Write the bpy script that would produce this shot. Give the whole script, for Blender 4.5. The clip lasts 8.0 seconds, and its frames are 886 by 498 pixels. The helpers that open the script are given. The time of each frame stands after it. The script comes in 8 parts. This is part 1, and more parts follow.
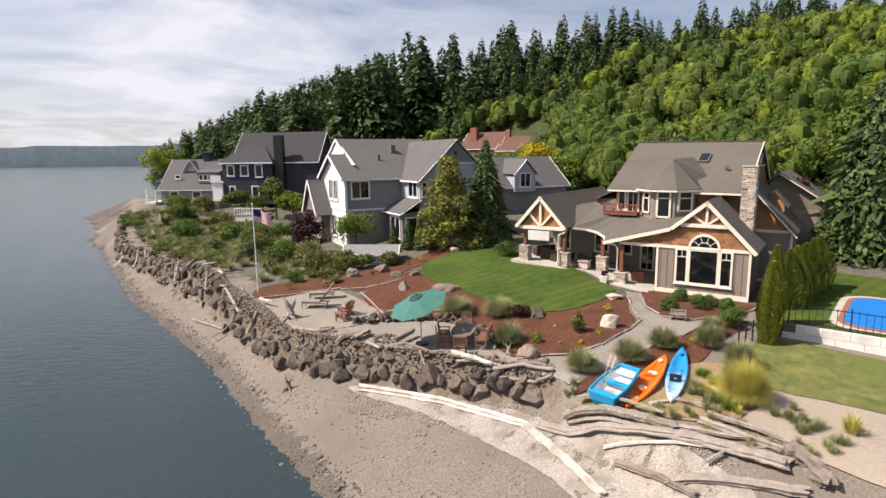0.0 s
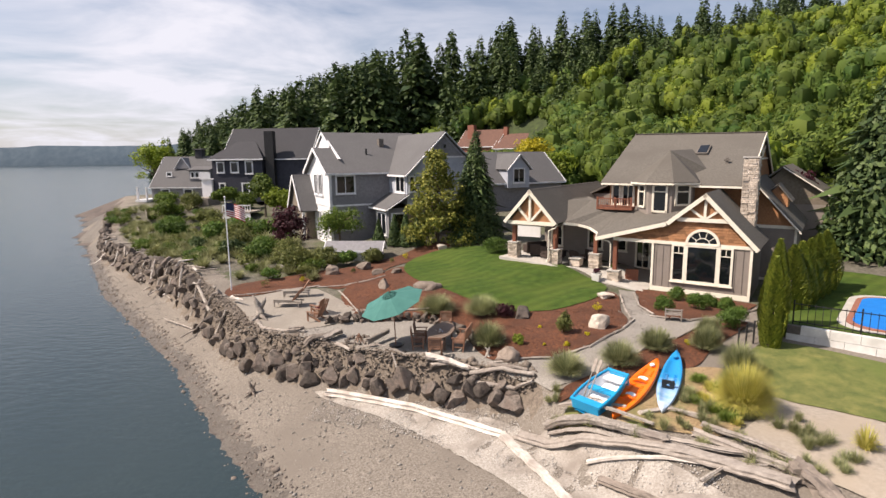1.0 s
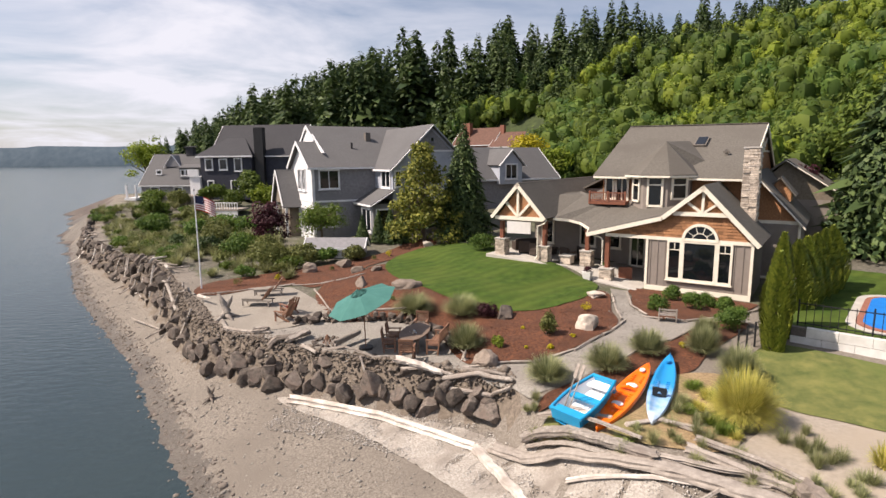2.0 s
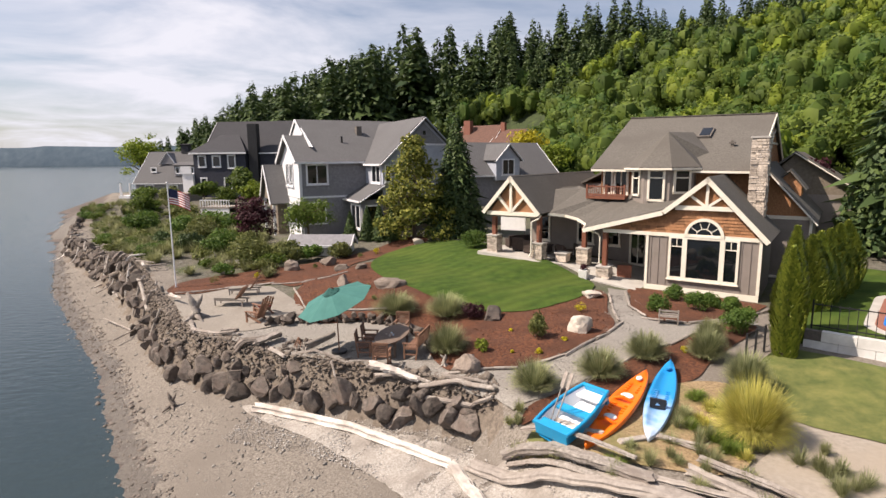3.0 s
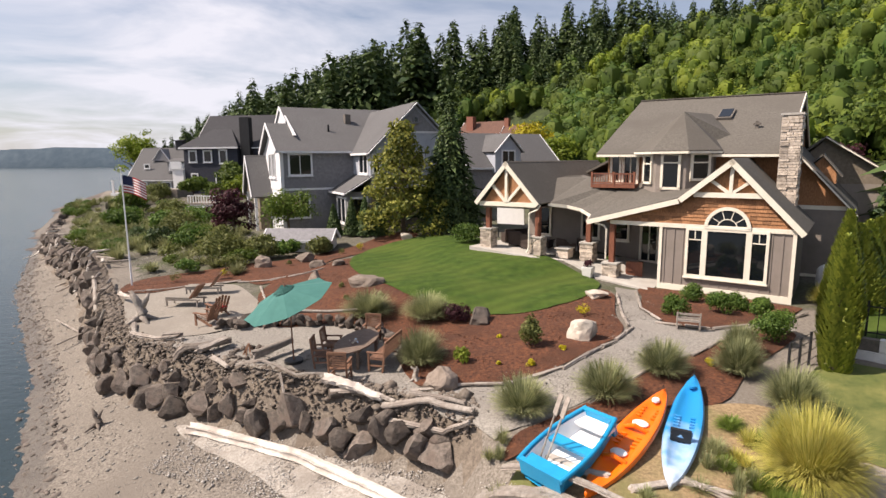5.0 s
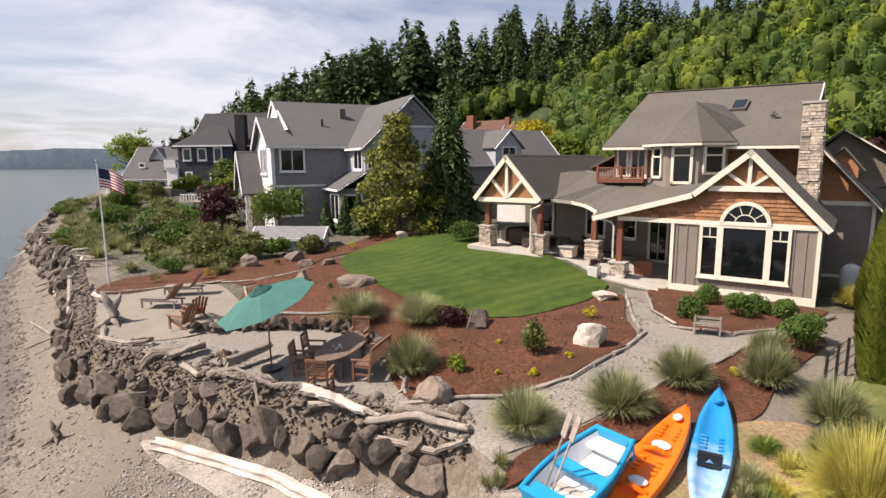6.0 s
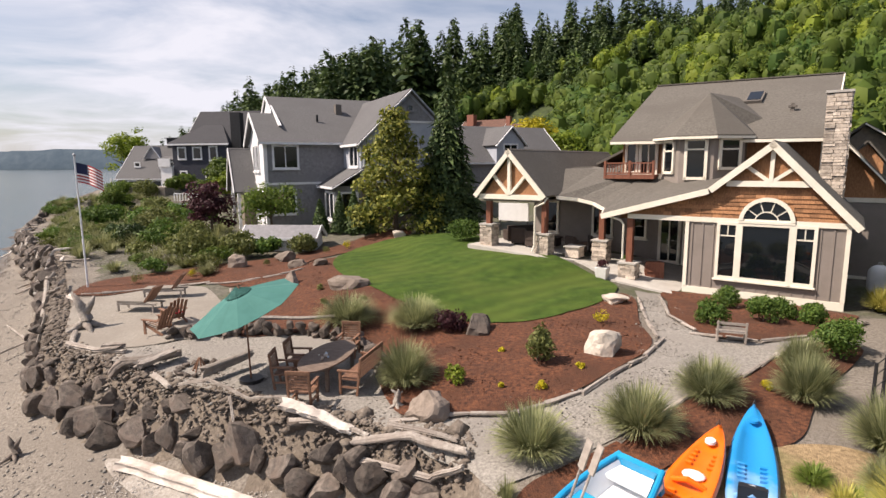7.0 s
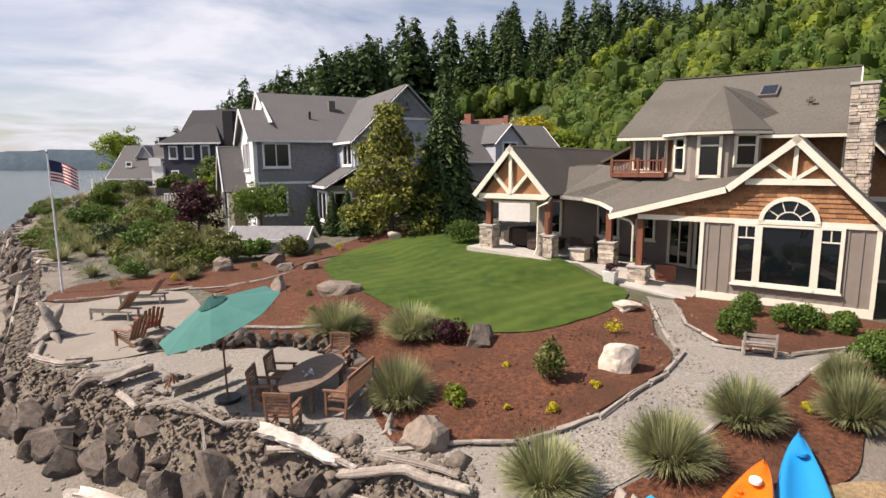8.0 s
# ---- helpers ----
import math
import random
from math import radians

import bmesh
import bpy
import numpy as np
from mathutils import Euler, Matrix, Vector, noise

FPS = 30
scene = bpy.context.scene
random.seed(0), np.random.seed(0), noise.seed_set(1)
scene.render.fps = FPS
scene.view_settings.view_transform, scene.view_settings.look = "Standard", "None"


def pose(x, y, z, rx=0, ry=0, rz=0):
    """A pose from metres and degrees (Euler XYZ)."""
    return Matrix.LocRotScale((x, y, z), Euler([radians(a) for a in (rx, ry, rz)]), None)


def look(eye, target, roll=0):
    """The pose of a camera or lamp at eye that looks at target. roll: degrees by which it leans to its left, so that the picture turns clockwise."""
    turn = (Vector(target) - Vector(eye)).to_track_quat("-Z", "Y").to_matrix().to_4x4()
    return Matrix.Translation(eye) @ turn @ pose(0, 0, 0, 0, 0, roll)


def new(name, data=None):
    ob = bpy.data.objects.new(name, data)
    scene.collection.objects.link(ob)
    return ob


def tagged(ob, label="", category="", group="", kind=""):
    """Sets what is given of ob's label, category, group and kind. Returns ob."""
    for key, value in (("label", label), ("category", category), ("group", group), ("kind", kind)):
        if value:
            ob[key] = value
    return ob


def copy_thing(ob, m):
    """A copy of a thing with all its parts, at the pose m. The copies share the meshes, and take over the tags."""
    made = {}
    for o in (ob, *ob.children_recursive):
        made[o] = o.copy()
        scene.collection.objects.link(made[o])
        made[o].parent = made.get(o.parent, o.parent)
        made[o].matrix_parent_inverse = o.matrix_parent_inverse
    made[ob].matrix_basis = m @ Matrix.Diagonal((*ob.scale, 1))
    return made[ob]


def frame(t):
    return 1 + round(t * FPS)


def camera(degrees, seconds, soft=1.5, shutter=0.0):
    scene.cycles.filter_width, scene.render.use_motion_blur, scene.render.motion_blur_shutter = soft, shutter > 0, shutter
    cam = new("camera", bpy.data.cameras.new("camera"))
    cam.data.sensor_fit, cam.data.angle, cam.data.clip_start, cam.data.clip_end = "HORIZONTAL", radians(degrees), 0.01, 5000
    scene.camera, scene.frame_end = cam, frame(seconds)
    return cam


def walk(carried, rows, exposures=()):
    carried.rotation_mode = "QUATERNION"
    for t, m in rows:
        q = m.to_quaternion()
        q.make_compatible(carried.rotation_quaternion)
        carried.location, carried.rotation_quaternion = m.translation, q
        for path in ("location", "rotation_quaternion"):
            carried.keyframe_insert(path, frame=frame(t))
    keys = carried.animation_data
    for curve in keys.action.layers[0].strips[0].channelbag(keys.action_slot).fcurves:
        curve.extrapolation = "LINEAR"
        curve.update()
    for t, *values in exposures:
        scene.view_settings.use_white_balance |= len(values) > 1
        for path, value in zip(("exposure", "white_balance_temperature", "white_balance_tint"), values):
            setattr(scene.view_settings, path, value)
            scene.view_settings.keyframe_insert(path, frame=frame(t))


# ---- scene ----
cam = camera(77.32, 8.0)
PATH = [
    (0.0, (0.000, 0.000, 9.043), (-0.023, 9.866, 7.410), -0.79),
    (0.5, (0.609, 1.046, 8.715), (0.564, 10.911, 7.082), -0.76),
    (1.0, (1.241, 2.076, 8.365), (1.187, 11.944, 6.744), -0.69),
    (1.5, (1.831, 3.104, 8.001), (1.789, 12.974, 6.397), -0.59),
    (3.0, (3.332, 6.094, 7.150), (3.206, 15.966, 5.560), -0.55),
    (3.5, (3.681, 7.035, 6.880), (3.532, 16.908, 5.295), -0.53),
    (4.0, (3.981, 7.951, 6.631), (3.782, 17.823, 5.051), -0.54),
    (4.5, (4.215, 8.845, 6.396), (3.977, 18.718, 4.823), -0.56),
    (6.0, (4.554, 11.488, 5.726), (4.297, 21.365, 4.187), -0.47),
    (6.5, (4.593, 12.328, 5.534), (4.315, 22.207, 4.009), -0.45),
    (7.0, (4.589, 13.084, 5.404), (4.329, 22.965, 3.887), -0.41),
    (7.5, (4.569, 13.870, 5.314), (4.342, 23.752, 3.802), -0.41),
    (8.0, (4.518, 14.636, 5.269), (4.313, 24.519, 3.758), -0.42),
]
walk(cam, [(t, look(eye, aim, roll)) for t, eye, aim, roll in PATH], [(0.0, 0.7, 6600, 17), (8.0, 0.7, 6600, 17)])

# ---- light ----
SUN_AZ, SUN_EL = math.radians(188), math.radians(50)      # azimuth from +x, counter-clockwise
sun_dir = Vector((math.cos(SUN_AZ) * math.cos(SUN_EL), math.sin(SUN_AZ) * math.cos(SUN_EL), math.sin(SUN_EL)))
sun = new("sun", bpy.data.lights.new("sun", "SUN"))
sun.data.energy, sun.data.angle, sun.data.color = 4.5, math.radians(0.6), (1.0, 0.90, 0.76)
sun.matrix_world = look(sun_dir * 200, (0, 0, 0))
world = bpy.data.worlds.new("sky")
scene.world = world
world.use_nodes = True
wn, wl = world.node_tree.nodes, world.node_tree.links
wn.clear()
sky = wn.new("ShaderNodeTexSky")
sky.sky_type, sky.sun_disc = "NISHITA", False
sky.sun_elevation, sky.sun_rotation = SUN_EL, math.pi / 2 - SUN_AZ
sky.air_density, sky.dust_density = 1.0, 1.5
skytint = wn.new("ShaderNodeMix")
skytint.data_type, skytint.blend_type = "RGBA", "MIX"
# thin cloud sheets projected on a plane overhead
geo = wn.new("ShaderNodeTexCoord")
sep = wn.new("ShaderNodeSeparateXYZ")
wl.new(geo.outputs["Generated"], sep.inputs[0])
zz = wn.new("ShaderNodeMath"); zz.operation = "MAXIMUM"; zz.inputs[1].default_value = 0.03
wl.new(sep.outputs["Z"], zz.inputs[0])
zadd = wn.new("ShaderNodeMath"); zadd.operation = "ADD"; zadd.inputs[1].default_value = 0.12
wl.new(zz.outputs[0], zadd.inputs[0])
dx = wn.new("ShaderNodeMath"); dx.operation = "DIVIDE"
dy = wn.new("ShaderNodeMath"); dy.operation = "DIVIDE"
wl.new(sep.outputs["X"], dx.inputs[0]); wl.new(zadd.outputs[0], dx.inputs[1])
wl.new(sep.outputs["Y"], dy.inputs[0]); wl.new(zadd.outputs[0], dy.inputs[1])
comb = wn.new("ShaderNodeCombineXYZ")
wl.new(dx.outputs[0], comb.inputs[0]); wl.new(dy.outputs[0], comb.inputs[1])
cl = wn.new("ShaderNodeTexNoise")
cl.inputs["Scale"].default_value, cl.inputs["Detail"].default_value, cl.inputs["Roughness"].default_value = 0.9, 7.0, 0.55
cl.inputs["Distortion"].default_value = 0.4
wl.new(comb.outputs[0], cl.inputs["Vector"])
clr = wn.new("ShaderNodeValToRGB")
clr.color_ramp.elements[0].position, clr.color_ramp.elements[1].position = 0.38, 0.60
clr.color_ramp.elements[0].color, clr.color_ramp.elements[1].color = (0.2, 0.2, 0.2, 1), (0.97, 0.97, 0.97, 1)
wl.new(cl.outputs["Fac"], clr.inputs[0])
west = wn.new("ShaderNodeMapRange")
west.inputs["From Min"].default_value, west.inputs["From Max"].default_value = 0.45, -0.35
west.inputs["To Min"].default_value, west.inputs["To Max"].default_value = 0.25, 1.0
wl.new(sep.outputs["X"], west.inputs["Value"])
cmul = wn.new("ShaderNodeMath"); cmul.operation = "MULTIPLY"
wl.new(clr.outputs[0], cmul.inputs[0]); wl.new(west.outputs[0], cmul.inputs[1])
wl.new(cmul.outputs[0], skytint.inputs["Factor"])
wl.new(sky.outputs[0], skytint.inputs[6])
skytint.inputs[7].default_value = (7.7, 7.95, 8.5, 1)
bg = wn.new("ShaderNodeBackground")
bg.inputs["Strength"].default_value = 0.07
wl.new(skytint.outputs[2], bg.inputs[0])
wout = wn.new("ShaderNodeOutputWorld")
wl.new(bg.outputs[0], wout.inputs[0])


# ---- materials ----
def surf(name, c1, c2, scale=4.0, rough=0.8, bump=0.3, bscale=30.0, metal=0.0, big=None, bigscale=0.4, rand=0.0, stretch=(1, 1, 1), local=True, bdist=0.02, spec=0.4, sub=0.0):
    """Two-scale noise colour, optional broad stain, bump and per-object variation."""
    m = bpy.data.materials.new(name)
    m.use_nodes = True
    n, l = m.node_tree.nodes, m.node_tree.links
    b = n["Principled BSDF"]
    tc = n.new("ShaderNodeTexCoord") if local else n.new("ShaderNodeNewGeometry")
    mp = n.new("ShaderNodeMapping")
    mp.inputs["Scale"].default_value = stretch
    l.new(tc.outputs["Object" if local else "Position"], mp.inputs["Vector"])
    t1 = n.new("ShaderNodeTexNoise")
    t1.inputs["Scale"].default_value, t1.inputs["Detail"].default_value, t1.inputs["Roughness"].default_value = scale, 6.0, 0.65
    l.new(mp.outputs[0], t1.inputs["Vector"])
    r = n.new("ShaderNodeValToRGB")
    r.color_ramp.elements[0].position, r.color_ramp.elements[1].position = 0.32, 0.68
    r.color_ramp.elements[0].color, r.color_ramp.elements[1].color = (*c1, 1), (*c2, 1)
    l.new(t1.outputs["Fac"], r.inputs[0])
    col = r.outputs[0]
    if big is not None:
        t2 = n.new("ShaderNodeTexNoise")
        t2.inputs["Scale"].default_value, t2.inputs["Detail"].default_value = bigscale, 4.0
        l.new(mp.outputs[0], t2.inputs["Vector"])
        rr = n.new("ShaderNodeValToRGB")
        rr.color_ramp.elements[0].position, rr.color_ramp.elements[1].position = 0.45, 0.7
        l.new(t2.outputs["Fac"], rr.inputs[0])
        mx = n.new("ShaderNodeMix")
        mx.data_type = "RGBA"
        l.new(rr.outputs[0], mx.inputs["Factor"])
        l.new(col, mx.inputs[6])
        mx.inputs[7].default_value = (*big, 1)
        col = mx.outputs[2]
    if rand:
        oi = n.new("ShaderNodeObjectInfo")
        mr = n.new("ShaderNodeMapRange")
        mr.inputs["To Min"].default_value, mr.inputs["To Max"].default_value = 1 - rand, 1 + rand
        l.new(oi.outputs["Random"], mr.inputs["Value"])
        hs = n.new("ShaderNodeHueSaturation")
        l.new(mr.outputs[0], hs.inputs["Value"])
        l.new(col, hs.inputs["Color"])
        col = hs.outputs[0]
    l.new(col, b.inputs["Base Color"])
    b.inputs["Roughness"].default_value, b.inputs["Metallic"].default_value = rough, metal
    b.inputs["Specular IOR Level"].default_value = spec
    if bump:
        t3 = n.new("ShaderNodeTexNoise")
        t3.inputs["Scale"].default_value, t3.inputs["Detail"].default_value = bscale, 5.0
        l.new(mp.outputs[0], t3.inputs["Vector"])
        bp = n.new("ShaderNodeBump")
        bp.inputs["Strength"].default_value, bp.inputs["Distance"].default_value = bump, bdist
        l.new(t3.outputs["Fac"], bp.inputs["Height"])
        l.new(bp.outputs[0], b.inputs["Normal"])
    return m


def leafy(name, c1, c2, trans=0.35, rough=0.6, rand=0.12):
    """Leaves: colour varies leaf by leaf; some light passes through."""
    m = bpy.data.materials.new(name)
    m.use_nodes = True
    n, l = m.node_tree.nodes, m.node_tree.links
    b = n["Principled BSDF"]
    g = n.new("ShaderNodeNewGeometry")
    r = n.new("ShaderNodeValToRGB")
    r.color_ramp.elements[0].color, r.color_ramp.elements[1].color = (*c1, 1), (*c2, 1)
    l.new(g.outputs["Random Per Island"], r.inputs[0])
    oi = n.new("ShaderNodeObjectInfo")
    mr = n.new("ShaderNodeMapRange")
    mr.inputs["To Min"].default_value, mr.inputs["To Max"].default_value = 1 - rand, 1 + rand
    l.new(oi.outputs["Random"], mr.inputs["Value"])
    hs = n.new("ShaderNodeHueSaturation")
    l.new(mr.outputs[0], hs.inputs["Value"])
    l.new(r.outputs[0], hs.inputs["Color"])
    t = n.new("ShaderNodeTexNoise")
    t.inputs["Scale"].default_value = 0.35
    l.new(g.outputs["Position"], t.inputs["Vector"])
    hv = n.new("ShaderNodeMapRange")
    hv.inputs["To Min"].default_value, hv.inputs["To Max"].default_value = 0.55, 1.45
    l.new(t.outputs["Fac"], hv.inputs["Value"])
    hs2 = n.new("ShaderNodeHueSaturation")
    l.new(hs.outputs[0], hs2.inputs["Color"])
    l.new(hv.outputs[0], hs2.inputs["Value"])
    l.new(hs2.outputs[0], b.inputs["Base Color"])
    b.inputs["Roughness"].default_value = rough
    b.inputs["Specular IOR Level"].default_value = 0.25
    tr = n.new("ShaderNodeBsdfTranslucent")
    l.new(hs2.outputs[0], tr.inputs["Color"])
    mix = n.new("ShaderNodeMixShader")
    mix.inputs[0].default_value = trans
    l.new(b.outputs[0], mix.inputs[1]); l.new(tr.outputs[0], mix.inputs[2])
    l.new(mix.outputs[0], n["Material Output"].inputs["Surface"])
    return m


def glassy(name, tint=(0.006, 0.008, 0.010), rough=0.03):
    m = bpy.data.materials.new(name)
    m.use_nodes = True
    b = m.node_tree.nodes["Principled BSDF"]
    b.inputs["Base Color"].default_value = (*tint, 1)
    b.inputs["Roughness"].default_value = rough
    b.inputs["Specular IOR Level"].default_value = 0.6
    return m


M = {
    "ground": surf("ground", (0.092, 0.078, 0.063), (0.295, 0.262, 0.222), 13.0, 0.95, 0.9, 22, big=(0.168, 0.146, 0.122), bigscale=0.3, local=False, bdist=0.04),
    "gravel": surf("gravel", (0.135, 0.125, 0.108), (0.35, 0.325, 0.29), 16.0, 0.95, 0.7, 40, big=(0.23, 0.21, 0.187), bigscale=0.7, local=False),
    "patio": surf("patio_sand", (0.20, 0.18, 0.152), (0.295, 0.268, 0.23), 9.0, 0.95, 0.4, 60, big=(0.22, 0.195, 0.165), bigscale=0.8, local=False),
    "mulch": surf("mulch", (0.030, 0.012, 0.007), (0.185, 0.070, 0.033), 9.0, 0.95, 1.0, 26, big=(0.072, 0.029, 0.015), bigscale=0.7, local=False, bdist=0.05),
    "lawn": surf("lawn", (0.026, 0.054, 0.007), (0.060, 0.100, 0.014), 2.2, 0.9, 0.8, 60, big=(0.068, 0.099, 0.016), bigscale=0.35, local=False, spec=0.2),
    "garden": surf("garden_soil", (0.058, 0.054, 0.038), (0.165, 0.152, 0.122), 5.0, 0.95, 0.8, 30, big=(0.06, 0.075, 0.024), bigscale=0.35, local=False, bdist=0.04),
    "straw": surf("dry_straw", (0.19, 0.13, 0.07), (0.42, 0.305, 0.17), 11.0, 0.95, 0.9, 40, big=(0.14, 0.15, 0.05), bigscale=0.7, local=False, bdist=0.04),
    "wetsand": surf("wet_pebbles", (0.05, 0.042, 0.034), (0.17, 0.148, 0.122), 10.0, 0.55, 0.9, 24, big=(0.085, 0.072, 0.06), bigscale=0.5, local=False, bdist=0.04),
    "grass": surf("rough_grass", (0.06, 0.085, 0.02), (0.17, 0.17, 0.05), 1.6, 0.95, 0.8, 40, big=(0.10, 0.13, 0.028), bigscale=0.3, local=False),
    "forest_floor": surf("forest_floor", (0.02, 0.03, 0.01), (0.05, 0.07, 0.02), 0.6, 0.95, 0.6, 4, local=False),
    "soil": surf("dark_soil", (0.085, 0.068, 0.053), (0.24, 0.20, 0.158), 7.0, 0.95, 0.9, 18, big=(0.145, 0.118, 0.092), bigscale=0.8, local=False, bdist=0.05),
    "seabed": surf("seabed", (0.055, 0.045, 0.04), (0.17, 0.14, 0.12), 5.0, 0.95, 0.5, 8, big=(0.07, 0.055, 0.05), bigscale=0.35, local=False),
    # dark teal bed paints in the light lost through deep water
    "deepbed": surf("deep_seabed_dimmed", (0.012, 0.04, 0.04), (0.02, 0.055, 0.055), 0.2, 0.95, 0.2, 2, local=False),
    "rock": surf("rock", (0.055, 0.046, 0.040), (0.18, 0.15, 0.126), 3.0, 0.9, 0.7, 14, big=(0.12, 0.092, 0.075), bigscale=1.2, rand=0.4, bdist=0.05),
    "brownrock": surf("brown_rock", (0.14, 0.112, 0.09), (0.30, 0.245, 0.20), 3.0, 0.9, 0.6, 12, big=(0.19, 0.155, 0.13), bigscale=1.5, rand=0.2, bdist=0.05),
    "palerock": surf("pale_rock", (0.36, 0.32, 0.27), (0.55, 0.50, 0.43), 3.0, 0.9, 0.5, 12, big=(0.40, 0.33, 0.27), bigscale=1.5, rand=0.2, bdist=0.04),
    "drift": surf("driftwood", (0.20, 0.175, 0.15), (0.44, 0.40, 0.355), 9.0, 0.92, 0.8, 26, big=(0.25, 0.21, 0.18), bigscale=1.6, rand=0.25, bdist=0.03),
    "driftwhite": surf("bleached_driftwood", (0.50, 0.45, 0.40), (0.72, 0.68, 0.62), 7.0, 0.92, 0.7, 22, big=(0.36, 0.31, 0.27), bigscale=1.3, rand=0.15, bdist=0.03),
    "sand": surf("dry_sand", (0.265, 0.228, 0.185), (0.36, 0.315, 0.26), 6.0, 0.95, 0.5, 30, big=(0.32, 0.27, 0.21), bigscale=0.5, bdist=0.03),
    "shell": surf("shell_litter", (0.33, 0.305, 0.275), (0.60, 0.565, 0.52), 14.0, 0.9, 0.8, 40, big=(0.24, 0.21, 0.18), bigscale=0.9, bdist=0.02),
    "driftdark": surf("dark_driftwood", (0.10, 0.085, 0.07), (0.24, 0.20, 0.17), 3.0, 0.9, 0.7, 8, rand=0.2, bdist=0.04),
    "roof": surf("roof_shingle", (0.085, 0.077, 0.066), (0.145, 0.133, 0.115), 9.0, 0.92, 0.6, 16, big=(0.100, 0.090, 0.077), bigscale=0.4),
    "roofdark": surf("charcoal_roof_shingle", (0.03, 0.03, 0.034), (0.058, 0.058, 0.064), 9.0, 0.92, 0.5, 14, big=(0.04, 0.04, 0.045), bigscale=0.4),
    "brownwall": surf("brown_shingle_siding", (0.14, 0.115, 0.085), (0.24, 0.195, 0.145), 5.0, 0.85, 0.3, 20, big=(0.17, 0.145, 0.115), bigscale=0.5),
    "roof2": surf("grey_roof_shingle", (0.080, 0.079, 0.080), (0.130, 0.128, 0.130), 9.0, 0.92, 0.5, 14, big=(0.095, 0.093, 0.095), bigscale=0.4),
    "roofred": surf("brown_tile_roof", (0.085, 0.045, 0.034), (0.16, 0.085, 0.062), 3.0, 0.9, 0.6, 6),
    "siding": surf("taupe_siding", (0.215, 0.185, 0.16), (0.25, 0.215, 0.19), 2.0, 0.75, 0.15, 40),
    "trim": surf("cream_trim", (0.70, 0.65, 0.54), (0.80, 0.75, 0.64), 2.0, 0.6, 0.08, 30),
    "cedar": surf("cedar_shingle", (0.20, 0.095, 0.045), (0.38, 0.19, 0.09), 7.0, 0.85, 0.4, 25, rand=0.35, stretch=(3, 3, 1)),
    "cedarwood": surf("cedar_post", (0.14, 0.05, 0.03), (0.24, 0.09, 0.05), 3.0, 0.6, 0.2, 25, stretch=(4, 4, 1)),
    "stone": surf("ledge_stone", (0.32, 0.265, 0.215), (0.60, 0.52, 0.43), 6.0, 0.9, 0.6, 18, rand=0.4, bdist=0.03),
    "mortar": surf("dark_mortar", (0.10, 0.09, 0.08), (0.17, 0.15, 0.13), 8.0, 0.95, 0.3, 30),
    "concrete": surf("concrete", (0.36, 0.34, 0.31), (0.48, 0.46, 0.42), 2.0, 0.85, 0.15, 40, big=(0.40, 0.37, 0.33), bigscale=0.6),
    "whiteconc": surf("white_block", (0.62, 0.61, 0.58), (0.76, 0.75, 0.72), 3.0, 0.8, 0.2, 30, big=(0.52, 0.51, 0.48), bigscale=1.0),
    # blue and grey siding: colours lowered partly to paint in tree shade
    "bluewall": surf("pale_blue_siding", (0.33, 0.355, 0.41), (0.43, 0.455, 0.51), 1.5, 0.8, 0.15, 20, big=(0.37, 0.395, 0.445), bigscale=0.4),
    "greywall": surf("grey_shingle_siding", (0.165, 0.163, 0.172), (0.265, 0.26, 0.27), 5.0, 0.85, 0.3, 20, big=(0.205, 0.2, 0.212), bigscale=0.6),
    "whitewall": surf("white_siding", (0.66, 0.66, 0.67), (0.76, 0.76, 0.77), 2.0, 0.7, 0.1, 20),
    "darkwall": surf("navy_siding", (0.018, 0.02, 0.032), (0.035, 0.038, 0.055), 3.0, 0.7, 0.15, 20),
    "glass": glassy("window_glass"),
    "teak": surf("teak", (0.15, 0.075, 0.045), (0.27, 0.15, 0.095), 6.0, 0.7, 0.2, 30, stretch=(4, 1, 1), rand=0.15),
    "oldteak": surf("grey_brown_teak", (0.10, 0.07, 0.052), (0.21, 0.155, 0.12), 6.0, 0.75, 0.25, 30, stretch=(4, 1, 1)),
    "rubble": surf("broken_rock", (0.085, 0.07, 0.056), (0.25, 0.21, 0.172), 6.0, 0.95, 0.7, 14, big=(0.13, 0.105, 0.085), bigscale=0.6, local=False, bdist=0.04),
    "shellsand": surf("shelly_sand", (0.24, 0.215, 0.185), (0.47, 0.435, 0.39), 14.0, 0.95, 0.9, 40, big=(0.23, 0.20, 0.17), bigscale=0.9, local=False, bdist=0.03),
    "greywood": surf("weathered_teak", (0.22, 0.19, 0.165), (0.36, 0.32, 0.28), 5.0, 0.85, 0.2, 30, rand=0.15),
    "cushion": surf("beige_cushion", (0.52, 0.46, 0.37), (0.62, 0.56, 0.46), 8.0, 0.9, 0.2, 60),
    "canvas": surf("green_canvas", (0.035, 0.135, 0.118), (0.05, 0.17, 0.15), 1.5, 0.85, 0.15, 120),
    "blueplastic": surf("blue_plastic", (0.005, 0.24, 0.47), (0.01, 0.30, 0.55), 1.5, 0.35, 0.03, 20),
    "bluepale": surf("pale_blue_plastic", (0.10, 0.32, 0.56), (0.42, 0.56, 0.70), 2.2, 0.4, 0.05, 20),
    "orange": surf("orange_plastic", (0.75, 0.13, 0.004), (0.85, 0.18, 0.008), 1.5, 0.35, 0.03, 20),
    "white": surf("white_plastic", (0.74, 0.76, 0.78), (0.82, 0.83, 0.84), 2.0, 0.45, 0.05, 20),
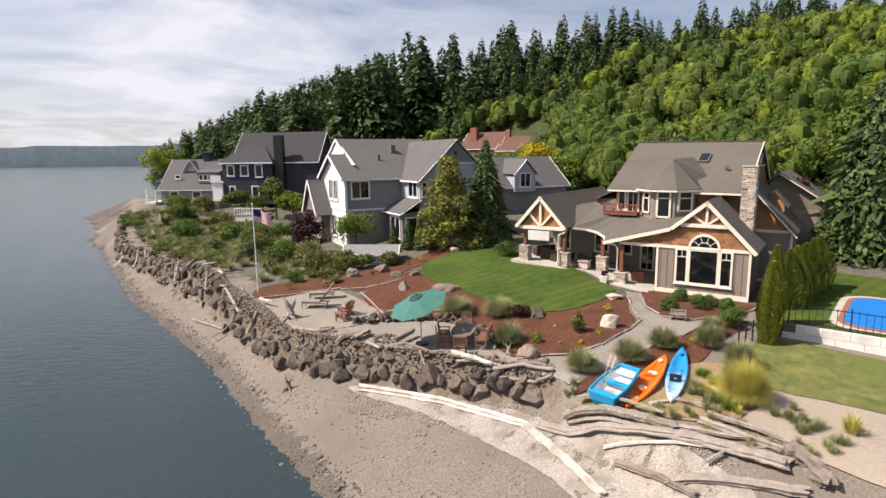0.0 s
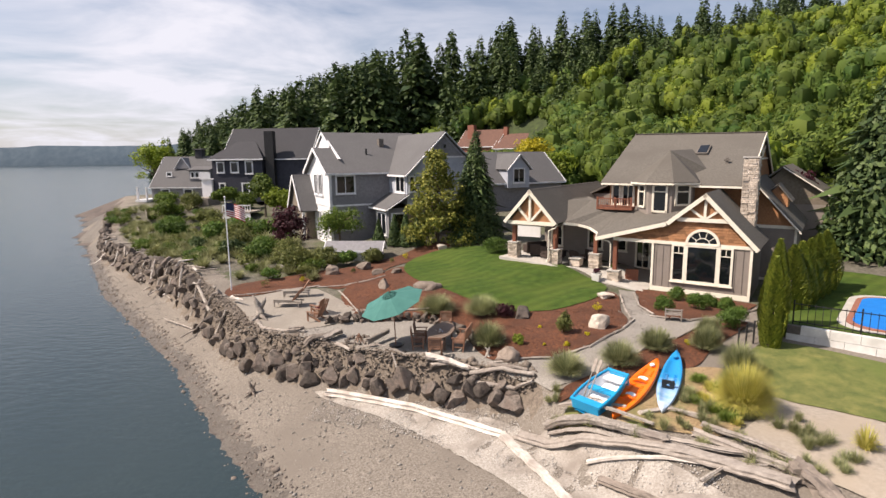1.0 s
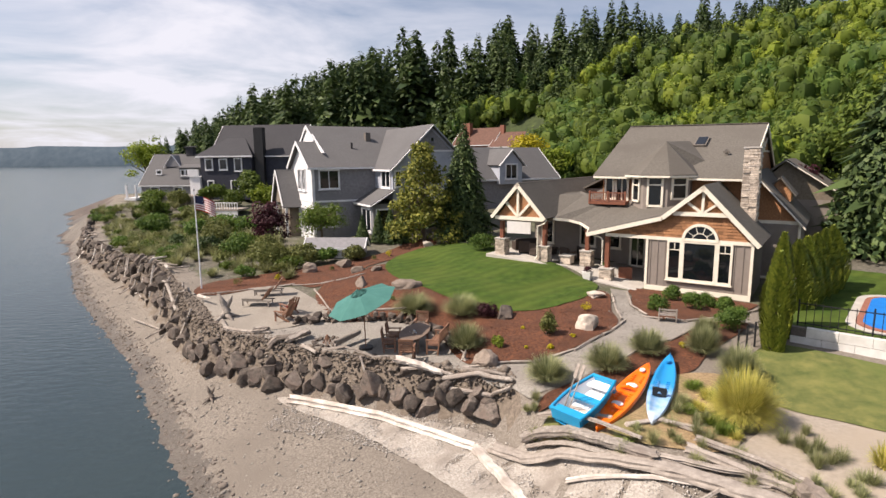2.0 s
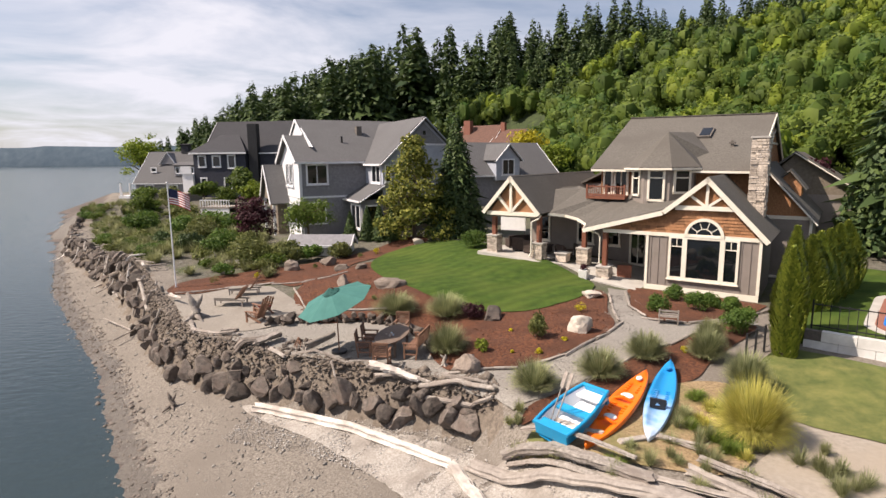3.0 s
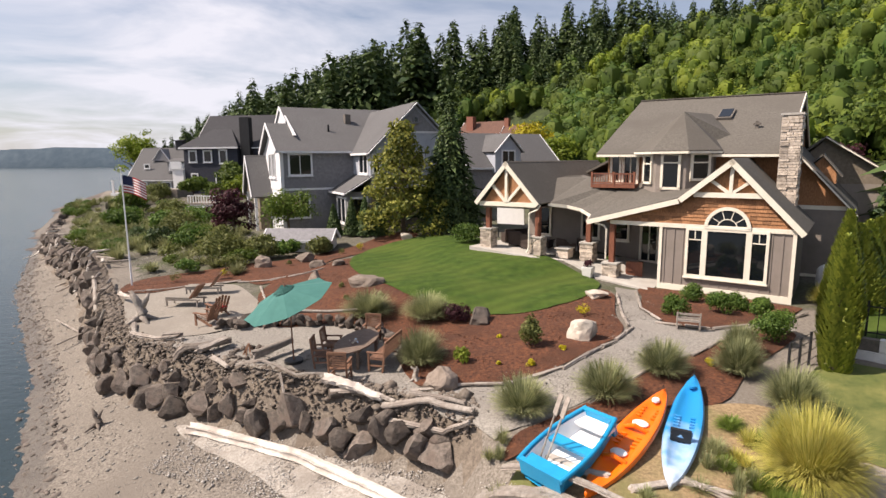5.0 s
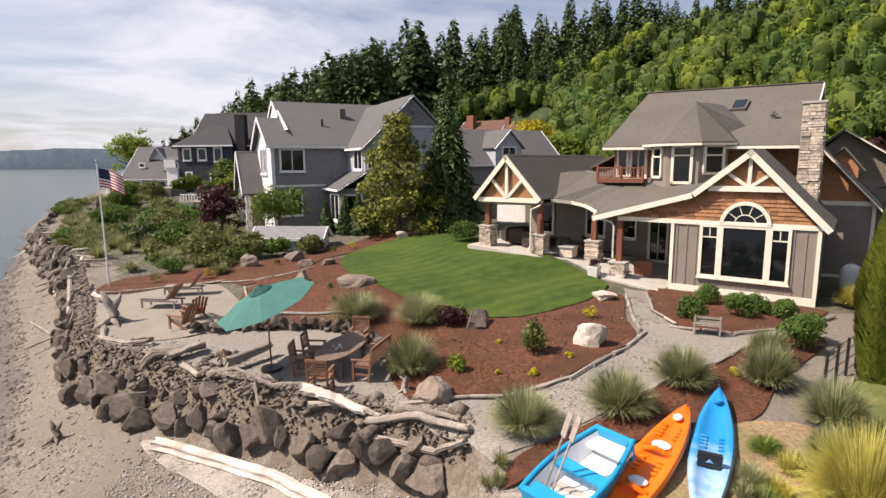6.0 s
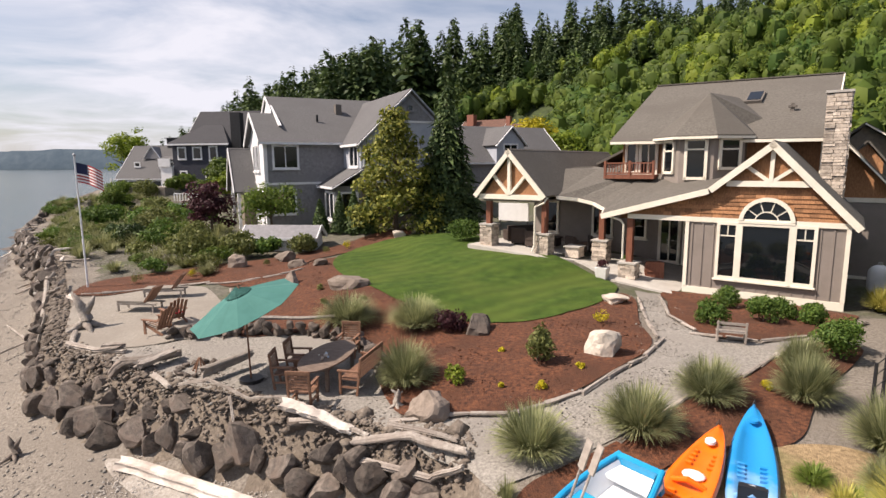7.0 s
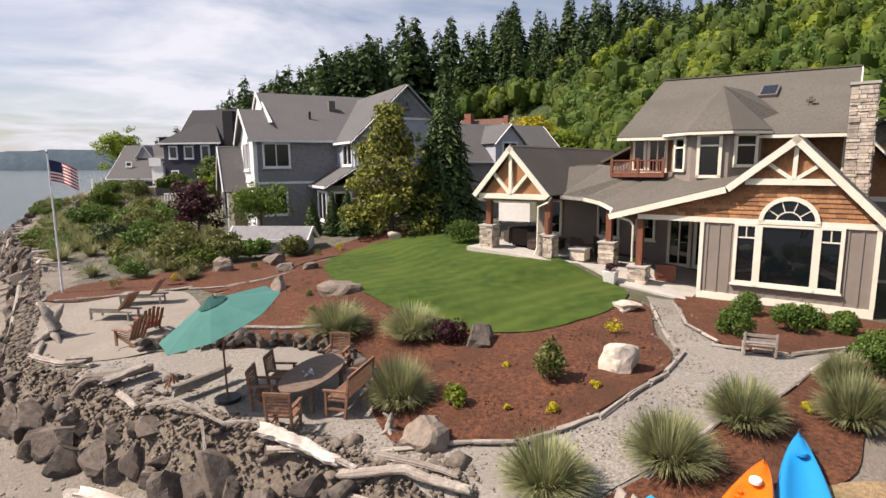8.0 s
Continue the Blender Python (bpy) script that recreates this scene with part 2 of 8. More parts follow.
    "poolblue": surf("pool_cover_blue", (0.01, 0.16, 0.55), (0.015, 0.21, 0.65), 2.0, 0.4, 0.1, 8),
    "black": surf("black_metal", (0.012, 0.012, 0.013), (0.02, 0.02, 0.022), 4.0, 0.5, 0.05, 30),
    "steel": surf("grey_metal", (0.45, 0.45, 0.46), (0.55, 0.55, 0.56), 4.0, 0.4, 0.05, 30, metal=0.8),
    "wicker": surf("brown_wicker", (0.035, 0.024, 0.02), (0.07, 0.05, 0.04), 20.0, 0.8, 0.6, 60),
    "bark": surf("bark", (0.07, 0.05, 0.035), (0.14, 0.11, 0.08), 3.0, 0.95, 0.7, 12, stretch=(1, 1, 0.3)),
    "brick": surf("red_brick", (0.20, 0.08, 0.055), (0.30, 0.13, 0.09), 8.0, 0.9, 0.4, 20),
    "red": surf("red_cloth", (0.30, 0.02, 0.025), (0.38, 0.03, 0.035), 3.0, 0.8, 0.1, 60),
    "navy": surf("navy_cloth", (0.015, 0.02, 0.06), (0.02, 0.028, 0.08), 3.0, 0.8, 0.1, 60),
    "cloth": surf("white_cloth", (0.72, 0.71, 0.69), (0.8, 0.79, 0.77), 3.0, 0.8, 0.1, 60),
    # distance haze is painted in as a bluish wood colour
    "farhill": surf("hazy_far_shore", (0.035, 0.062, 0.09), (0.062, 0.092, 0.12), 0.03, 0.95, 0.2, 0.2, local=False),
    "leaf_dark": leafy("conifer_needles", (0.024, 0.050, 0.019), (0.105, 0.150, 0.046), 0.15),
    "leaf_mid": leafy("forest_leaves", (0.046, 0.085, 0.013), (0.142, 0.192, 0.032)),
    "leaf_bright": leafy("spring_leaves", (0.105, 0.165, 0.016), (0.245, 0.298, 0.034)),
    "leaf_shrub": leafy("shrub_leaves", (0.046, 0.104, 0.019), (0.138, 0.208, 0.039)),
    "leaf_olive": leafy("olive_leaves", (0.088, 0.108, 0.030), (0.214, 0.228, 0.072)),
    "leaf_magnolia": leafy("magnolia_leaves", (0.05, 0.085, 0.012), (0.36, 0.35, 0.07)),
    "leaf_yellow": leafy("yellow_leaves", (0.30, 0.27, 0.014), (0.60, 0.50, 0.025)),
    "leaf_purple": leafy("purple_leaves", (0.032, 0.012, 0.016), (0.095, 0.030, 0.040)),
    "leaf_cypress": leafy("cypress_sprays", (0.095, 0.135, 0.018), (0.27, 0.30, 0.042), 0.3),
    "blade": leafy("grass_blades", (0.14, 0.165, 0.065), (0.44, 0.45, 0.24), 0.3),
    "blade_gold": leafy("golden_blades", (0.30, 0.30, 0.055), (0.64, 0.57, 0.17), 0.3),
    "blade_green": leafy("green_weeds", (0.075, 0.13, 0.02), (0.24, 0.31, 0.06), 0.3),
    "blade_dune": leafy("dune_blades", (0.16, 0.18, 0.07), (0.34, 0.34, 0.17), 0.3),
}


def water_mat():
    m = bpy.data.materials.new("sea_water")
    m.use_nodes = True
    n, l = m.node_tree.nodes, m.node_tree.links
    b = n["Principled BSDF"]
    g = n.new("ShaderNodeNewGeometry")
    t = n.new("ShaderNodeTexNoise")
    t.inputs["Scale"].default_value = 0.03
    l.new(g.outputs["Position"], t.inputs["Vector"])
    r = n.new("ShaderNodeValToRGB")
    r.color_ramp.elements[0].color, r.color_ramp.elements[1].color = (0.022, 0.04, 0.047, 1), (0.034, 0.054, 0.06, 1)
    l.new(t.outputs["Fac"], r.inputs[0])
    l.new(r.outputs[0], b.inputs["Base Color"])
    b.inputs["Roughness"].default_value = 0.12
    b.inputs["IOR"].default_value = 1.33
    mp = n.new("ShaderNodeMapping")
    mp.inputs["Rotation"].default_value = (0, 0, 0.5)
    mp.inputs["Scale"].default_value = (1.0, 2.2, 1.0)
    l.new(g.outputs["Position"], mp.inputs["Vector"])
    w = n.new("ShaderNodeTexNoise")
    w.inputs["Scale"].default_value, w.inputs["Detail"].default_value = 1.1, 5.0
    l.new(mp.outputs[0], w.inputs["Vector"])
    bp = n.new("ShaderNodeBump")
    bp.inputs["Strength"].default_value, bp.inputs["Distance"].default_value = 0.32, 0.12
    l.new(w.outputs["Fac"], bp.inputs["Height"])
    l.new(bp.outputs[0], b.inputs["Normal"])
    tr = n.new("ShaderNodeBsdfTransparent")
    tr.inputs[0].default_value = (0.72, 0.82, 0.80, 1)
    mx = n.new("ShaderNodeMixShader")
    mx.inputs[0].default_value = 0.85
    l.new(tr.outputs[0], mx.inputs[1]); l.new(b.outputs[0], mx.inputs[2])
    l.new(mx.outputs[0], n["Material Output"].inputs["Surface"])
    return m


M["water"] = water_mat()


def stripes(m, scale, turn, low, high):
    """Faint mowing bands over a material's colour."""
    n, l = m.node_tree.nodes, m.node_tree.links
    b = n["Principled BSDF"]
    src = b.inputs["Base Color"].links[0].from_socket
    g = n.new("ShaderNodeNewGeometry")
    mp = n.new("ShaderNodeMapping")
    mp.inputs["Rotation"].default_value = (0, 0, turn)
    l.new(g.outputs["Position"], mp.inputs["Vector"])
    w = n.new("ShaderNodeTexWave")
    w.inputs["Scale"].default_value, w.inputs["Distortion"].default_value = scale, 1.5
    l.new(mp.outputs[0], w.inputs["Vector"])
    r = n.new("ShaderNodeMapRange")
    r.inputs["To Min"].default_value, r.inputs["To Max"].default_value = low, high
    l.new(w.outputs["Fac"], r.inputs["Value"])
    h = n.new("ShaderNodeHueSaturation")
    l.new(r.outputs[0], h.inputs["Value"]); l.new(src, h.inputs["Color"])
    l.new(h.outputs[0], b.inputs["Base Color"])


def marbled(m, c1, c2, x0, x1):
    """A moulded plastic that runs from one colour to the other along the object's x."""
    n, l = m.node_tree.nodes, m.node_tree.links
    b = n["Principled BSDF"]
    tc = n.new("ShaderNodeTexCoord"); sp = n.new("ShaderNodeSeparateXYZ"); t = n.new("ShaderNodeTexNoise")
    t.inputs["Scale"].default_value, t.inputs["Detail"].default_value = 3.0, 4.0
    l.new(tc.outputs["Object"], sp.inputs[0]); l.new(tc.outputs["Object"], t.inputs["Vector"])
    a = n.new("ShaderNodeMath"); a.operation = "MULTIPLY_ADD"; a.inputs[1].default_value = 3.0
    l.new(t.outputs["Fac"], a.inputs[0]); l.new(sp.outputs["X"], a.inputs[2])
    r = n.new("ShaderNodeMapRange")
    r.inputs["From Min"].default_value, r.inputs["From Max"].default_value = x0 + 1.5, x1 + 1.5
    l.new(a.outputs[0], r.inputs["Value"])
    x = n.new("ShaderNodeMix"); x.data_type = "RGBA"
    x.inputs[6].default_value, x.inputs[7].default_value = (*c1, 1), (*c2, 1)
    l.new(r.outputs[0], x.inputs["Factor"]); l.new(x.outputs[2], b.inputs["Base Color"])


stripes(M["lawn"], 0.35, 0.9, 0.9, 1.12)
marbled(M["bluepale"], (0.50, 0.60, 0.72), (0.01, 0.24, 0.55), 0.0, 2.6)


# ---- mesh helpers ----
def part(name, bm, material, parent=None, label="", smooth=False):
    me = bpy.data.meshes.new(name)
    if smooth:
        for f in bm.faces:
            f.smooth = True
    bm.to_mesh(me)
    bm.free()
    me.materials.append(M[material] if isinstance(material, str) else material)
    ob = new(name, me)
    if parent is not None:
        ob.parent = parent
    if label:
        ob["label"] = label
    return ob


def raw(name, verts, faces, material, parent=None, label=""):
    me = bpy.data.meshes.new(name)
    me.from_pydata(verts, [], faces)
    me.materials.append(M[material])
    ob = new(name, me)
    if parent is not None:
        ob.parent = parent
    if label:
        ob["label"] = label
    return ob


def thing(name, m, label, category, group="", kind=""):
    e = new(name)
    e.matrix_world = m
    e.empty_display_size = 0.2
    return tagged(e, label, category, group, kind)


def solid(name, bm, material, m, label, category, group="", kind="", smooth=False):
    ob = part(name, bm, material, None, "", smooth)
    ob.matrix_world = m
    return tagged(ob, label, category, group, kind)


def hexa(bm, p):
    """A solid from 8 corners: bottom ring, then top ring."""
    v = [bm.verts.new(q) for q in p]
    for f in ((3, 2, 1, 0), (4, 5, 6, 7), (0, 1, 5, 4), (1, 2, 6, 5), (2, 3, 7, 6), (3, 0, 4, 7)):
        bm.faces.new([v[i] for i in f])


def box(bm, x0, x1, y0, y1, z0, z1):
    hexa(bm, [(x0, y0, z0), (x1, y0, z0), (x1, y1, z0), (x0, y1, z0), (x0, y0, z1), (x1, y0, z1), (x1, y1, z1), (x0, y1, z1)])
    return bm


def boxes(*rows):
    bm = bmesh.new()
    for r in rows:
        box(bm, *r)
    return bm


def prism(bm, outline, v0, v1):
    """An outline in (u, z), counter-clockwise seen from the front (-v), made solid from v0 to v1."""
    a = [bm.verts.new((u, v0, z)) for u, z in outline]
    b = [bm.verts.new((u, v1, z)) for u, z in outline]
    bm.faces.new(a)
    bm.faces.new(b[::-1])
    k = len(outline)
    for i in range(k):
        bm.faces.new((a[i], b[i], b[(i + 1) % k], a[(i + 1) % k]))
    return bm


def slab(bm, quad, thick):
    """A slab under four (or more) roof corners given in order."""
    top = [Vector(q) for q in quad]
    n = (top[1] - top[0]).cross(top[2] - top[0]).normalized()
    if n.z < 0:
        n = -n
    t = [bm.verts.new(q) for q in top]
    b = [bm.verts.new(q - n * thick) for q in top]
    bm.faces.new(t)
    bm.faces.new(b[::-1])
    k = len(top)
    for i in range(k):
        bm.faces.new((t[i], b[i], b[(i + 1) % k], t[(i + 1) % k]))
    bmesh.ops.recalc_face_normals(bm, faces=bm.faces)
    return bm


def bar(bm, p0, p1, w, d=None, up=(0, 0, 1)):
    """A square bar from p0 to p1, w wide and d deep."""
    p0, p1 = Vector(p0), Vector(p1)
    d = w if d is None else d
    a = (p1 - p0).normalized()
    s = a.cross(Vector(up))
    if s.length < 1e-4:
        s = a.cross(Vector((0, 1, 0)))
    s.normalize()
    t = s.cross(a)
    s, t = s * w / 2, t * d / 2
    hexa(bm, [p0 - s - t, p0 + s - t, p1 + s - t, p1 - s - t, p0 - s + t, p0 + s + t, p1 + s + t, p1 - s + t])
    return bm


def tube(bm, pts, radii, n=8, wob=0.0, seed=0):
    rnd = random.Random(seed)
    rings = []
    for i, (p, r) in enumerate(zip(pts, radii)):
        p = Vector(p)
        a = (Vector(pts[min(i + 1, len(pts) - 1)]) - Vector(pts[max(i - 1, 0)])).normalized()
        s = a.cross(Vector((0, 0, 1)))
        if s.length < 0.05:
            s = a.cross(Vector((0, 1, 0)))
        s.normalize()
        t = s.cross(a)
        rings.append([bm.verts.new(p + (s * math.cos(k * 2 * math.pi / n) + t * math.sin(k * 2 * math.pi / n)) * r * (1 + wob * rnd.uniform(-1, 1))) for k in range(n)])
    for a, b in zip(rings, rings[1:]):
        for k in range(n):
            bm.faces.new((a[k], a[(k + 1) % n], b[(k + 1) % n], b[k]))
    bm.faces.new(rings[0][::-1])
    bm.faces.new(rings[-1])
    bmesh.ops.recalc_face_normals(bm, faces=bm.faces)
    return bm


def rock_bm(seed, sx, sy, sz, cuts=9, sub=2, rough=0.12):
    """A blocky boulder: a ball cut by random planes."""
    rnd = random.Random(seed)
    bm = bmesh.new()
    bmesh.ops.create_icosphere(bm, subdivisions=sub, radius=1.0)
    planes = []
    for _ in range(cuts):
        d = Vector((rnd.gauss(0, 1), rnd.gauss(0, 1), rnd.gauss(0, 0.8))).normalized()
        planes.append((d, rnd.uniform(0.42, 0.72)))
    off = Vector((seed * 3.1, seed * 1.7, 0))
    for v in bm.verts:
        p = v.co.copy()
        for d, h in planes:
            e = p.dot(d) - h
            if e > 0:
                p -= d * e
        p *= 1 + rough * noise.noise(p * 2.2 + off)
        v.co = Vector((p.x * sx, p.y * sy, p.z * sz))
    return bm


# ---- terrain ----
SHORE = [(-1250, 3200), (-365, 900), (-186, 440), (-126, 290), (-92, 215), (-88, 178), (-83, 142), (-57.5, 92.5), (-41, 67), (-29.5, 50.5), (-21.5, 41), (-15, 33.5), (-10.8, 27.5), (-7.3, 22.7), (-4.7, 19.2), (-1, 14), (6, 5), (20, -12), (60, -60), (400, -470)]
WALL = [(-1240, 3210), (-358, 905), (-181, 443), (-121, 292), (-88, 215), (-84, 178), (-79, 140), (-53, 90), (-40.5, 69), (-30.5, 57.5), (-21, 47), (-13, 36.2), (-10, 32), (-8.2, 30.6), (-4.5, 28.3), (-2, 27), (2, 25.3), (4.9, 23.9), (7.3, 21.0), (11.5, 18.2), (17, 14.5), (30, 6), (70, -40), (400, -430)]
WATER_Z = -3.6
SPOTS = [(19, 33, 0.0), (14, 35.3, 0.0), (10.5, 34.5, 0.3), (7.5, 41, 0.9), (5.5, 45, 1.08), (2, 36, 0.45), (-1.5, 41, 0.5), (-5.4, 41, 0.05), (-8, 37.5, -0.4), (-11, 36, -0.6),
         (-9, 31, -0.8), (-3.5, 32, -0.4), (4.9, 27, -0.1), (8.6, 28, 0.2), (10.2, 27, 0.2), (12.5, 29.5, 0.2), (2.5, 26, -0.6), (0, 28, -0.65), (-3, 29.3, -0.75), (5.5, 22.3, -0.55),
         (7.2, 20.5, -0.55), (10, 24, -0.22), (11.2, 24.6, -0.12), (11.2, 20, -0.6), (16.5, 26.4, 0.0), (14, 21, -0.6), (-30, 60, -1.0), (-38, 72, -1.3), (-11.5, 56, 0.3), (-1, 54, 1.2), (12, 62, 2.5), (-34, 95, 1.0), (-56, 115, 0.0), (30, 40, 0.6)]


def seg_dist(x, y, line):
    """Signed distance to a polyline, positive on its inland side (numpy arrays)."""
    best = np.full(np.shape(x), 1e9)
    sign = np.ones(np.shape(x))
    for (ax, ay), (bx, by) in zip(line, line[1:]):
        ex, ey = bx - ax, by - ay
        t = np.clip(((x - ax) * ex + (y - ay) * ey) / (ex * ex + ey * ey), 0, 1)
        qx, qy = x - ax - t * ex, y - ay - t * ey
        d = np.hypot(qx, qy)
        s = np.where(ex * (y - ay) - ey * (x - ax) > 0, 1.0, -1.0)
        near = d < best
        sign = np.where(near, s, sign)
        best = np.where(near, d, best)
    return best * sign


def smooth(a, b, x):
    t = np.clip((x - a) / (b - a), 0, 1)
    return t * t * (3 - 2 * t)


def height(x, y):
    """The ground's height at arrays x, y."""
    x, y = np.asarray(x, float), np.asarray(y, float)
    num, den = 0.0, 0.0
    for sx, sy, sz in SPOTS:
        w = 1.0 / ((x - sx) ** 2 + (y - sy) ** 2 + 2.0) ** 2
        num, den = num + w * sz, den + w
    yard = num / den
    q = x * 0.83 + y * 0.55
    yard = yard + np.where(q > 44, np.interp(q, [44, 62, 84, 100, 125, 170, 400], [0, 2.5, 9, 22, 32, 37, 41]), 0)
    dw, ds = seg_dist(x, y, WALL), seg_dist(x, y, SHORE)
    toe = np.interp(x, [-60, -12, -5, 4, 9], [-2.7, -2.6, -2.2, -1.9, -1.5])
    s = np.clip(-dw / np.maximum(-dw + np.maximum(ds, 0), 0.01), 0, 1)
    beach = toe + (WATER_Z - toe) * s
    beach = np.where(ds < 0, WATER_Z + np.maximum(ds * 0.09, -6), beach)
    width = np.interp(x, [4, 8], [1.0, 5.0])
    k = smooth(-1, 0, dw / width)
    return beach * (1 - k) + yard * k


def hz(x, y):
    return float(height(np.array([x]), np.array([y]))[0])


def axis(lo, hi, a, b, step):
    out = list(np.arange(a, b + 0.01, step))
    s, p = step, b
    while p < hi:
        s *= 1.22
        p += s
        out.append(p)
    s, p = step, a
    while p > lo:
        s *= 1.22
        p -= s
        out.insert(0, p)
    return np.array(out)


gx, gy = axis(-2600, 2600, -42, 32, 0.5), axis(-900, 4200, 4, 72, 0.5)
GX, GY = np.meshgrid(gx, gy)
GZ = height(GX, GY)
near = (GX > -45) & (GX < 35) & (GY < 75)
wob = np.array([[noise.noise(Vector((a * 0.9, b * 0.9, 0))) for a in gx] for b in gy])
GZ = GZ + np.where(near, 0.05 * wob, 0.5 * wob)
nx, ny = len(gx), len(gy)
gv = np.stack([GX, GY, GZ], -1).reshape(-1, 3).tolist()
gf = [(j * nx + i, j * nx + i + 1, (j + 1) * nx + i + 1, (j + 1) * nx + i) for j in range(ny - 1) for i in range(nx - 1)]
gme = bpy.data.meshes.new("ground")
gme.from_pydata(gv, [], gf)
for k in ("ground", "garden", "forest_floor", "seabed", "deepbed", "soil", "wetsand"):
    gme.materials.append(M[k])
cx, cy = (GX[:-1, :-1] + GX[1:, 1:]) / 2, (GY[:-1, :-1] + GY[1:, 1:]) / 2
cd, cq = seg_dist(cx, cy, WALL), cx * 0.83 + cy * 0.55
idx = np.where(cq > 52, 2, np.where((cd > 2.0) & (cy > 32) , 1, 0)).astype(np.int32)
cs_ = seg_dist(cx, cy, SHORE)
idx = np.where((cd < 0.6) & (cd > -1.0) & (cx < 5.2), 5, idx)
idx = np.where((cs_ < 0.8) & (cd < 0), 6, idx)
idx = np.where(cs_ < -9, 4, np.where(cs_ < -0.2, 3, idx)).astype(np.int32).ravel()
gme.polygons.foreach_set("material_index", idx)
gme.polygons.foreach_set("use_smooth", np.ones(len(gf), bool))
ground = tagged(new("ground", gme), "pebble beach rising to garden soil and wooded hillside", "ground", kind="structure")

bm = bmesh.new()
bmesh.ops.create_grid(bm, x_segments=2, y_segments=2, size=1)
bmesh.ops.scale(bm, vec=(2500, 3000, 1), verts=bm.verts)
solid("water", bm, "water", pose(-2400, 1500, WATER_Z), "calm grey-green sea water with small ripples", "water", kind="structure")


def spline(pts, per=6, closed=True):
    """Catmull-Rom through plan points."""
    out, n = [], len(pts)
    for i in range(n if closed else n - 1):
        p = [Vector((*pts[(i + k) % n if closed else min(max(i + k, 0), n - 1)][:2], 0)) for k in (-1, 0, 1, 2)]
        for s in range(per):
            t = s / per
            q = 0.5 * ((2 * p[1]) + (p[2] - p[0]) * t + (2 * p[0] - 5 * p[1] + 4 * p[2] - p[3]) * t * t + (3 * p[1] - p[0] - 3 * p[2] + p[3]) * t ** 3)
            out.append((q.x, q.y))
    if not closed:
        out.append(tuple(pts[-1][:2]))
    return out


def patch(name, outline, material, lift, label, category, step=0.5, curve=True, wobble=0.0):
    """A surface laid over the ground inside an outline."""
    pts = spline(outline) if curve else outline
    bm = bmesh.new()
    bm.faces.new([bm.verts.new((x, y, 0)) for x, y in pts])
    bmesh.ops.triangulate(bm, faces=bm.faces)
    xs, ys = [p[0] for p in pts], [p[1] for p in pts]
    for lo, hi, no in ((min(xs), max(xs), (1, 0, 0)), (min(ys), max(ys), (0, 1, 0))):
        c = math.ceil(lo / step) * step
        while c < hi:
            bmesh.ops.bisect_plane(bm, geom=bm.verts[:] + bm.edges[:] + bm.faces[:], plane_co=Vector(no) * c, plane_no=no)
            c += step
    vx = np.array([v.co.x for v in bm.verts]); vy = np.array([v.co.y for v in bm.verts])
    h = height(vx, vy)
    for v, z in zip(bm.verts, h):
        v.co.z = z + 0.05 * noise.noise(Vector((v.co.x * 0.9, v.co.y * 0.9, 0))) + lift + wobble * noise.noise(v.co * 2.3)
    bmesh.ops.recalc_face_normals(bm, faces=bm.faces)
    if sum(f.normal.z for f in bm.faces) < 0:
        bmesh.ops.reverse_faces(bm, faces=bm.faces)
    ob = part(name, bm, material, None, "", True)
    return tagged(ob, label, category, kind="structure")


patch("lawn", [(-1.7, 40.5), (-1.1, 45.5), (3.2, 48.0), (6.6, 45.0), (9.2, 40.3), (11.2, 36.8), (10.6, 34.2), (8.8, 32.2), (6.2, 31.2), (3.0, 32.8), (0.3, 36.2)], "lawn", 0.08, "mown green lawn in an oval", "lawn")
BED = [(-3.3, 31.6), (-0.6, 31.9), (1.6, 30.6), (2.2, 28.6), (2.7, 26.6), (3.6, 25.2), (5.8, 25.1), (7.6, 25.9), (9.3, 27.4), (10.3, 28.9), (10.6, 31.0), (11.3, 34.2), (9.6, 34.6), (5.0, 36.0), (1.6, 38.5), (-1.2, 42), (-3.6, 40.6), (-5.6, 37.2)]
patch("mulch_bed", BED, "mulch", 0.05, "red-brown bark mulch flower bed", "flower bed", wobble=0.02)
patch("mulch_bed_back", [(-13, 37.7), (-8, 39.2), (-5.6, 38.2), (-3.6, 40.8), (-1.8, 44), (1.5, 48.2), (0.5, 50), (-3.0, 46.5), (-7.5, 43.4), (-13.5, 40.8)], "mulch", 0.05, "red-brown bark mulch strip below the shrubs", "flower bed", wobble=0.02)
patch("mulch_bed_window", [(12.5, 33.6), (11.9, 31.6), (12.1, 29.6), (13.4, 29.0), (15.6, 29.9), (18.0, 31.6), (18.2, 32.8), (13.6, 36.0)], "mulch", 0.05, "red-brown bark mulch bed under the big window", "flower bed", wobble=0.02)
patch("mulch_bed_boats", [(5.5, 21.9), (6.2, 22.9), (8.2, 24.0), (10.0, 25.4), (12.0, 26.7), (15.0, 29.0), (16.2, 28.6), (13.0, 25.5), (11.3, 23.6), (9.2, 23.2), (7.2, 22.2)], "mulch", 0.05, "red-brown bark mulch bed behind the boats", "flower bed", wobble=0.02)
patch("patio", [(-12.4, 36.9), (-11.0, 38.0), (-8.0, 38.9), (-5.6, 36.0), (-3.6, 32.2), (-5.2, 30.9), (-8.0, 30.8), (-9.8, 32.4), (-10.6, 33.6)], "patio", 0.05, "fine sand patio above the sea wall", "patio")
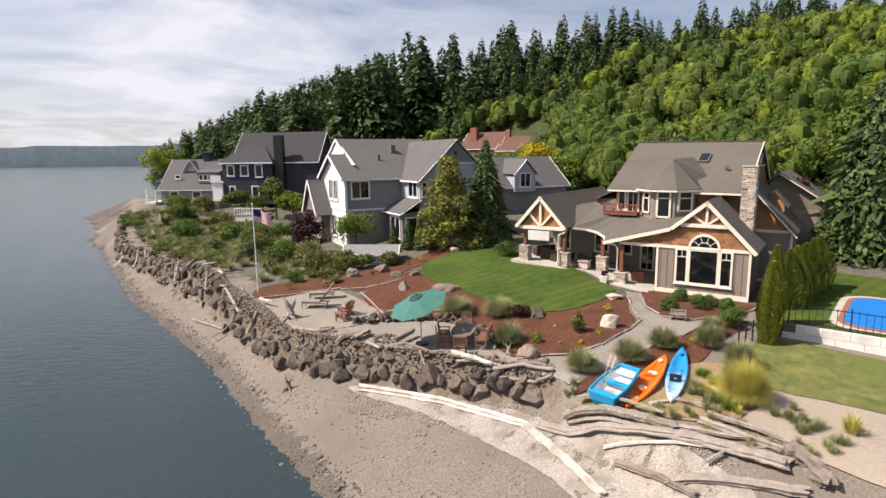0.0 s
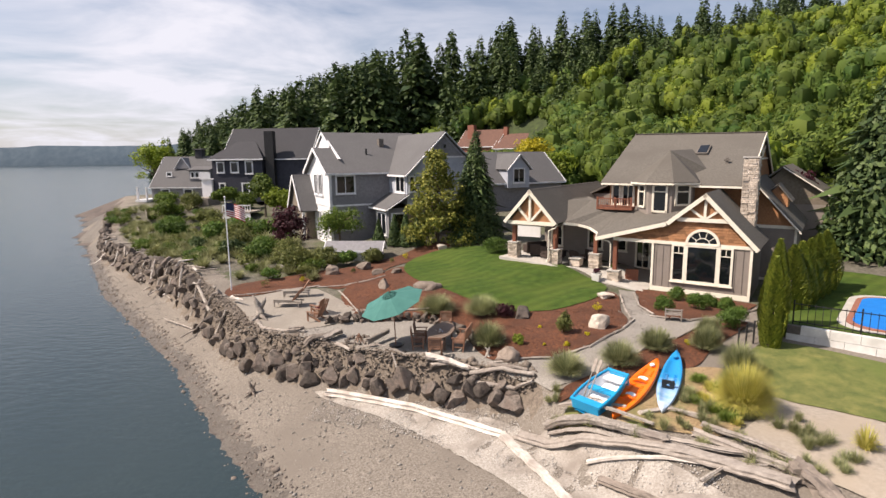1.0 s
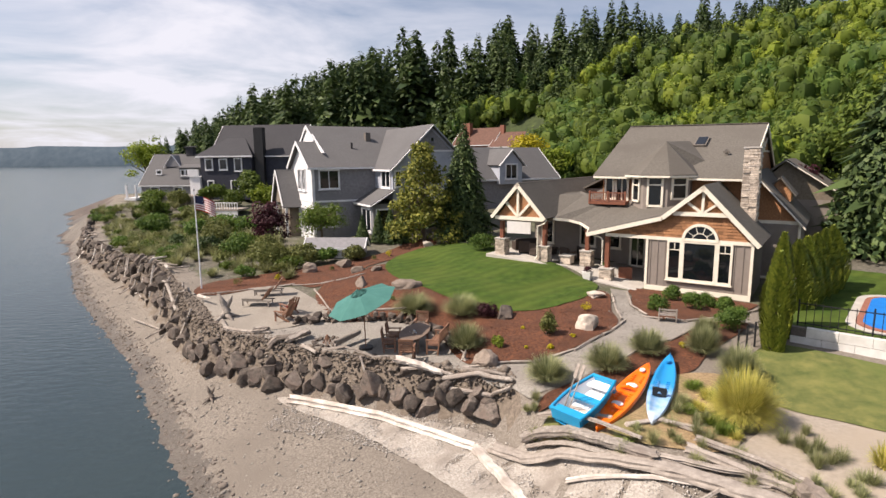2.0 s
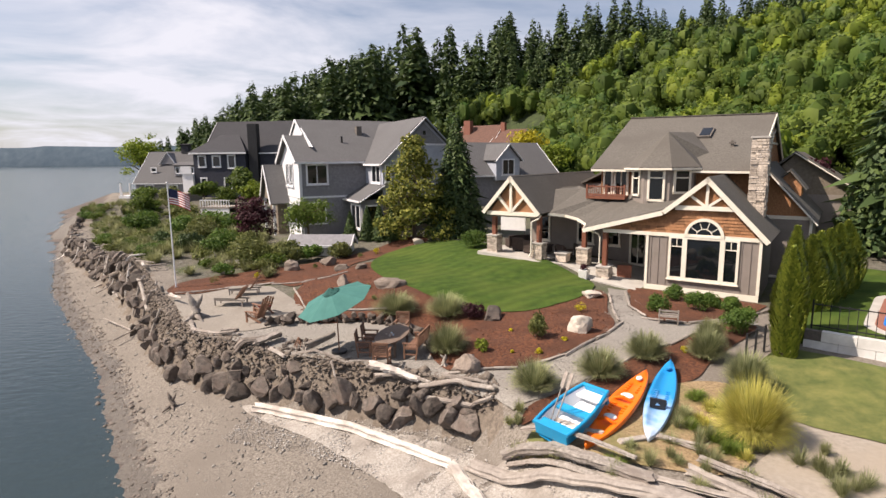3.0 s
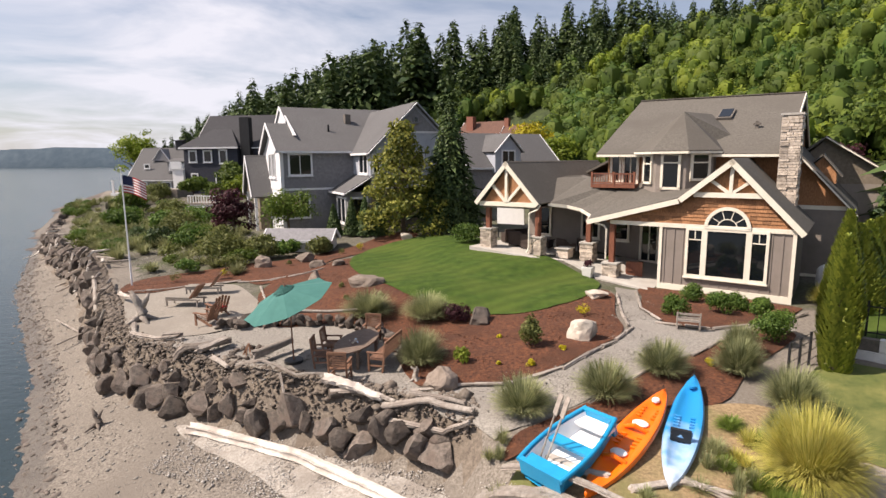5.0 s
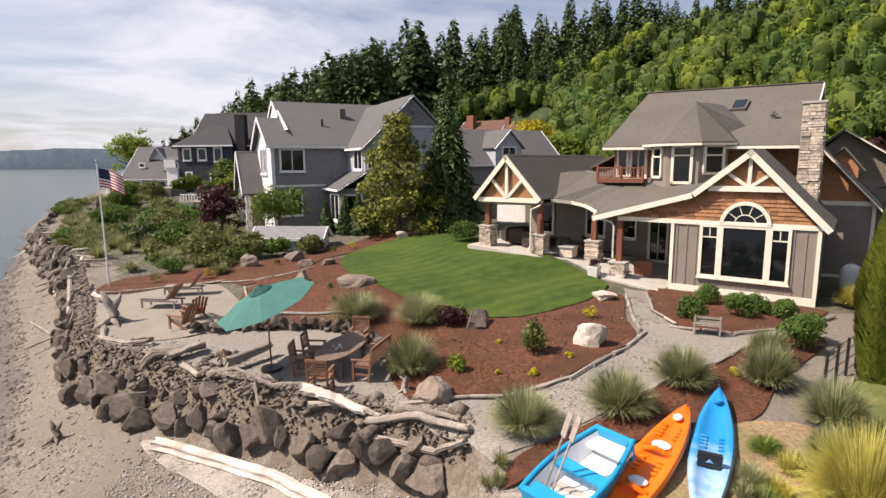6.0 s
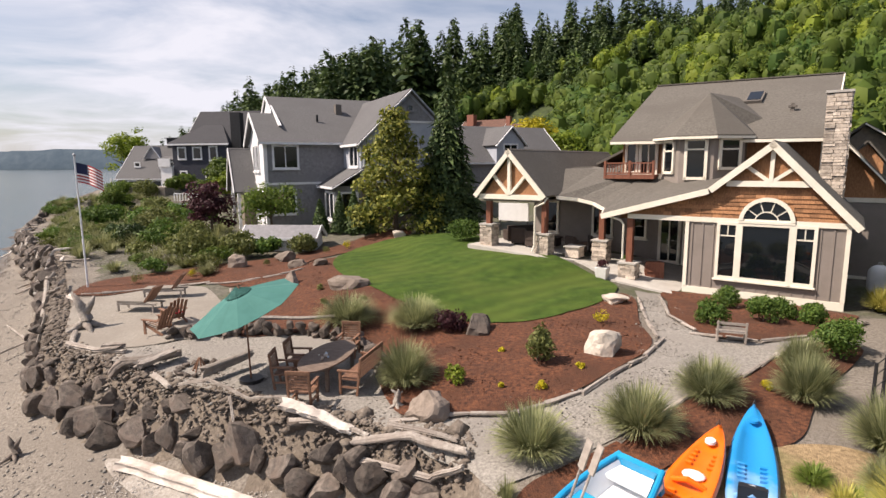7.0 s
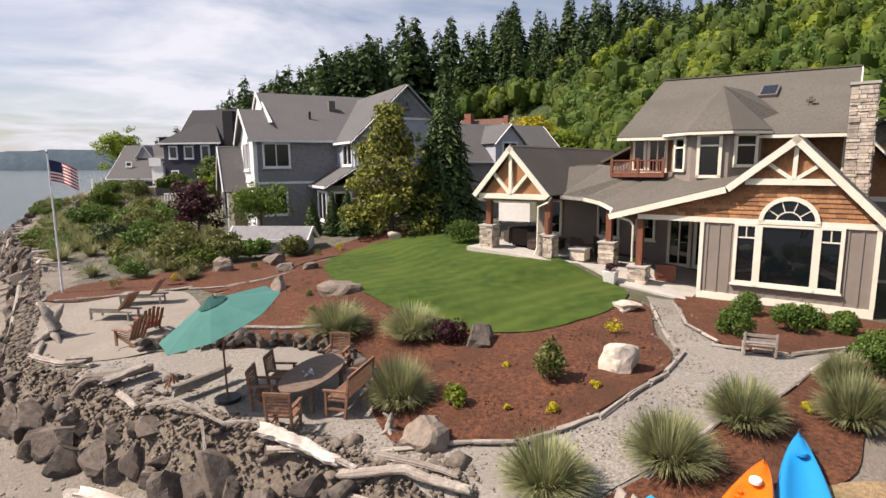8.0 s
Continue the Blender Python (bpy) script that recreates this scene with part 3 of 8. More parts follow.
patch("gravel_terrace", [(-8.3, 30.7), (-5.2, 30.8), (-3.4, 31.6), (-0.6, 31.6), (1.4, 30.4), (2.2, 28.2), (3.4, 24.9), (5.8, 24.9), (7.8, 25.8), (9.5, 27.2), (10.6, 29.0), (11.0, 31.4), (11.8, 35.4), (13.0, 35.6), (12.3, 33.6), (11.7, 31.6), (11.9, 29.3), (13.4, 28.7), (16.6, 30.0), (16.6, 29.2), (12.0, 26.8), (10.0, 25.5), (8.2, 24.1), (6.1, 23.0), (5.3, 22.6), (4.8, 23.4), (2.2, 25.4), (-2, 27.2), (-4.6, 28.5)], "gravel", 0.025, "grey pea gravel path and terrace", "path", curve=False)
patch("side_lawn", [(12.6, 22.6), (15.6, 26.0), (17, 25.2), (24, 19), (30, 12), (20, 15.5), (15.6, 19.6)], "grass", 0.09, "dry patchy side lawn", "lawn")
patch("sand", [(10.8, 18.6), (11.9, 19.9), (13.6, 21.5), (15.8, 20.3), (20, 17), (19.4, 13.2), (15.0, 13.6), (11.8, 16.4)], "sand", 0.06, "pale dry sand by the beach grass", "sand")
patch("straw_ground", [(5.4, 21.0), (6.6, 22.0), (8.8, 22.6), (10.2, 23.4), (12.4, 23.4), (12.9, 22.2), (11.6, 20.2), (10.6, 18.9), (9.4, 18.8), (7.2, 19.8)], "straw", 0.045, "dry straw and weeds on the bank round the boats", "bank", wobble=0.03)
patch("shell_strip", [(-5.0, 27.0), (-1.8, 25.6), (2.0, 23.8), (4.4, 22.2), (5.6, 20.6), (8.4, 17.6), (9.6, 15.6), (8.0, 14.6), (5.2, 16.0), (3.6, 18.8), (1.6, 21.2), (-1.2, 23.9), (-3.8, 25.7)], "shellsand", 0.03, "band of broken white shells on the beach", "shells", wobble=0.08)

# ---- main house ----
HOUSE = pose(18.75, 33.3, 0, 0, 0, -35)
house = thing("shingle_house", HOUSE, "two-storey taupe and cedar shingle house with grey roofs and stone chimney", "house")


def frame_ring(bm, u0, u1, z0, z1, t, v0, v1):
    """A window frame in one piece."""
    o = [(u0, z0), (u1, z0), (u1, z1), (u0, z1)]
    q = [(u0 + t, z0 + t), (u1 - t, z0 + t), (u1 - t, z1 - t), (u0 + t, z1 - t)]
    A, B = [bm.verts.new((u, v0, z)) for u, z in o], [bm.verts.new((u, v0, z)) for u, z in q]
    C, D = [bm.verts.new((u, v1, z)) for u, z in o], [bm.verts.new((u, v1, z)) for u, z in q]
    for k in range(4):
        n = (k + 1) % 4
        for f in ((A[k], A[n], B[n], B[k]), (A[k], C[k], C[n], A[n]), (B[k], B[n], D[n], D[k]), (C[k], D[k], D[n], C[n])):
            bm.faces.new(f)
    bmesh.ops.recalc_face_normals(bm, faces=bm.faces)
    return bm


def win(parent, u0, u1, z0, z1, v, trim=0.1, bars=(), mat="trim", depth=0.1, hbars=()):
    """A window in the plane v facing -v: a frame with pane, sill and glazing bars under it."""
    t = trim
    w = part("window", frame_ring(bmesh.new(), u0, u1, z0, z1, t, v - depth, v + 0.02), mat, parent)
    part("sill", boxes((u0 - 0.05, u1 + 0.05, v - depth - 0.05, v, z0 - 0.06, z0 - 0.002)), mat, w)
    for b in bars:
        part("glazing_bar", boxes((b - 0.03, b + 0.03, v - depth * 0.8, v, z0 + t, z1 - t)), mat, w)
    for b in hbars:
        part("glazing_bar", boxes((u0 + t, u1 - t, v - depth * 0.7, v - 0.004, b - 0.025, b + 0.025)), mat, w)
    part("pane", boxes((u0 + t, u1 - t, v - 0.03, v + 0.01, z0 + t, z1 - t)), "glass", w, "dark reflecting window glass")
    return w


# walls
part("wall", prism(bmesh.new(), [(-5.45, 0), (0, 0), (0, 3.3), (-2.53, 5.9), (-4.6, 4.15), (-5.45, 3.85)], -0.3, 4.6), "siding", house, "taupe board-and-batten siding")
for i in range(14):
    u = -5.25 + i * 0.4
    if u < -4.4 or u > -0.85:
        part("batten", boxes((u, u + 0.05, -0.33, -0.3, 0.3, 3.0)), "siding", house)
    else:
        part("batten", boxes((u, u + 0.05, -0.33, -0.3, 0.3, 0.72)), "siding", house)
part("skirting", boxes((-5.5, 0.05, -0.35, -0.302, -0.3, 0.3)), "trim", house, "cream skirting board")
for u in (-5.5, -0.08):
    part("corner_board", boxes((u, u + 0.14, -0.36, -0.25, 0.3, 3.0)), "trim", house)
part("band", boxes((-7.9, 0.08, -0.37, -0.302, 3.0, 3.2)), "trim", house, "cream band board")
# cedar courses over the band
def gable_half(z):
    """Left and right limits of the front gable at a height."""
    right = 0.3 - (z - 3.15) * (2.83 / 3.0)
    left = -2.53 - (6.1 - z) * (2.12 / 1.8) if z > 4.3 else -4.65 - (4.3 - z) * 3.5
    return max(left, -7.9), right
rnd = random.Random(4)
z = 3.2
while z < 5.6:
    l, r = gable_half(z + 0.17)
    u = l + rnd.uniform(0, 0.2)
    while u < r - 0.1:
        w = rnd.uniform(0.28, 0.5)
        e = min(u + w, r)
        if math.hypot((u + e) / 2 + 2.6, z + 0.08 - 3.1) > 0.92:
            k = rnd.uniform(0, 0.012)
            bm = bmesh.new()
            hexa(bm, [(u, -0.345 - k, z), (e - 0.008, -0.345 - k, z), (e - 0.008, -0.3, z), (u, -0.3, z), (u, -0.315, z + 0.17), (e - 0.008, -0.315, z + 0.17), (e - 0.008, -0.3, z + 0.17), (u, -0.3, z + 0.17)])
            part("shingle", bm, "cedar", house)
        u = e
    z += 0.165
part("shingle_backing", prism(bmesh.new(), [(-5.4, 3.2), (0.1, 3.2), (-2.53, 5.85), (-4.6, 4.2), (-5.4, 3.9)], -0.312, -0.302), "cedar", house, "cedar shingle backing")
part("gable_infill", prism(bmesh.new(), [(-7.9, 3.1), (-5.45, 3.1), (-5.45, 3.95), (-7.9, 3.3)], -0.3, -0.15), "cedar", house)
# great window with arch
win(house, -4.3, -3.5, 0.75, 3.05, -0.3, 0.12, hbars=(2.5,))
part("glazing_bar", boxes((-3.92, -3.88, -0.37, -0.304, 2.53, 2.93)), "trim", house)
win(house, -3.5, -1.7, 0.75, 3.05, -0.3, 0.12)
win(house, -1.7, -0.92, 0.75, 3.05, -0.3, 0.12, hbars=(2.5,))
part("glazing_bar", boxes((-1.33, -1.29, -0.37, -0.304, 2.53, 2.93)), "trim", house)
bm = bmesh.new()
N = 18
for i in range(N):
    a0, a1 = math.pi * i / N, math.pi * (i + 1) / N
    pts = [(-2.6 + r * math.cos(a), 3.1 + r * math.sin(a)) for r, a in ((0.8, a0), (0.95, a0), (0.95, a1), (0.8, a1))]
    prism(bm, pts, -0.42, -0.3)
    if i % 1 == 0:
        pts = [(-2.6 + r * math.cos(a), 3.1 + r * math.sin(a)) for r, a in ((0.38, a0), (0.42, a0), (0.42, a1), (0.38, a1))]
        prism(bm, pts, -0.38, -0.31)
for i in range(1, 5):
    a = math.pi * i / 5
    bar(bm, (-2.6 + 0.4 * math.cos(a), -0.35, 3.1 + 0.4 * math.sin(a)), (-2.6 + 0.82 * math.cos(a), -0.35, 3.1 + 0.82 * math.sin(a)), 0.035, up=(0, 1, 0))
box(bm, -3.55, -1.65, -0.42, -0.3, 3.04, 3.14)
arch = part("arched_window", bm, "trim", house, "cream half-round fanlight frame")
part("pane", prism(bmesh.new(), [(-2.6 + 0.82 * math.cos(math.pi * i / N), 3.1 + 0.82 * math.sin(math.pi * i / N)) for i in range(N + 1)], -0.36, -0.32), "glass", arch)
# front gable roof
bm = bmesh.new()
PK, RE, KN, LE = (-2.53, 6.2), (0.42, 3.1), (-4.68, 4.4), (-9.05, 3.18)
for a, b, back in ((PK, RE, 4.6), (PK, KN, 4.6), (KN, LE, 4.4)):
    slab(bm, [(a[0], -0.62, a[1]), (b[0], -0.62, b[1]), (b[0], back, b[1]), (a[0], back, a[1])], 0.12)
part("gable_roof", bm, "roof", house, "grey composition shingle roof")
bm = bmesh.new()
for a, b in ((PK, RE), (PK, KN), (KN, LE)):
    d = Vector((b[0] - a[0], 0, b[1] - a[1])).normalized()
    n = Vector((-d.z, 0, d.x)) if d.x < 0 else Vector((d.z, 0, -d.x))
    n = n if n.z < 0 else -n
    A, B = Vector((a[0], -0.66, a[1] - 0.02)), Vector((b[0], -0.66, b[1] - 0.02))
    for w, y in ((0.24, 0.0),):
        p = [A, B, B + n * w, A + n * w]
        hexa(bm, [q + Vector((0, y, 0)) for q in p] + [q + Vector((0, y + 0.06, 0)) for q in p])
bmesh.ops.recalc_face_normals(bm, faces=bm.faces)
part("rake_board", bm, "trim", house, "cream rake boards")
bm = bmesh.new()
box(bm, -4.05, -1.2, -0.5, -0.36, 4.46, 4.68)
bar(bm, (-2.55, -0.44, 4.66), (-2.53, -0.44, 5.85), 0.14, up=(0, 1, 0))
for s in (-1, 1):
    bar(bm, (-2.55 + s * 0.08, -0.43, 4.68), (-2.55 + s * 0.85, -0.43, 5.25), 0.13, up=(0, 1, 0))
part("gable_truss", bm, "trim", house, "cream timber truss in the gable")
part("truss_backing", prism(bmesh.new(), [(-3.95, 4.66), (-1.25, 4.66), (-2.53, 5.95)], -0.35, -0.305), "cedar", house)

# porch gable
bm = bmesh.new()
PP = (-13.95, 6.15)
for s, e in ((-1, -16.0), (1, -11.85)):
    slab(bm, [(PP[0], -0.35, PP[1]), (e, -0.35, 3.85), (e, 13.5, 3.85), (PP[0], 13.5, PP[1])], 0.12)
part("porch_roof", bm, "roof", house, "grey composition shingle porch roof")
bm = bmesh.new()
for e in (-16.0, -11.85):
    A, B = Vector((PP[0], -0.4, PP[1] - 0.02)), Vector((e, -0.4, 3.82))
    d = (B - A).normalized()
    n = Vector((d.z, 0, -d.x)); n = n if n.z < 0 else -n
    p = [A, B, B + n * 0.24, A + n * 0.24]
    hexa(bm, p + [q + Vector((0, 0.07, 0)) for q in p])
bmesh.ops.recalc_face_normals(bm, faces=bm.faces)
part("rake_board", bm, "trim", house)
bm = boxes((-15.7, -12.15, -0.25, -0.05, 3.62, 3.86))
bar(bm, (PP[0], -0.2, 3.85), (PP[0], -0.2, 5.8), 0.16, up=(0, 1, 0))
for s in (-1, 1):
    bar(bm, (PP[0] + s * 0.08, -0.19, 3.9), (PP[0] + s * 0.95, -0.19, 4.85), 0.15, up=(0, 1, 0))
part("gable_truss", bm, "trim", house, "cream timber truss in the porch gable")
part("truss_backing", prism(bmesh.new(), [(-15.5, 3.86), (-12.35, 3.86), (PP[0], 5.85)], -0.1, -0.03), "cedar", house, "cedar shingle panel")

# low roof between the two gables, rising to the upper storey
edge = [(-11.9, 0.9, 3.78), (-11.0, 1.5, 3.66), (-10.2, 1.5, 3.5), (-9.3, 0.6, 3.3), (-9.0, -0.5, 3.2)]
for a, b in zip(edge, edge[1:]):
    part("low_roof", slab(bmesh.new(), [a, b, (b[0] + 2.0, 5.0, 5.0), (a[0] + 0.6, 5.4, 5.15)], 0.12), "roof", house, "sweeping grey shingle roof")
bm = bmesh.new()
slab(bm, [(-9.0, -0.5, 3.2), (-4.7, 1.0, 4.42), (-3.4, 5.0, 5.2), (-7.2, 5.0, 5.0)], 0.1)
part("low_roof", bm, "roof", house, "sweeping grey shingle roof")
bm = bmesh.new()
slab(bm, [(-11.9, 0.9, 3.78), (-11.3, 5.4, 5.15), (-12.6, 7.5, 5.2), (-13.5, 4, 5.2)], 0.1)
part("low_roof", bm, "roof", house, "sweeping grey shingle roof")
bm = bmesh.new()
for a, b in zip(edge, edge[1:]):
    bar(bm, (a[0], a[1] - 0.04, a[2] - 0.06), (b[0], b[1] - 0.04, b[2] - 0.06), 0.06, 0.16)
part("gutter", bm, "trim", house, "cream gutter along the porch eave")

# rooms behind the porch
part("back_wall", boxes((-15.2, -5.4, 5.0, 5.3, 0.0, 5.0)), "siding", house, "taupe wall behind the porch")
part("porch_ceiling", boxes((-15.6, -12.2, 0.0, 5.0, 3.5, 3.6)), "siding", house)
for u0, u1 in ((-14.6, -13.6), (-11.6, -10.4), (-9.6, -8.6)):
    win(house, u0, u1, 1.4, 3.3, 5.0, 0.12)
win(house, -8.0, -6.9, 0.25, 2.6, 5.0, 0.14, (-7.45,))
win(house, -6.8, -5.7, 0.25, 2.6, 5.0, 0.14)
# porch columns: stone pier and wooden post
def pier(u, v, z0, z1, ztop, w=0.36):
    e = part("porch_column", boxes((u - w + 0.05, u + w - 0.05, v - w + 0.05, v + w - 0.05, z0 - 0.3, z1 - 0.06)), "mortar", house, "stone pier with a wooden post")
    part("cap", boxes((u - w - 0.05, u + w + 0.05, v - w - 0.05, v + w + 0.05, z1 - 0.07, z1)), "concrete", e)
    part("post", boxes((u - 0.13, u + 0.13, v - 0.13, v + 0.13, z1, ztop)), "cedarwood", e, "reddish wooden post")
    r2 = random.Random(int(u * 10))
    z = z0 - 0.1
    while z < z1 - 0.08:
        h = r2.uniform(0.08, 0.15)
        for side in range(4):
            a = -w
            while a < w - 0.02:
                b = min(a + r2.uniform(0.2, 0.42), w)
                k = r2.uniform(-0.02, 0.03)
                q = [(a, b - 0.012, -w - k, -w + 0.08), (w - 0.08, w + k, a, b - 0.012), (a, b - 0.012, w - 0.08, w + k), (-w - k, -w + 0.08, a, b - 0.012)][side]
                part("stone", boxes((u + q[0], u + q[1], v + q[2], v + q[3], z, min(z + h - 0.012, z1 - 0.07))), "stone", e)
                a = b
        z += h
pier(-15.35, 0.2, 1.2, 2.3, 3.65)
pier(-12.15, 0.2, 0.95, 2.0, 3.65)
pier(-9.75, 1.6, 0.6, 1.7, 3.5)
pier(-7.8, -0.2, 0.0, 1.05, 3.05)

# upper storey
part("upper_wall", boxes((-9.9, -1.3, 4.6, 18.5, 2.5, 6.6)), "cedar", house, "weathered cedar shingle upper wall")
bm = bmesh.new()
slab(bm, [(-10.35, 3.8, 6.5), (-0.95, 3.8, 6.4), (-0.9, 12, 9.95), (-10.4, 12, 10.1)], 0.16)
slab(bm, [(-10.35, 20.2, 6.5), (-0.95, 20.2, 6.4), (-0.9, 12, 9.95), (-10.4, 12, 10.1)], 0.16)
part("main_roof", bm, "roof", house, "large grey composition shingle roof")
part("main_ridge", bar(bmesh.new(), (-10.4, 12, 10.13), (-0.9, 12, 9.98), 0.3, 0.06), "roof", house)
part("main_fascia", bar(bmesh.new(), (-10.3, 3.78, 6.4), (-0.97, 3.78, 6.3), 0.05, 0.13), "trim", house, "cream gutter board")
for u in (-10.0, -1.25):
    bm = bmesh.new()
    a = [bm.verts.new((u + d, v, z)) for d in (0, 0.12) for v, z in ((4.6, 6.5), (12, 9.75), (19.4, 6.5))]
    bm.faces.new(a[:3]); bm.faces.new(a[3:][::-1])
    part("gable_wall", bm, "cedar", house, "cedar shingle end gable")
bm = bmesh.new()
for u in (-0.9,):
    bar(bm, (u, 3.8, 6.28), (u, 12, 9.85), 0.06, 0.24)
    bar(bm, (u, 12, 9.85), (u, 20.2, 6.28), 0.06, 0.24)
part("rake_board", bm, "trim", house)
bm = bmesh.new()
bar(bm, (-1.1, 8.2, 8.05), (-1.1, 15.8, 8.05), 0.12); bar(bm, (-1.1, 12, 8.05), (-1.1, 12, 9.6), 0.12)
bar(bm, (-1.1, 12, 8.1), (-1.1, 10.2, 9.0), 0.12); bar(bm, (-1.1, 12, 8.1), (-1.1, 13.8, 9.0), 0.12)
part("gable_truss", bm, "trim", house)
# bay turret
TC = (-5.95, 4.7)
def octo(r, z):
    return [(TC[0] + r * math.cos(a), TC[1] + r * math.sin(a), z) for a in [math.radians(180 + 22.5 + 45 * k - 45) for k in range(6)]]
bm = bmesh.new()
lo, up = octo(1.95, 4.0), octo(1.95, 6.55)
a = [bm.verts.new(p) for p in lo]; b = [bm.verts.new(p) for p in up]
for i in range(5):
    bm.faces.new((a[i], a[i + 1], b[i + 1], b[i]))
bm.faces.new(b); bm.faces.new(a[::-1]); bm.faces.new((a[5], a[0], b[0], b[5]))
bmesh.ops.recalc_face_normals(bm, faces=bm.faces)
part("turret_wall", bm, "siding", house, "taupe octagonal bay wall")
bm = bmesh.new()
apex = bm.verts.new((TC[0], TC[1] + 0.3, 8.7)); rear = bm.verts.new((TC[0] + 0.6, 9.3, 8.8))
ring = [bm.verts.new(p) for p in octo(2.35, 6.62)]
base = [bm.verts.new((p[0], p[1], 6.5)) for p in octo(2.35, 6.6)]
for i in range(5):
    bm.faces.new((ring[i], ring[i + 1], apex)); bm.faces.new((base[i], base[i + 1], ring[i + 1], ring[i]))
bm.faces.new(base[::-1])
bk0 = bm.verts.new((TC[0] - 2.3, 6.0, 7.0)); bk1 = bm.verts.new((TC[0] + 2.6, 6.4, 7.2))
bm.faces.new((ring[0], apex, bk0)); bm.faces.new((apex, rear, bk0)); bm.faces.new((apex, ring[5], bk1)); bm.faces.new((apex, bk1, rear))
bmesh.ops.recalc_face_normals(bm, faces=bm.faces)
part("turret_roof", bm, "roof", house, "octagonal grey shingle turret roof")
tf = octo(2.38, 6.5)
bm = bmesh.new()
for p, q in zip(tf, tf[1:]):
    bar(bm, p, q, 0.06, 0.11)
part("turret_gutter", bm, "trim", house)
lo = octo(1.95, 0)
for i, (z0, z1, wd) in zip((1, 2, 3), ((4.85, 6.45, 0.9), (4.6, 6.5, 1.0), (5.05, 6.5, 1.1))):
    p, q = Vector(lo[i]), Vector(lo[i + 1])
    mid = (p + q) / 2
    e = part("bay_mount", boxes((-wd / 2, wd / 2, -0.02, 0.02, z0 + 0.1, z1 - 0.1)), "siding", house)
    e.matrix_local = Matrix.Translation(mid) @ Matrix.Rotation(math.atan2((q - p).y, (q - p).x), 4, "Z")
    bm = bmesh.new()
    t = 0.13
    for r in ((-wd / 2, wd / 2, z0, z0 + t), (-wd / 2, wd / 2, z1 - t, z1), (-wd / 2, -wd / 2 + t, z0, z1), (wd / 2 - t, wd / 2, z0, z1), (-wd / 2, wd / 2, z1 - 0.55, z1 - 0.48)):
        box(bm, r[0], r[1], -0.11, -0.02, r[2], r[3])
    e.name = "bay_window"
    part("window_frame", bm, "trim", e)
    part("pane", boxes((-wd / 2 + t, wd / 2 - t, -0.06, -0.022, z0 + t, z1 - t)), "glass", e)
# balcony doors and rail
win(house, -9.75, -9.1, 4.85, 6.45, 4.6, 0.12); win(house, -9.05, -8.1, 4.7, 6.45, 4.6, 0.14, (-8.57,))
rail = part("balcony_rail", boxes((-10.4, -8.0, 3.4, 3.48, 5.35, 5.42)), "cedarwood", house, "reddish wooden balcony railing")
part("rail", boxes((-10.4, -8.0, 3.4, 3.48, 4.85, 4.92)), "cedarwood", rail)
part("rail", boxes((-10.4, -10.34, 3.49, 4.6, 5.35, 5.42)), "cedarwood", rail)
for i in range(17):
    part("baluster", boxes((-10.35 + i * 0.145, -10.31 + i * 0.145, 3.42, 3.46, 4.92, 5.35)), "cedarwood", rail)
for u in (-10.45, -9.2, -8.05):
    part("post", boxes((u, u + 0.12, 3.38, 3.5, 4.6, 5.5)), "cedarwood", rail)
part("balcony_floor", boxes((-10.4, -8.0, 3.4, 4.6, 4.6, 4.8)), "cedarwood", house)
# skylight and vent
bm = bmesh.new()
f = lambda u, v: (u, v, 6.5 + (v - 3.8) * 0.4268)
bar(bm, f(-4.55, 8.2), f(-4.55, 9.6), 0.8, 0.24)
sk = part("skylight", bm, "mortar", house, "dark framed roof skylight")
bm = bmesh.new(); bar(bm, (-4.55, 8.3, f(0, 8.3)[2] + 0.1), (-4.55, 9.5, f(0, 9.5)[2] + 0.1), 0.62, 0.1)
part("pane", bm, "glass", sk)
bm = bmesh.new(); box(bm, -2.75, -2.6, 6.9, 7.05, 7.6, 8.15); box(bm, -2.85, -2.5, 6.85, 7.1, 7.95, 8.05)
part("roof_vent", bm, "mortar", house)
# chimney of ledge stone
bm = boxes((-1.15, -0.4, 3.4, 4.3, 0.0, 8.15))
chim = part("chimney", bm, "mortar", house, "tall ledge-stone chimney")
part("cap", boxes((-1.25, -0.3, 3.3, 4.4, 8.15, 8.25)), "concrete", chim)
r2 = random.Random(8)
z = 2.8
while z < 8.1:
    h = r2.uniform(0.09, 0.17)
    for side in (0, 1):
        a, stop = ((-1.2, -0.36), (3.36, 4.32))[side]
        while a < stop - 0.03:
            b = min(a + r2.uniform(0.2, 0.45), stop)
            k = r2.uniform(0.0, 0.06)
            q = (a, b - 0.015, 3.36 - k, 3.45) if side == 0 else (-0.45, -0.36 + k, a, b - 0.015)
            part("stone", boxes((*q, z, min(z + h - 0.015, 8.14))), "stone", chim)
            a = b
    z += h
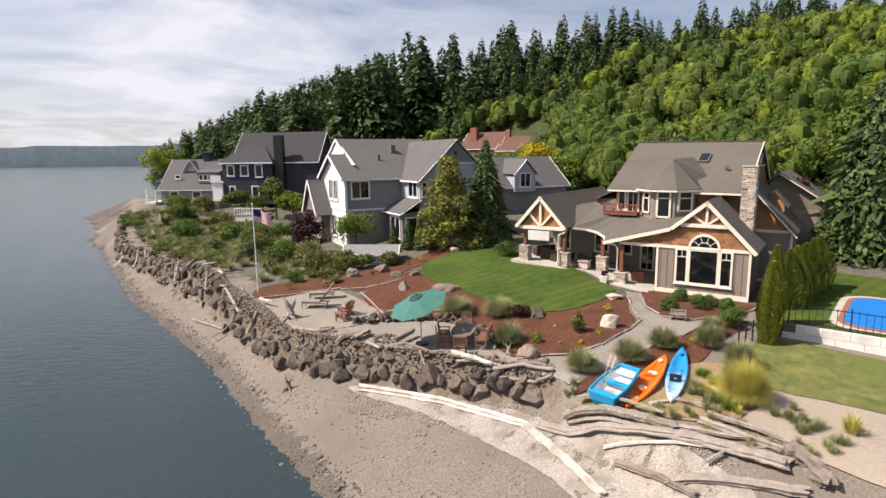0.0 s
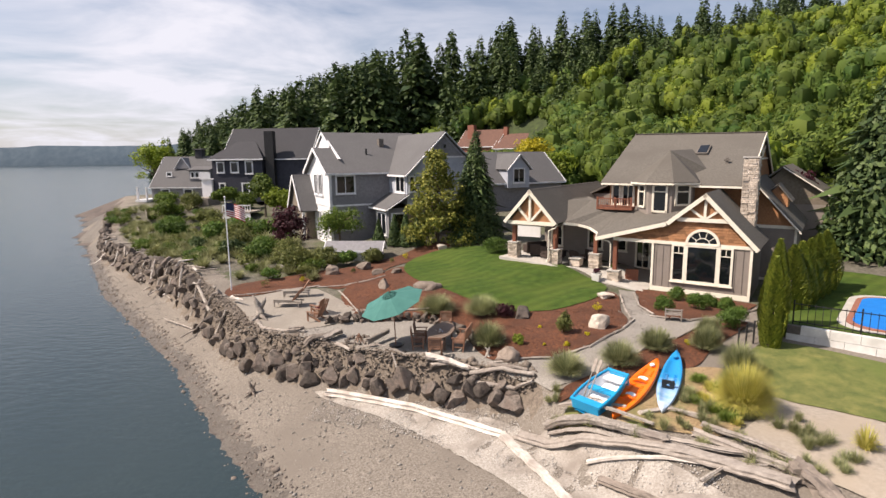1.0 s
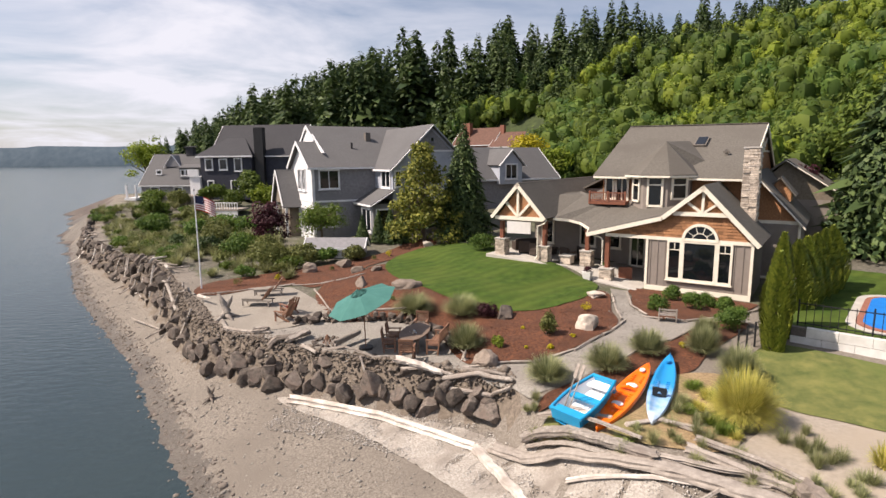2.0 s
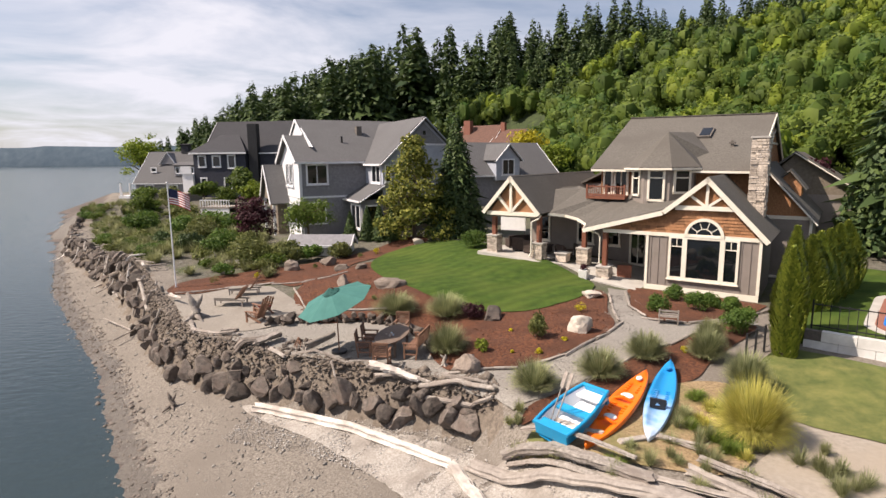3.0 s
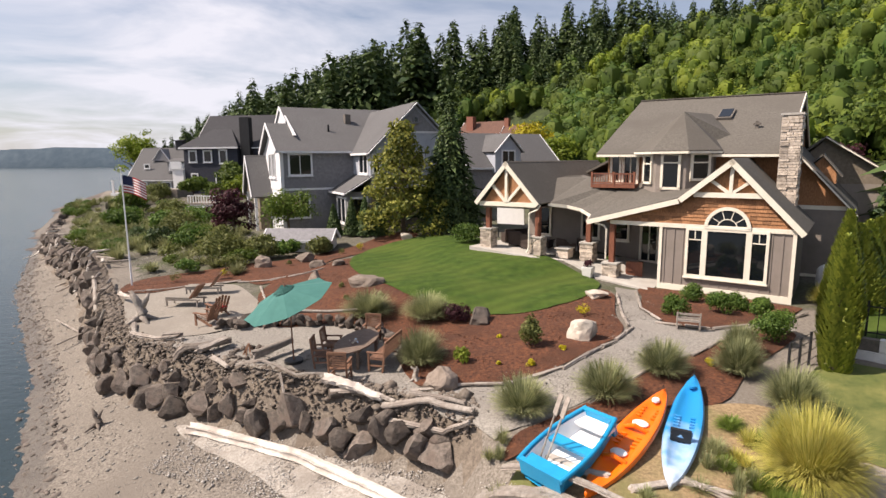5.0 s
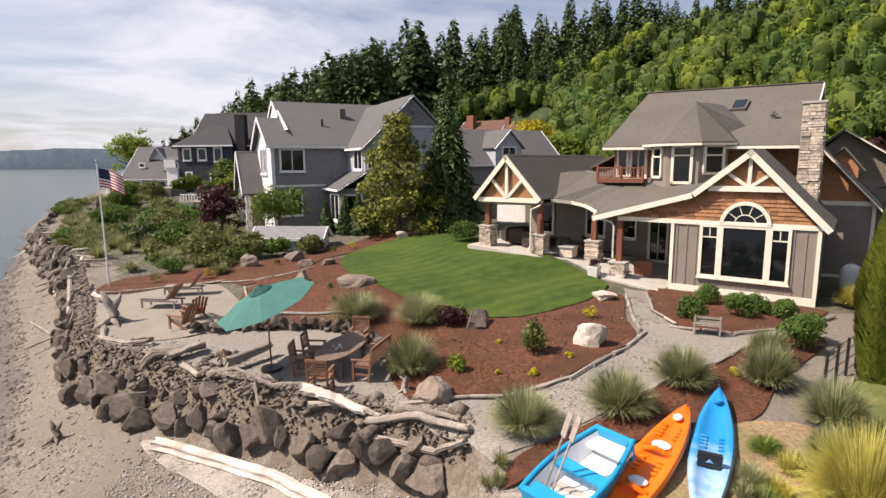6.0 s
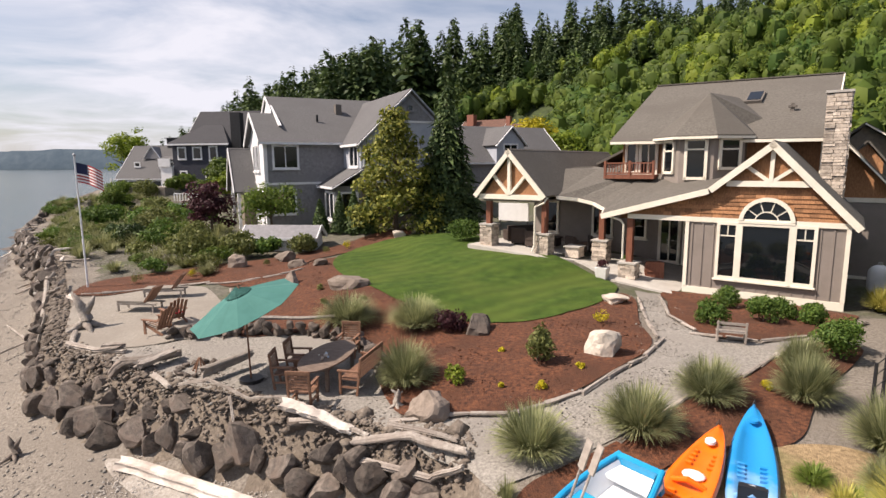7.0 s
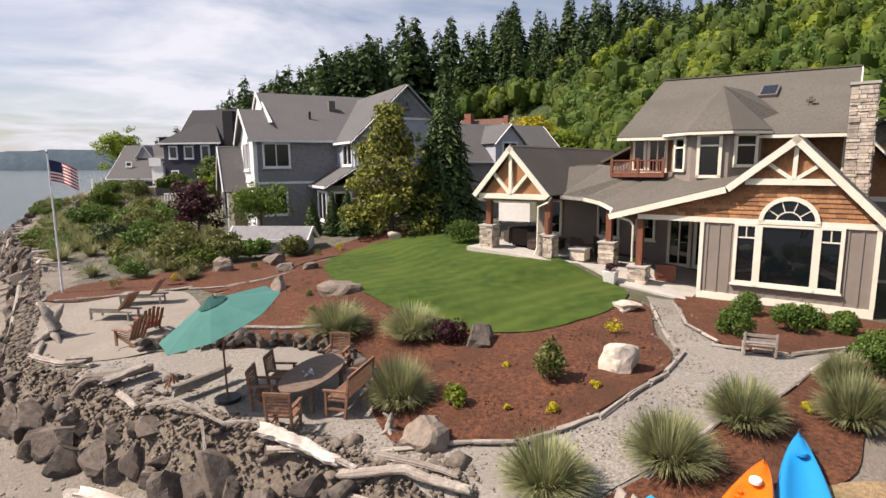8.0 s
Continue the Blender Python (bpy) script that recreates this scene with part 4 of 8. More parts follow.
# right wing with lean-to roof
part("wing_wall", boxes((-1.3, 1.75, 6.0, 14, 0.0, 3.7)), "siding", house)
part("wing_gable", prism(bmesh.new(), [(-1.3, 3.7), (1.75, 3.7), (-0.6, 6.2), (-1.3, 6.2)], 6.0, 14), "cedar", house, "cedar shingle wing gable")
part("wing_band", boxes((-0.5, 1.8, 5.94, 5.998, 3.6, 3.8)), "trim", house)
bm = slab(bmesh.new(), [(-0.9, 5.6, 6.85), (2.05, 5.6, 3.5), (2.05, 14.3, 3.5), (-0.9, 14.3, 6.85)], 0.14)
part("wing_roof", bm, "roof", house)
bm = bmesh.new(); bar(bm, (-0.9, 5.57, 6.7), (2.05, 5.57, 3.38), 0.07, 0.24, up=(0, 1, 0))
part("rake_board", bm, "trim", house)
part("corner_board", boxes((1.66, 1.8, 5.92, 5.999, 0, 3.6)), "trim", house)
part("skirting", boxes((-0.4, 1.8, 5.94, 5.998, -0.2, 0.3)), "trim", house)
# rear wing
part("rear_wall", boxes((-1.0, 4.2, 14.0, 24, 0.0, 4.6)), "siding", house)
bm = slab(bmesh.new(), [(0.2, 13.6, 7.5), (4.6, 13.6, 4.5), (4.6, 24, 4.5), (0.2, 24, 7.5)], 0.14)
slab(bm, [(0.2, 13.6, 7.5), (-2.6, 13.6, 5.2), (-2.6, 24, 5.2), (0.2, 24, 7.5)], 0.14)
part("rear_roof", bm, "roof", house)
part("rear_gable", prism(bmesh.new(), [(-2.4, 4.6), (4.2, 4.6), (0.2, 7.3)], 14.0, 14.2), "brownwall", house, "olive-brown shingle rear gable")
bm = bmesh.new(); bar(bm, (0.2, 13.57, 7.4), (4.6, 13.57, 4.4), 0.07, 0.26, up=(0, 1, 0))
part("rake_board", bm, "trim", house)
# dormer on the wing roof
bm = prism(bmesh.new(), [(-0.3, 4.8), (1.0, 4.8), (1.0, 5.4), (0.35, 6.2), (-0.3, 5.6)], 8.6, 10.5)
part("dormer", bm, "cedar", house)
bm = slab(bmesh.new(), [(0.35, 8.3, 6.4), (1.3, 8.3, 5.2), (1.3, 10.6, 5.2), (0.35, 10.6, 6.4)], 0.08)
slab(bm, [(0.35, 8.3, 6.4), (-0.6, 8.3, 5.5), (-0.6, 10.6, 5.5), (0.35, 10.6, 6.4)], 0.08)
part("dormer_roof", bm, "roof", house)
# left rear roof seen behind the porch
bm = slab(bmesh.new(), [(-10.2, 9.5, 6.9), (-13.6, 9.5, 5.2), (-13.6, 16, 5.2), (-10.2, 16, 6.9)], 0.14)
part("side_roof", bm, "roof", house)
part("side_wall", boxes((-13.3, -10, 9.8, 15.5, 0, 5.3)), "siding", house)
# downpipes
for pts in (((-11.9, -0.1, 3.75), (-12.0, -0.25, 3.5), (-12.45, -0.3, 3.3), (-12.45, -0.3, 1.4), (-12.55, -0.35, 1.1)), ((-8.9, -0.5, 3.1), (-8.2, -0.4, 2.9), (-8.05, -0.4, 2.7), (-8.05, -0.4, 1.2)), ((-1.25, 4.5, 6.35), (-1.25, 4.5, 4.2))):
    part("downpipe", tube(bmesh.new(), pts, [0.05] * len(pts), 8), "trim", house, "cream downpipe")
# porch floor
bm = bmesh.new()
fl = [(-16.2, -0.6), (-12.0, -0.8), (-10.6, 0.3), (-9.2, -0.2), (-8.3, -1.0), (-5.6, -1.2), (-5.45, 5.0), (-15.8, 5.0)]
def pz(u, v):
    return np.interp(u, [-16, -12, -9, -7.5, -5], [1.22, 0.97, 0.5, 0.08, 0.05])
t = [bm.verts.new((u, v, pz(u, v))) for u, v in fl]; b = [bm.verts.new((u, v, -0.8)) for u, v in fl]
bm.faces.new(t)
for i in range(len(fl)):
    bm.faces.new((t[i], b[i], b[(i + 1) % len(fl)], t[(i + 1) % len(fl)]))
bmesh.ops.recalc_face_normals(bm, faces=bm.faces)
bmesh.ops.triangulate(bm, faces=[f for f in bm.faces if len(f.verts) > 4])
part("porch_floor", bm, "concrete", house, "pale concrete porch floor")


# ---- neighbouring houses ----
def gable_mass(h, u0, u1, v0, v1, z0, ze, zr, wall, roof, along="u", over=0.35, gablemat=None):
    """A block with a pitched roof; the ridge runs along u or v."""
    if along == "u":
        vm = (v0 + v1) / 2
        part("wall", boxes((u0, u1, v0, v1, z0, ze)), wall, h)
        for u in (u0, u1 - 0.1):
            bm = bmesh.new()
            a = [bm.verts.new((u + d, v, z)) for d in (0, 0.1) for v, z in ((v0, ze), (vm, zr - 0.15), (v1, ze))]
            bm.faces.new(a[:3]); bm.faces.new(a[3:][::-1])
            for i in range(3):
                j = (i + 1) % 3
                bm.faces.new((a[i], a[j], a[j + 3], a[i + 3]))
            bmesh.ops.recalc_face_normals(bm, faces=bm.faces)
            part("gable", bm, gablemat or wall, h)
        bm = bmesh.new()
        k = (zr - ze) / (vm - v0) * over
        slab(bm, [(u0 - over, v0 - over, ze - k), (u1 + over, v0 - over, ze - k), (u1 + over, vm, zr), (u0 - over, vm, zr)], 0.15)
        slab(bm, [(u0 - over, v1 + over, ze - k), (u1 + over, v1 + over, ze - k), (u1 + over, vm, zr), (u0 - over, vm, zr)], 0.15)
        part("roof", bm, roof, h)
        bm = bmesh.new()
        bar(bm, (u0 - over, v0 - over - 0.03, ze - k - 0.08), (u1 + over, v0 - over - 0.03, ze - k - 0.08), 0.06, 0.16)
        for u in (u0 - over - 0.03, u1 + over + 0.03):
            bar(bm, (u, v0 - over, ze - k - 0.1), (u, vm, zr - 0.1), 0.06, 0.24); bar(bm, (u, vm, zr - 0.1), (u, v1 + over, ze - k - 0.1), 0.06, 0.24)
        part("eaves_trim", bm, "whitewall", h)
    else:
        um = (u0 + u1) / 2
        part("wall", prism(bmesh.new(), [(u0, z0), (u1, z0), (u1, ze), (um, zr - 0.15), (u0, ze)], v0, v1), wall, h)
        bm = bmesh.new()
        k = (zr - ze) / (um - u0) * over
        slab(bm, [(u0 - over, v0 - over, ze - k), (um, v0 - over, zr), (um, v1 + over, zr), (u0 - over, v1 + over, ze - k)], 0.15)
        slab(bm, [(u1 + over, v0 - over, ze - k), (um, v0 - over, zr), (um, v1 + over, zr), (u1 + over, v1 + over, ze - k)], 0.15)
        part("roof", bm, roof, h)
        bm = bmesh.new()
        for s, e in ((u0 - over, 1), (u1 + over, 1)):
            bar(bm, (s, v0 - over - 0.03, ze - k - 0.1), (um, v0 - over - 0.03, zr - 0.1), 0.06, 0.24, up=(0, 1, 0))
        part("eaves_trim", bm, "whitewall", h)


H2 = thing("blue_house", pose(-9.76, 53.43, 0, 0, 0, 27.5), "pale blue and white two-storey house with grey roofs", "house")


def side_win(parent, u, v0, v1, z0, z1, bars=()):
    """A white window in the plane u, facing -u."""
    bm = bmesh.new()
    for a in ((v0, v1, z0, z0 + 0.14), (v0, v1, z1 - 0.14, z1), (v0, v0 + 0.14, z0 + 0.14, z1 - 0.14), (v1 - 0.14, v1, z0 + 0.14, z1 - 0.14)):
        box(bm, u - 0.1, u - 0.002, *a)
    w = part("window", bm, "whitewall", parent)
    for b in bars:
        part("glazing_bar", boxes((u - 0.08, u - 0.002, b - 0.06, b + 0.06, z0 + 0.14, z1 - 0.14)), "whitewall", w)
    part("sill", boxes((u - 0.16, u - 0.002, v0 - 0.06, v1 + 0.06, z0 - 0.08, z0 - 0.002)), "whitewall", w)
    part("pane", boxes((u - 0.04, u - 0.004, v0 + 0.14, v1 - 0.14, z0 + 0.14, z1 - 0.14)), "glass", w, "dark reflecting window glass")
    return w


# low front gable towards the water, and the tall block behind it on one roof plane
K2 = 0.55
def plane_z(v):
    return 7.27 + K2 * (v - 0.25)
part("end_wall", boxes((0.4, 0.6, 0.25, 8.35, -0.3, 7.2)), "whitewall", H2, "white siding facing the water")
part("end_gable", prism(bmesh.new(), [(0.25, 7.2), (8.35, 7.2), (4.3, 9.35)], -0.6, -0.4), "whitewall", H2, "white gable end").matrix_local = Matrix.Rotation(math.radians(90), 4, "Z")
part("front_wall", boxes((0.6, 6.4, 0.25, 0.45, 4.1, 7.2)), "greywall", H2, "blue-grey shingle siding")
part("front_wall_lower", boxes((0.6, 6.4, 0.25, 0.45, -0.3, 3.95)), "greywall", H2)
part("storey_band", boxes((0.36, 6.3, 0.19, 0.26, 3.95, 4.12)), "whitewall", H2)
part("storey_band", boxes((0.34, 0.4, 0.2, 8.35, 3.95, 4.12)), "whitewall", H2)
for v in (0.18, 8.2):
    part("corner_board", boxes((0.33, 0.47, v, v + 0.16, -0.3, 7.1)), "whitewall", H2)
part("rear_wall", boxes((0.6, 14.0, 8.15, 8.35, -0.3, 7.2)), "greywall", H2)
part("upper_gable", prism(bmesh.new(), [(1.6, 8.4), (13.0, 8.4), (7.3, 11.0)], -2.0, -1.85), "whitewall", H2, "white upper gable end").matrix_local = Matrix.Rotation(math.radians(90), 4, "Z")
bm = slab(bmesh.new(), [(0.0, -0.1, plane_z(-0.1)), (1.75, -0.1, plane_z(-0.1)), (1.75, 4.3, plane_z(4.3)), (0.0, 4.3, plane_z(4.3))], 0.15)
slab(bm, [(0.0, 8.7, plane_z(-0.1)), (1.75, 8.7, plane_z(-0.1)), (1.75, 4.3, plane_z(4.3)), (0.0, 4.3, plane_z(4.3))], 0.15)
part("low_roof", bm, "roof2", H2, "grey shingle roof over the low gable")
bm = slab(bmesh.new(), [(1.755, -0.1, plane_z(-0.1)), (12.0, -0.1, plane_z(-0.1)), (12.0, 7.3, plane_z(7.3)), (1.755, 7.3, plane_z(7.3))], 0.15)
slab(bm, [(1.755, 14.7, plane_z(-0.1)), (12.0, 14.7, plane_z(-0.1)), (12.0, 7.3, plane_z(7.3)), (1.755, 7.3, plane_z(7.3))], 0.15)
part("main_roof", bm, "roof2", H2, "large grey shingle roof")
bm = bmesh.new()
bar(bm, (-0.03, -0.1, plane_z(-0.1) - 0.1), (-0.03, 4.3, plane_z(4.3) - 0.1), 0.07, 0.28)
bar(bm, (-0.03, 4.3, plane_z(4.3) - 0.1), (-0.03, 8.7, plane_z(-0.1) - 0.1), 0.07, 0.28)
part("rake_board", bm, "whitewall", H2)
bm = bmesh.new()
bar(bm, (1.72, 4.4, plane_z(4.4) + 0.02), (1.72, 7.3, plane_z(7.3) - 0.08), 0.07, 0.26)
bar(bm, (1.72, 7.3, plane_z(7.3) - 0.08), (1.72, 13.0, plane_z(1.6) - 0.1), 0.07, 0.26)
part("rake_board", bm, "whitewall", H2)
part("gutter", bar(bmesh.new(), (0.0, -0.13, plane_z(-0.1) - 0.09), (6.2, -0.13, plane_z(-0.1) - 0.09), 0.07, 0.16), "whitewall", H2)
# wing towards the garden
part("wing_wall", prism(bmesh.new(), [(6.35, 4.2), (14.0, 4.2), (14.0, 7.1), (10.17, 10.6), (6.35, 7.1)], -4.1, 13.0), "bluewall", H2, "pale blue siding")
part("wing_wall_lower", boxes((6.4, 13.95, -4.05, 13.0, -0.3, 4.19)), "brownwall", H2, "grey-brown shingle lower wall")
part("storey_band", boxes((6.3, 14.05, -4.16, -4.06, 4.1, 4.26)), "whitewall", H2)
bm = slab(bmesh.new(), [(6.0, -4.45, 6.85), (10.17, -4.45, 10.82), (10.17, 12, 10.82), (6.0, 12, 6.85)], 0.15)
slab(bm, [(14.35, -4.45, 6.85), (10.17, -4.45, 10.82), (10.17, 12, 10.82), (14.35, 12, 6.85)], 0.15)
part("wing_roof", bm, "roof2", H2, "steep grey shingle wing roof")
for e in (6.0, 14.35):
    part("rake_board", bar(bmesh.new(), (e, -4.48, 6.74), (10.17, -4.48, 10.7), 0.06, 0.22, up=(0, 1, 0)), "whitewall" if e < 9 else "bluewall", H2)
part("gutter", bar(bmesh.new(), (5.97, -4.45, 6.78), (5.97, -0.2, 6.78), 0.06, 0.16), "whitewall", H2)
part("gable_panel", prism(bmesh.new(), [(8.3, 8.55), (12.05, 8.55), (10.17, 10.3)], -4.16, -4.105), "greywall", H2, "grey shingle gable panel")
part("gable_band", boxes((7.9, 12.45, -4.18, -4.105, 8.4, 8.55)), "whitewall", H2)
win(H2, 9.3, 10.9, 6.1, 6.75, -4.1, 0.1, (10.1,), "whitewall")
win(H2, 9.95, 10.4, 9.2, 9.7, -4.16, 0.08, (), "greywall")
side_win(H2, 6.35, -3.7, -1.5, 5.2, 6.8, (-2.6,))
win(H2, 6.5, 7.15, 5.3, 6.8, -4.1, 0.12, (), "whitewall")
win(H2, 0.95, 2.9, 5.1, 6.9, 0.25, 0.14, (1.9,), "whitewall")
win(H2, 0.9, 2.6, 1.7, 3.6, 0.25, 0.14, (1.75,), "whitewall")
side_win(H2, 0.4, 2.6, 3.9, 4.9, 7.0, (3.25,)); side_win(H2, 0.4, 4.3, 5.6, 4.9, 7.0, (4.95,))
for v in (1.2, 3.4, 5.6):
    side_win(H2, 0.4, v, v + 1.5, 1.2, 3.4, (v + 0.75,))
# lean-to against the wing
part("lean_to", boxes((4.5, 6.38, -4.0, -0.6, -0.3, 3.9)), "greywall", H2, "grey shingle lean-to")
part("lean_to_roof", slab(bmesh.new(), [(4.15, -4.35, 3.85), (6.4, -4.35, 5.15), (6.4, 0.24, 5.15), (4.15, 0.24, 3.85)], 0.14), "roof2", H2)
part("lean_to_fascia", bar(bmesh.new(), (4.12, -4.35, 3.78), (4.12, 0.2, 3.78), 0.06, 0.16), "whitewall", H2)
part("rake_board", bar(bmesh.new(), (4.15, -4.38, 3.76), (6.4, -4.38, 5.06), 0.06, 0.16, up=(0, 1, 0)), "whitewall", H2)
side_win(H2, 4.5, -3.6, -1.2, 1.4, 3.5, (-2.4,))
win(H2, 4.75, 6.1, 1.4, 3.5, -4.0, 0.14, (), "whitewall")
# water-side porch
PG = H2.matrix_world.inverted() @ Vector((-14.2, 59.8, 0))
pu, pv = PG.x, PG.y
# brown panel added to stand for the shade inside the open gable
part("porch_shade_panel", prism(bmesh.new(), [(pv - 2.7, 3.6), (pv + 2.7, 3.6), (pv, 6.5)], -(pu + 0.1), -(pu - 0.1)), "brownwall", H2, "brown panel for the shade inside the open porch gable").matrix_local = Matrix.Rotation(math.radians(90), 4, "Z")
bm = slab(bmesh.new(), [(pu - 0.4, pv - 3.0, 3.3), (pu - 0.4, pv, 6.85), (0.4, pv, 6.85), (0.4, pv - 3.0, 3.3)], 0.15)
slab(bm, [(pu - 0.4, pv + 3.0, 3.3), (pu - 0.4, pv, 6.85), (0.4, pv, 6.85), (0.4, pv + 3.0, 3.3)], 0.15)
part("porch_roof", bm, "roof2", H2)
for e in (-3.0, 3.0):
    part("rake_board", bar(bmesh.new(), (pu - 0.44, pv + e, 3.2), (pu - 0.44, pv, 6.75), 0.07, 0.26), "whitewall", H2)
    part("porch_post", boxes((pu - 0.12, pu + 0.12, pv + e * 0.8 - 0.12, pv + e * 0.8 + 0.12, -1.5, 3.6)), "whitewall", H2)
part("porch_wall", boxes((pu + 0.4, 0.4, pv - 1.9, pv + 1.9, -1.0, 3.5)), "brownwall", H2)
# rear wing with dormer
RW = H2.matrix_world.inverted() @ Vector((9.2, 64.9, 0))
ru, rv = RW.x, RW.y
gable_mass(H2, ru - 4.0, ru + 6.5, rv, rv + 8.0, 0.3, 5.8, 9.0, "greywall", "roof2", "u")
gable_mass(H2, ru - 1.5, ru + 1.4, rv - 0.6, rv + 4, 5.0, 7.3, 8.8, "bluewall", "roof2", "v", 0.25)
win(H2, ru - 0.85, ru + 0.75, 5.5, 7.2, rv - 0.6, 0.14, (ru - 0.05,), "whitewall")
part("roof_vent", boxes((7.0, 7.5, 4.4, 5.0, plane_z(4.6) - 0.3, plane_z(4.6) + 0.75)), "mortar", H2)
part("roof_pipe", boxes((5.0, 5.15, 3.0, 3.15, plane_z(3) - 0.2, plane_z(3) + 0.6)), "black", H2)

H3 = thing("navy_house", pose(-38.0, 97.0, 1.5, 0, 0, -6), "dark navy two-storey house with white trim and grey hipped roof", "house")
gable_mass(H3, 1.5, 16.5, 0.5, 11, 0, 7.4, 12.4, "darkwall", "roofdark", "u")
part("bay", boxes((0.2, 9.0, -1.0, 0.5, 0, 7.3)), "darkwall", H3)
bm = bmesh.new()
slab(bm, [(-0.3, -1.5, 7.2), (9.4, -1.5, 7.2), (6.0, 3.5, 10.2), (3.0, 3.5, 10.2)], 0.15)
part("hip_roof", bm, "roofdark", H3)
part("fascia", boxes((-0.3, 9.4, -1.55, -1.48, 6.9, 7.15)), "whitewall", H3)
part("chimney", boxes((9.3, 10.8, -0.4, 0.8, 0, 11.6)), "black", H3)
for u0, u1, z0, z1 in ((1.0, 2.4, 4.8, 6.7), (3.4, 4.9, 4.8, 6.7), (6.0, 7.4, 4.6, 6.8), (1.2, 2.4, 1.2, 3.2), (5.2, 6.6, 1.2, 3.2)):
    win(H3, u0, u1, z0, z1, -1.0, 0.2, (), "whitewall")
part("porch", boxes((-1.6, 0.2, -1.5, 4, 0, 3.8)), "whitewall", H3)
part("balcony_rail", boxes((-1.8, 0.1, -1.7, -1.55, 3.8, 5.0)), "whitewall", H3)
part("deck", boxes((-4.5, 1.5, -5.5, -1.4, -0.6, 0.9)), "greywood", H3)

H4 = thing("grey_cottage", pose(-60.5, 117.0, 0.2, 0, 0, -6), "grey shingle cottage with a broad low roof and dormer", "house")
gable_mass(H4, 1, 16, 0, 12, 0, 3.2, 9.2, "greywall", "roof2", "u")
part("dormer", boxes((9, 13.4, 0.8, 5, 4.2, 6.4)), "greywall", H4)
part("dormer_roof", slab(bmesh.new(), [(8.6, 0.4, 6.4), (13.8, 0.4, 6.4), (13.8, 5.5, 7.4), (8.6, 5.5, 7.4)], 0.15), "roof2", H4)
for i in range(4):
    win(H4, 9.3 + i, 10.2 + i, 4.7, 6.0, 0.8, 0.16, (), "whitewall")
win(H4, 3.5, 4.8, 5.0, 6.0, 1.6, 0.2, (), "whitewall")
win(H4, 3.0, 5.0, 1.0, 2.6, 0, 0.2, (), "whitewall"); win(H4, 8.0, 10.0, 1.0, 2.6, 0, 0.2, (), "whitewall")
part("cupola", boxes((8.0, 9.6, 5.4, 6.6, 8.8, 10.6)), "roofdark", H4, "dark cupola")
part("cupola_roof", slab(bmesh.new(), [(7.7, 5.1, 10.6), (9.9, 5.1, 10.6), (9.9, 6.9, 10.75), (7.7, 6.9, 10.75)], 0.12), "roofdark", H4)
part("upper_gable", prism(bmesh.new(), [(4.6, 6.6), (8.0, 6.6), (6.3, 8.9)], 3, 6), "greywall", H4, "grey dormer gable")
for e in (4.4, 8.2):
    part("rake_board", bar(bmesh.new(), (e, 2.96, 6.45), (6.3, 2.96, 9.0), 0.07, 0.24, up=(0, 1, 0)), "whitewall", H4)
part("veranda", boxes((-1.4, 1, -2, 4, 0, 0.5)), "whitewall", H4)
for u in (-1.2, 0.8):
    part("post", boxes((u, u + 0.3, -1.8, -1.5, 0.5, 3)), "whitewall", H4)

H5 = thing("red_roofed_house", pose(3.0, 139, 8.6, 0, 0, -33), "brown-tiled house with brick chimneys on the wooded slope", "house")
gable_mass(H5, 1.5, 12, 0, 9, -3, 2.6, 6.4, "brick", "roofred", "u")
gable_mass(H5, 12, 26, -1, 8, -3, 2.0, 5.2, "whitewall", "roofred", "u")
part("chimney", boxes((3.2, 4.9, 2, 3.4, 2, 7.5)), "brick", H5)
part("chimney", boxes((12.4, 13.4, 3, 4, 3, 6.8)), "brick", H5)


# ---- foliage ----
def tris_mesh(name, V, F, material, parent=None, label=""):
    me = bpy.data.meshes.new(name)
    V, F = np.asarray(V, np.float32), np.asarray(F, np.int32)
    k = F.shape[1]
    me.vertices.add(len(V)); me.vertices.foreach_set("co", V.ravel())
    me.loops.add(F.size); me.loops.foreach_set("vertex_index", F.ravel())
    me.polygons.add(len(F))
    me.polygons.foreach_set("loop_start", np.arange(0, F.size, k, dtype=np.int32))
    me.update(calc_edges=True)
    me.materials.append(M[material])
    ob = new(name, me)
    if parent is not None:
        ob.parent = parent
    if label:
        ob["label"] = label
    return ob


def leaves(P, size, rng, flat=0.0, out=None):
    """Leaf quads (bent diamonds) at points P, random turn; out: direction to face."""
    n = len(P)
    d = rng.normal(size=(n, 3))
    if out is not None:
        d = d * 0.6 + out
    d /= np.linalg.norm(d, axis=1, keepdims=True)
    a = np.cross(d, rng.normal(size=(n, 3)))
    a /= np.linalg.norm(a, axis=1, keepdims=True)
    b = np.cross(d, a)
    s = (size * rng.uniform(0.6, 1.3, (n, 1)))
    q = np.stack([P - a * s, P + b * s * 0.55 + d * s * 0.15, P + a * s, P - b * s * 0.55 + d * s * 0.15], 1)
    return q.reshape(-1, 3), np.arange(n * 4).reshape(n, 4)


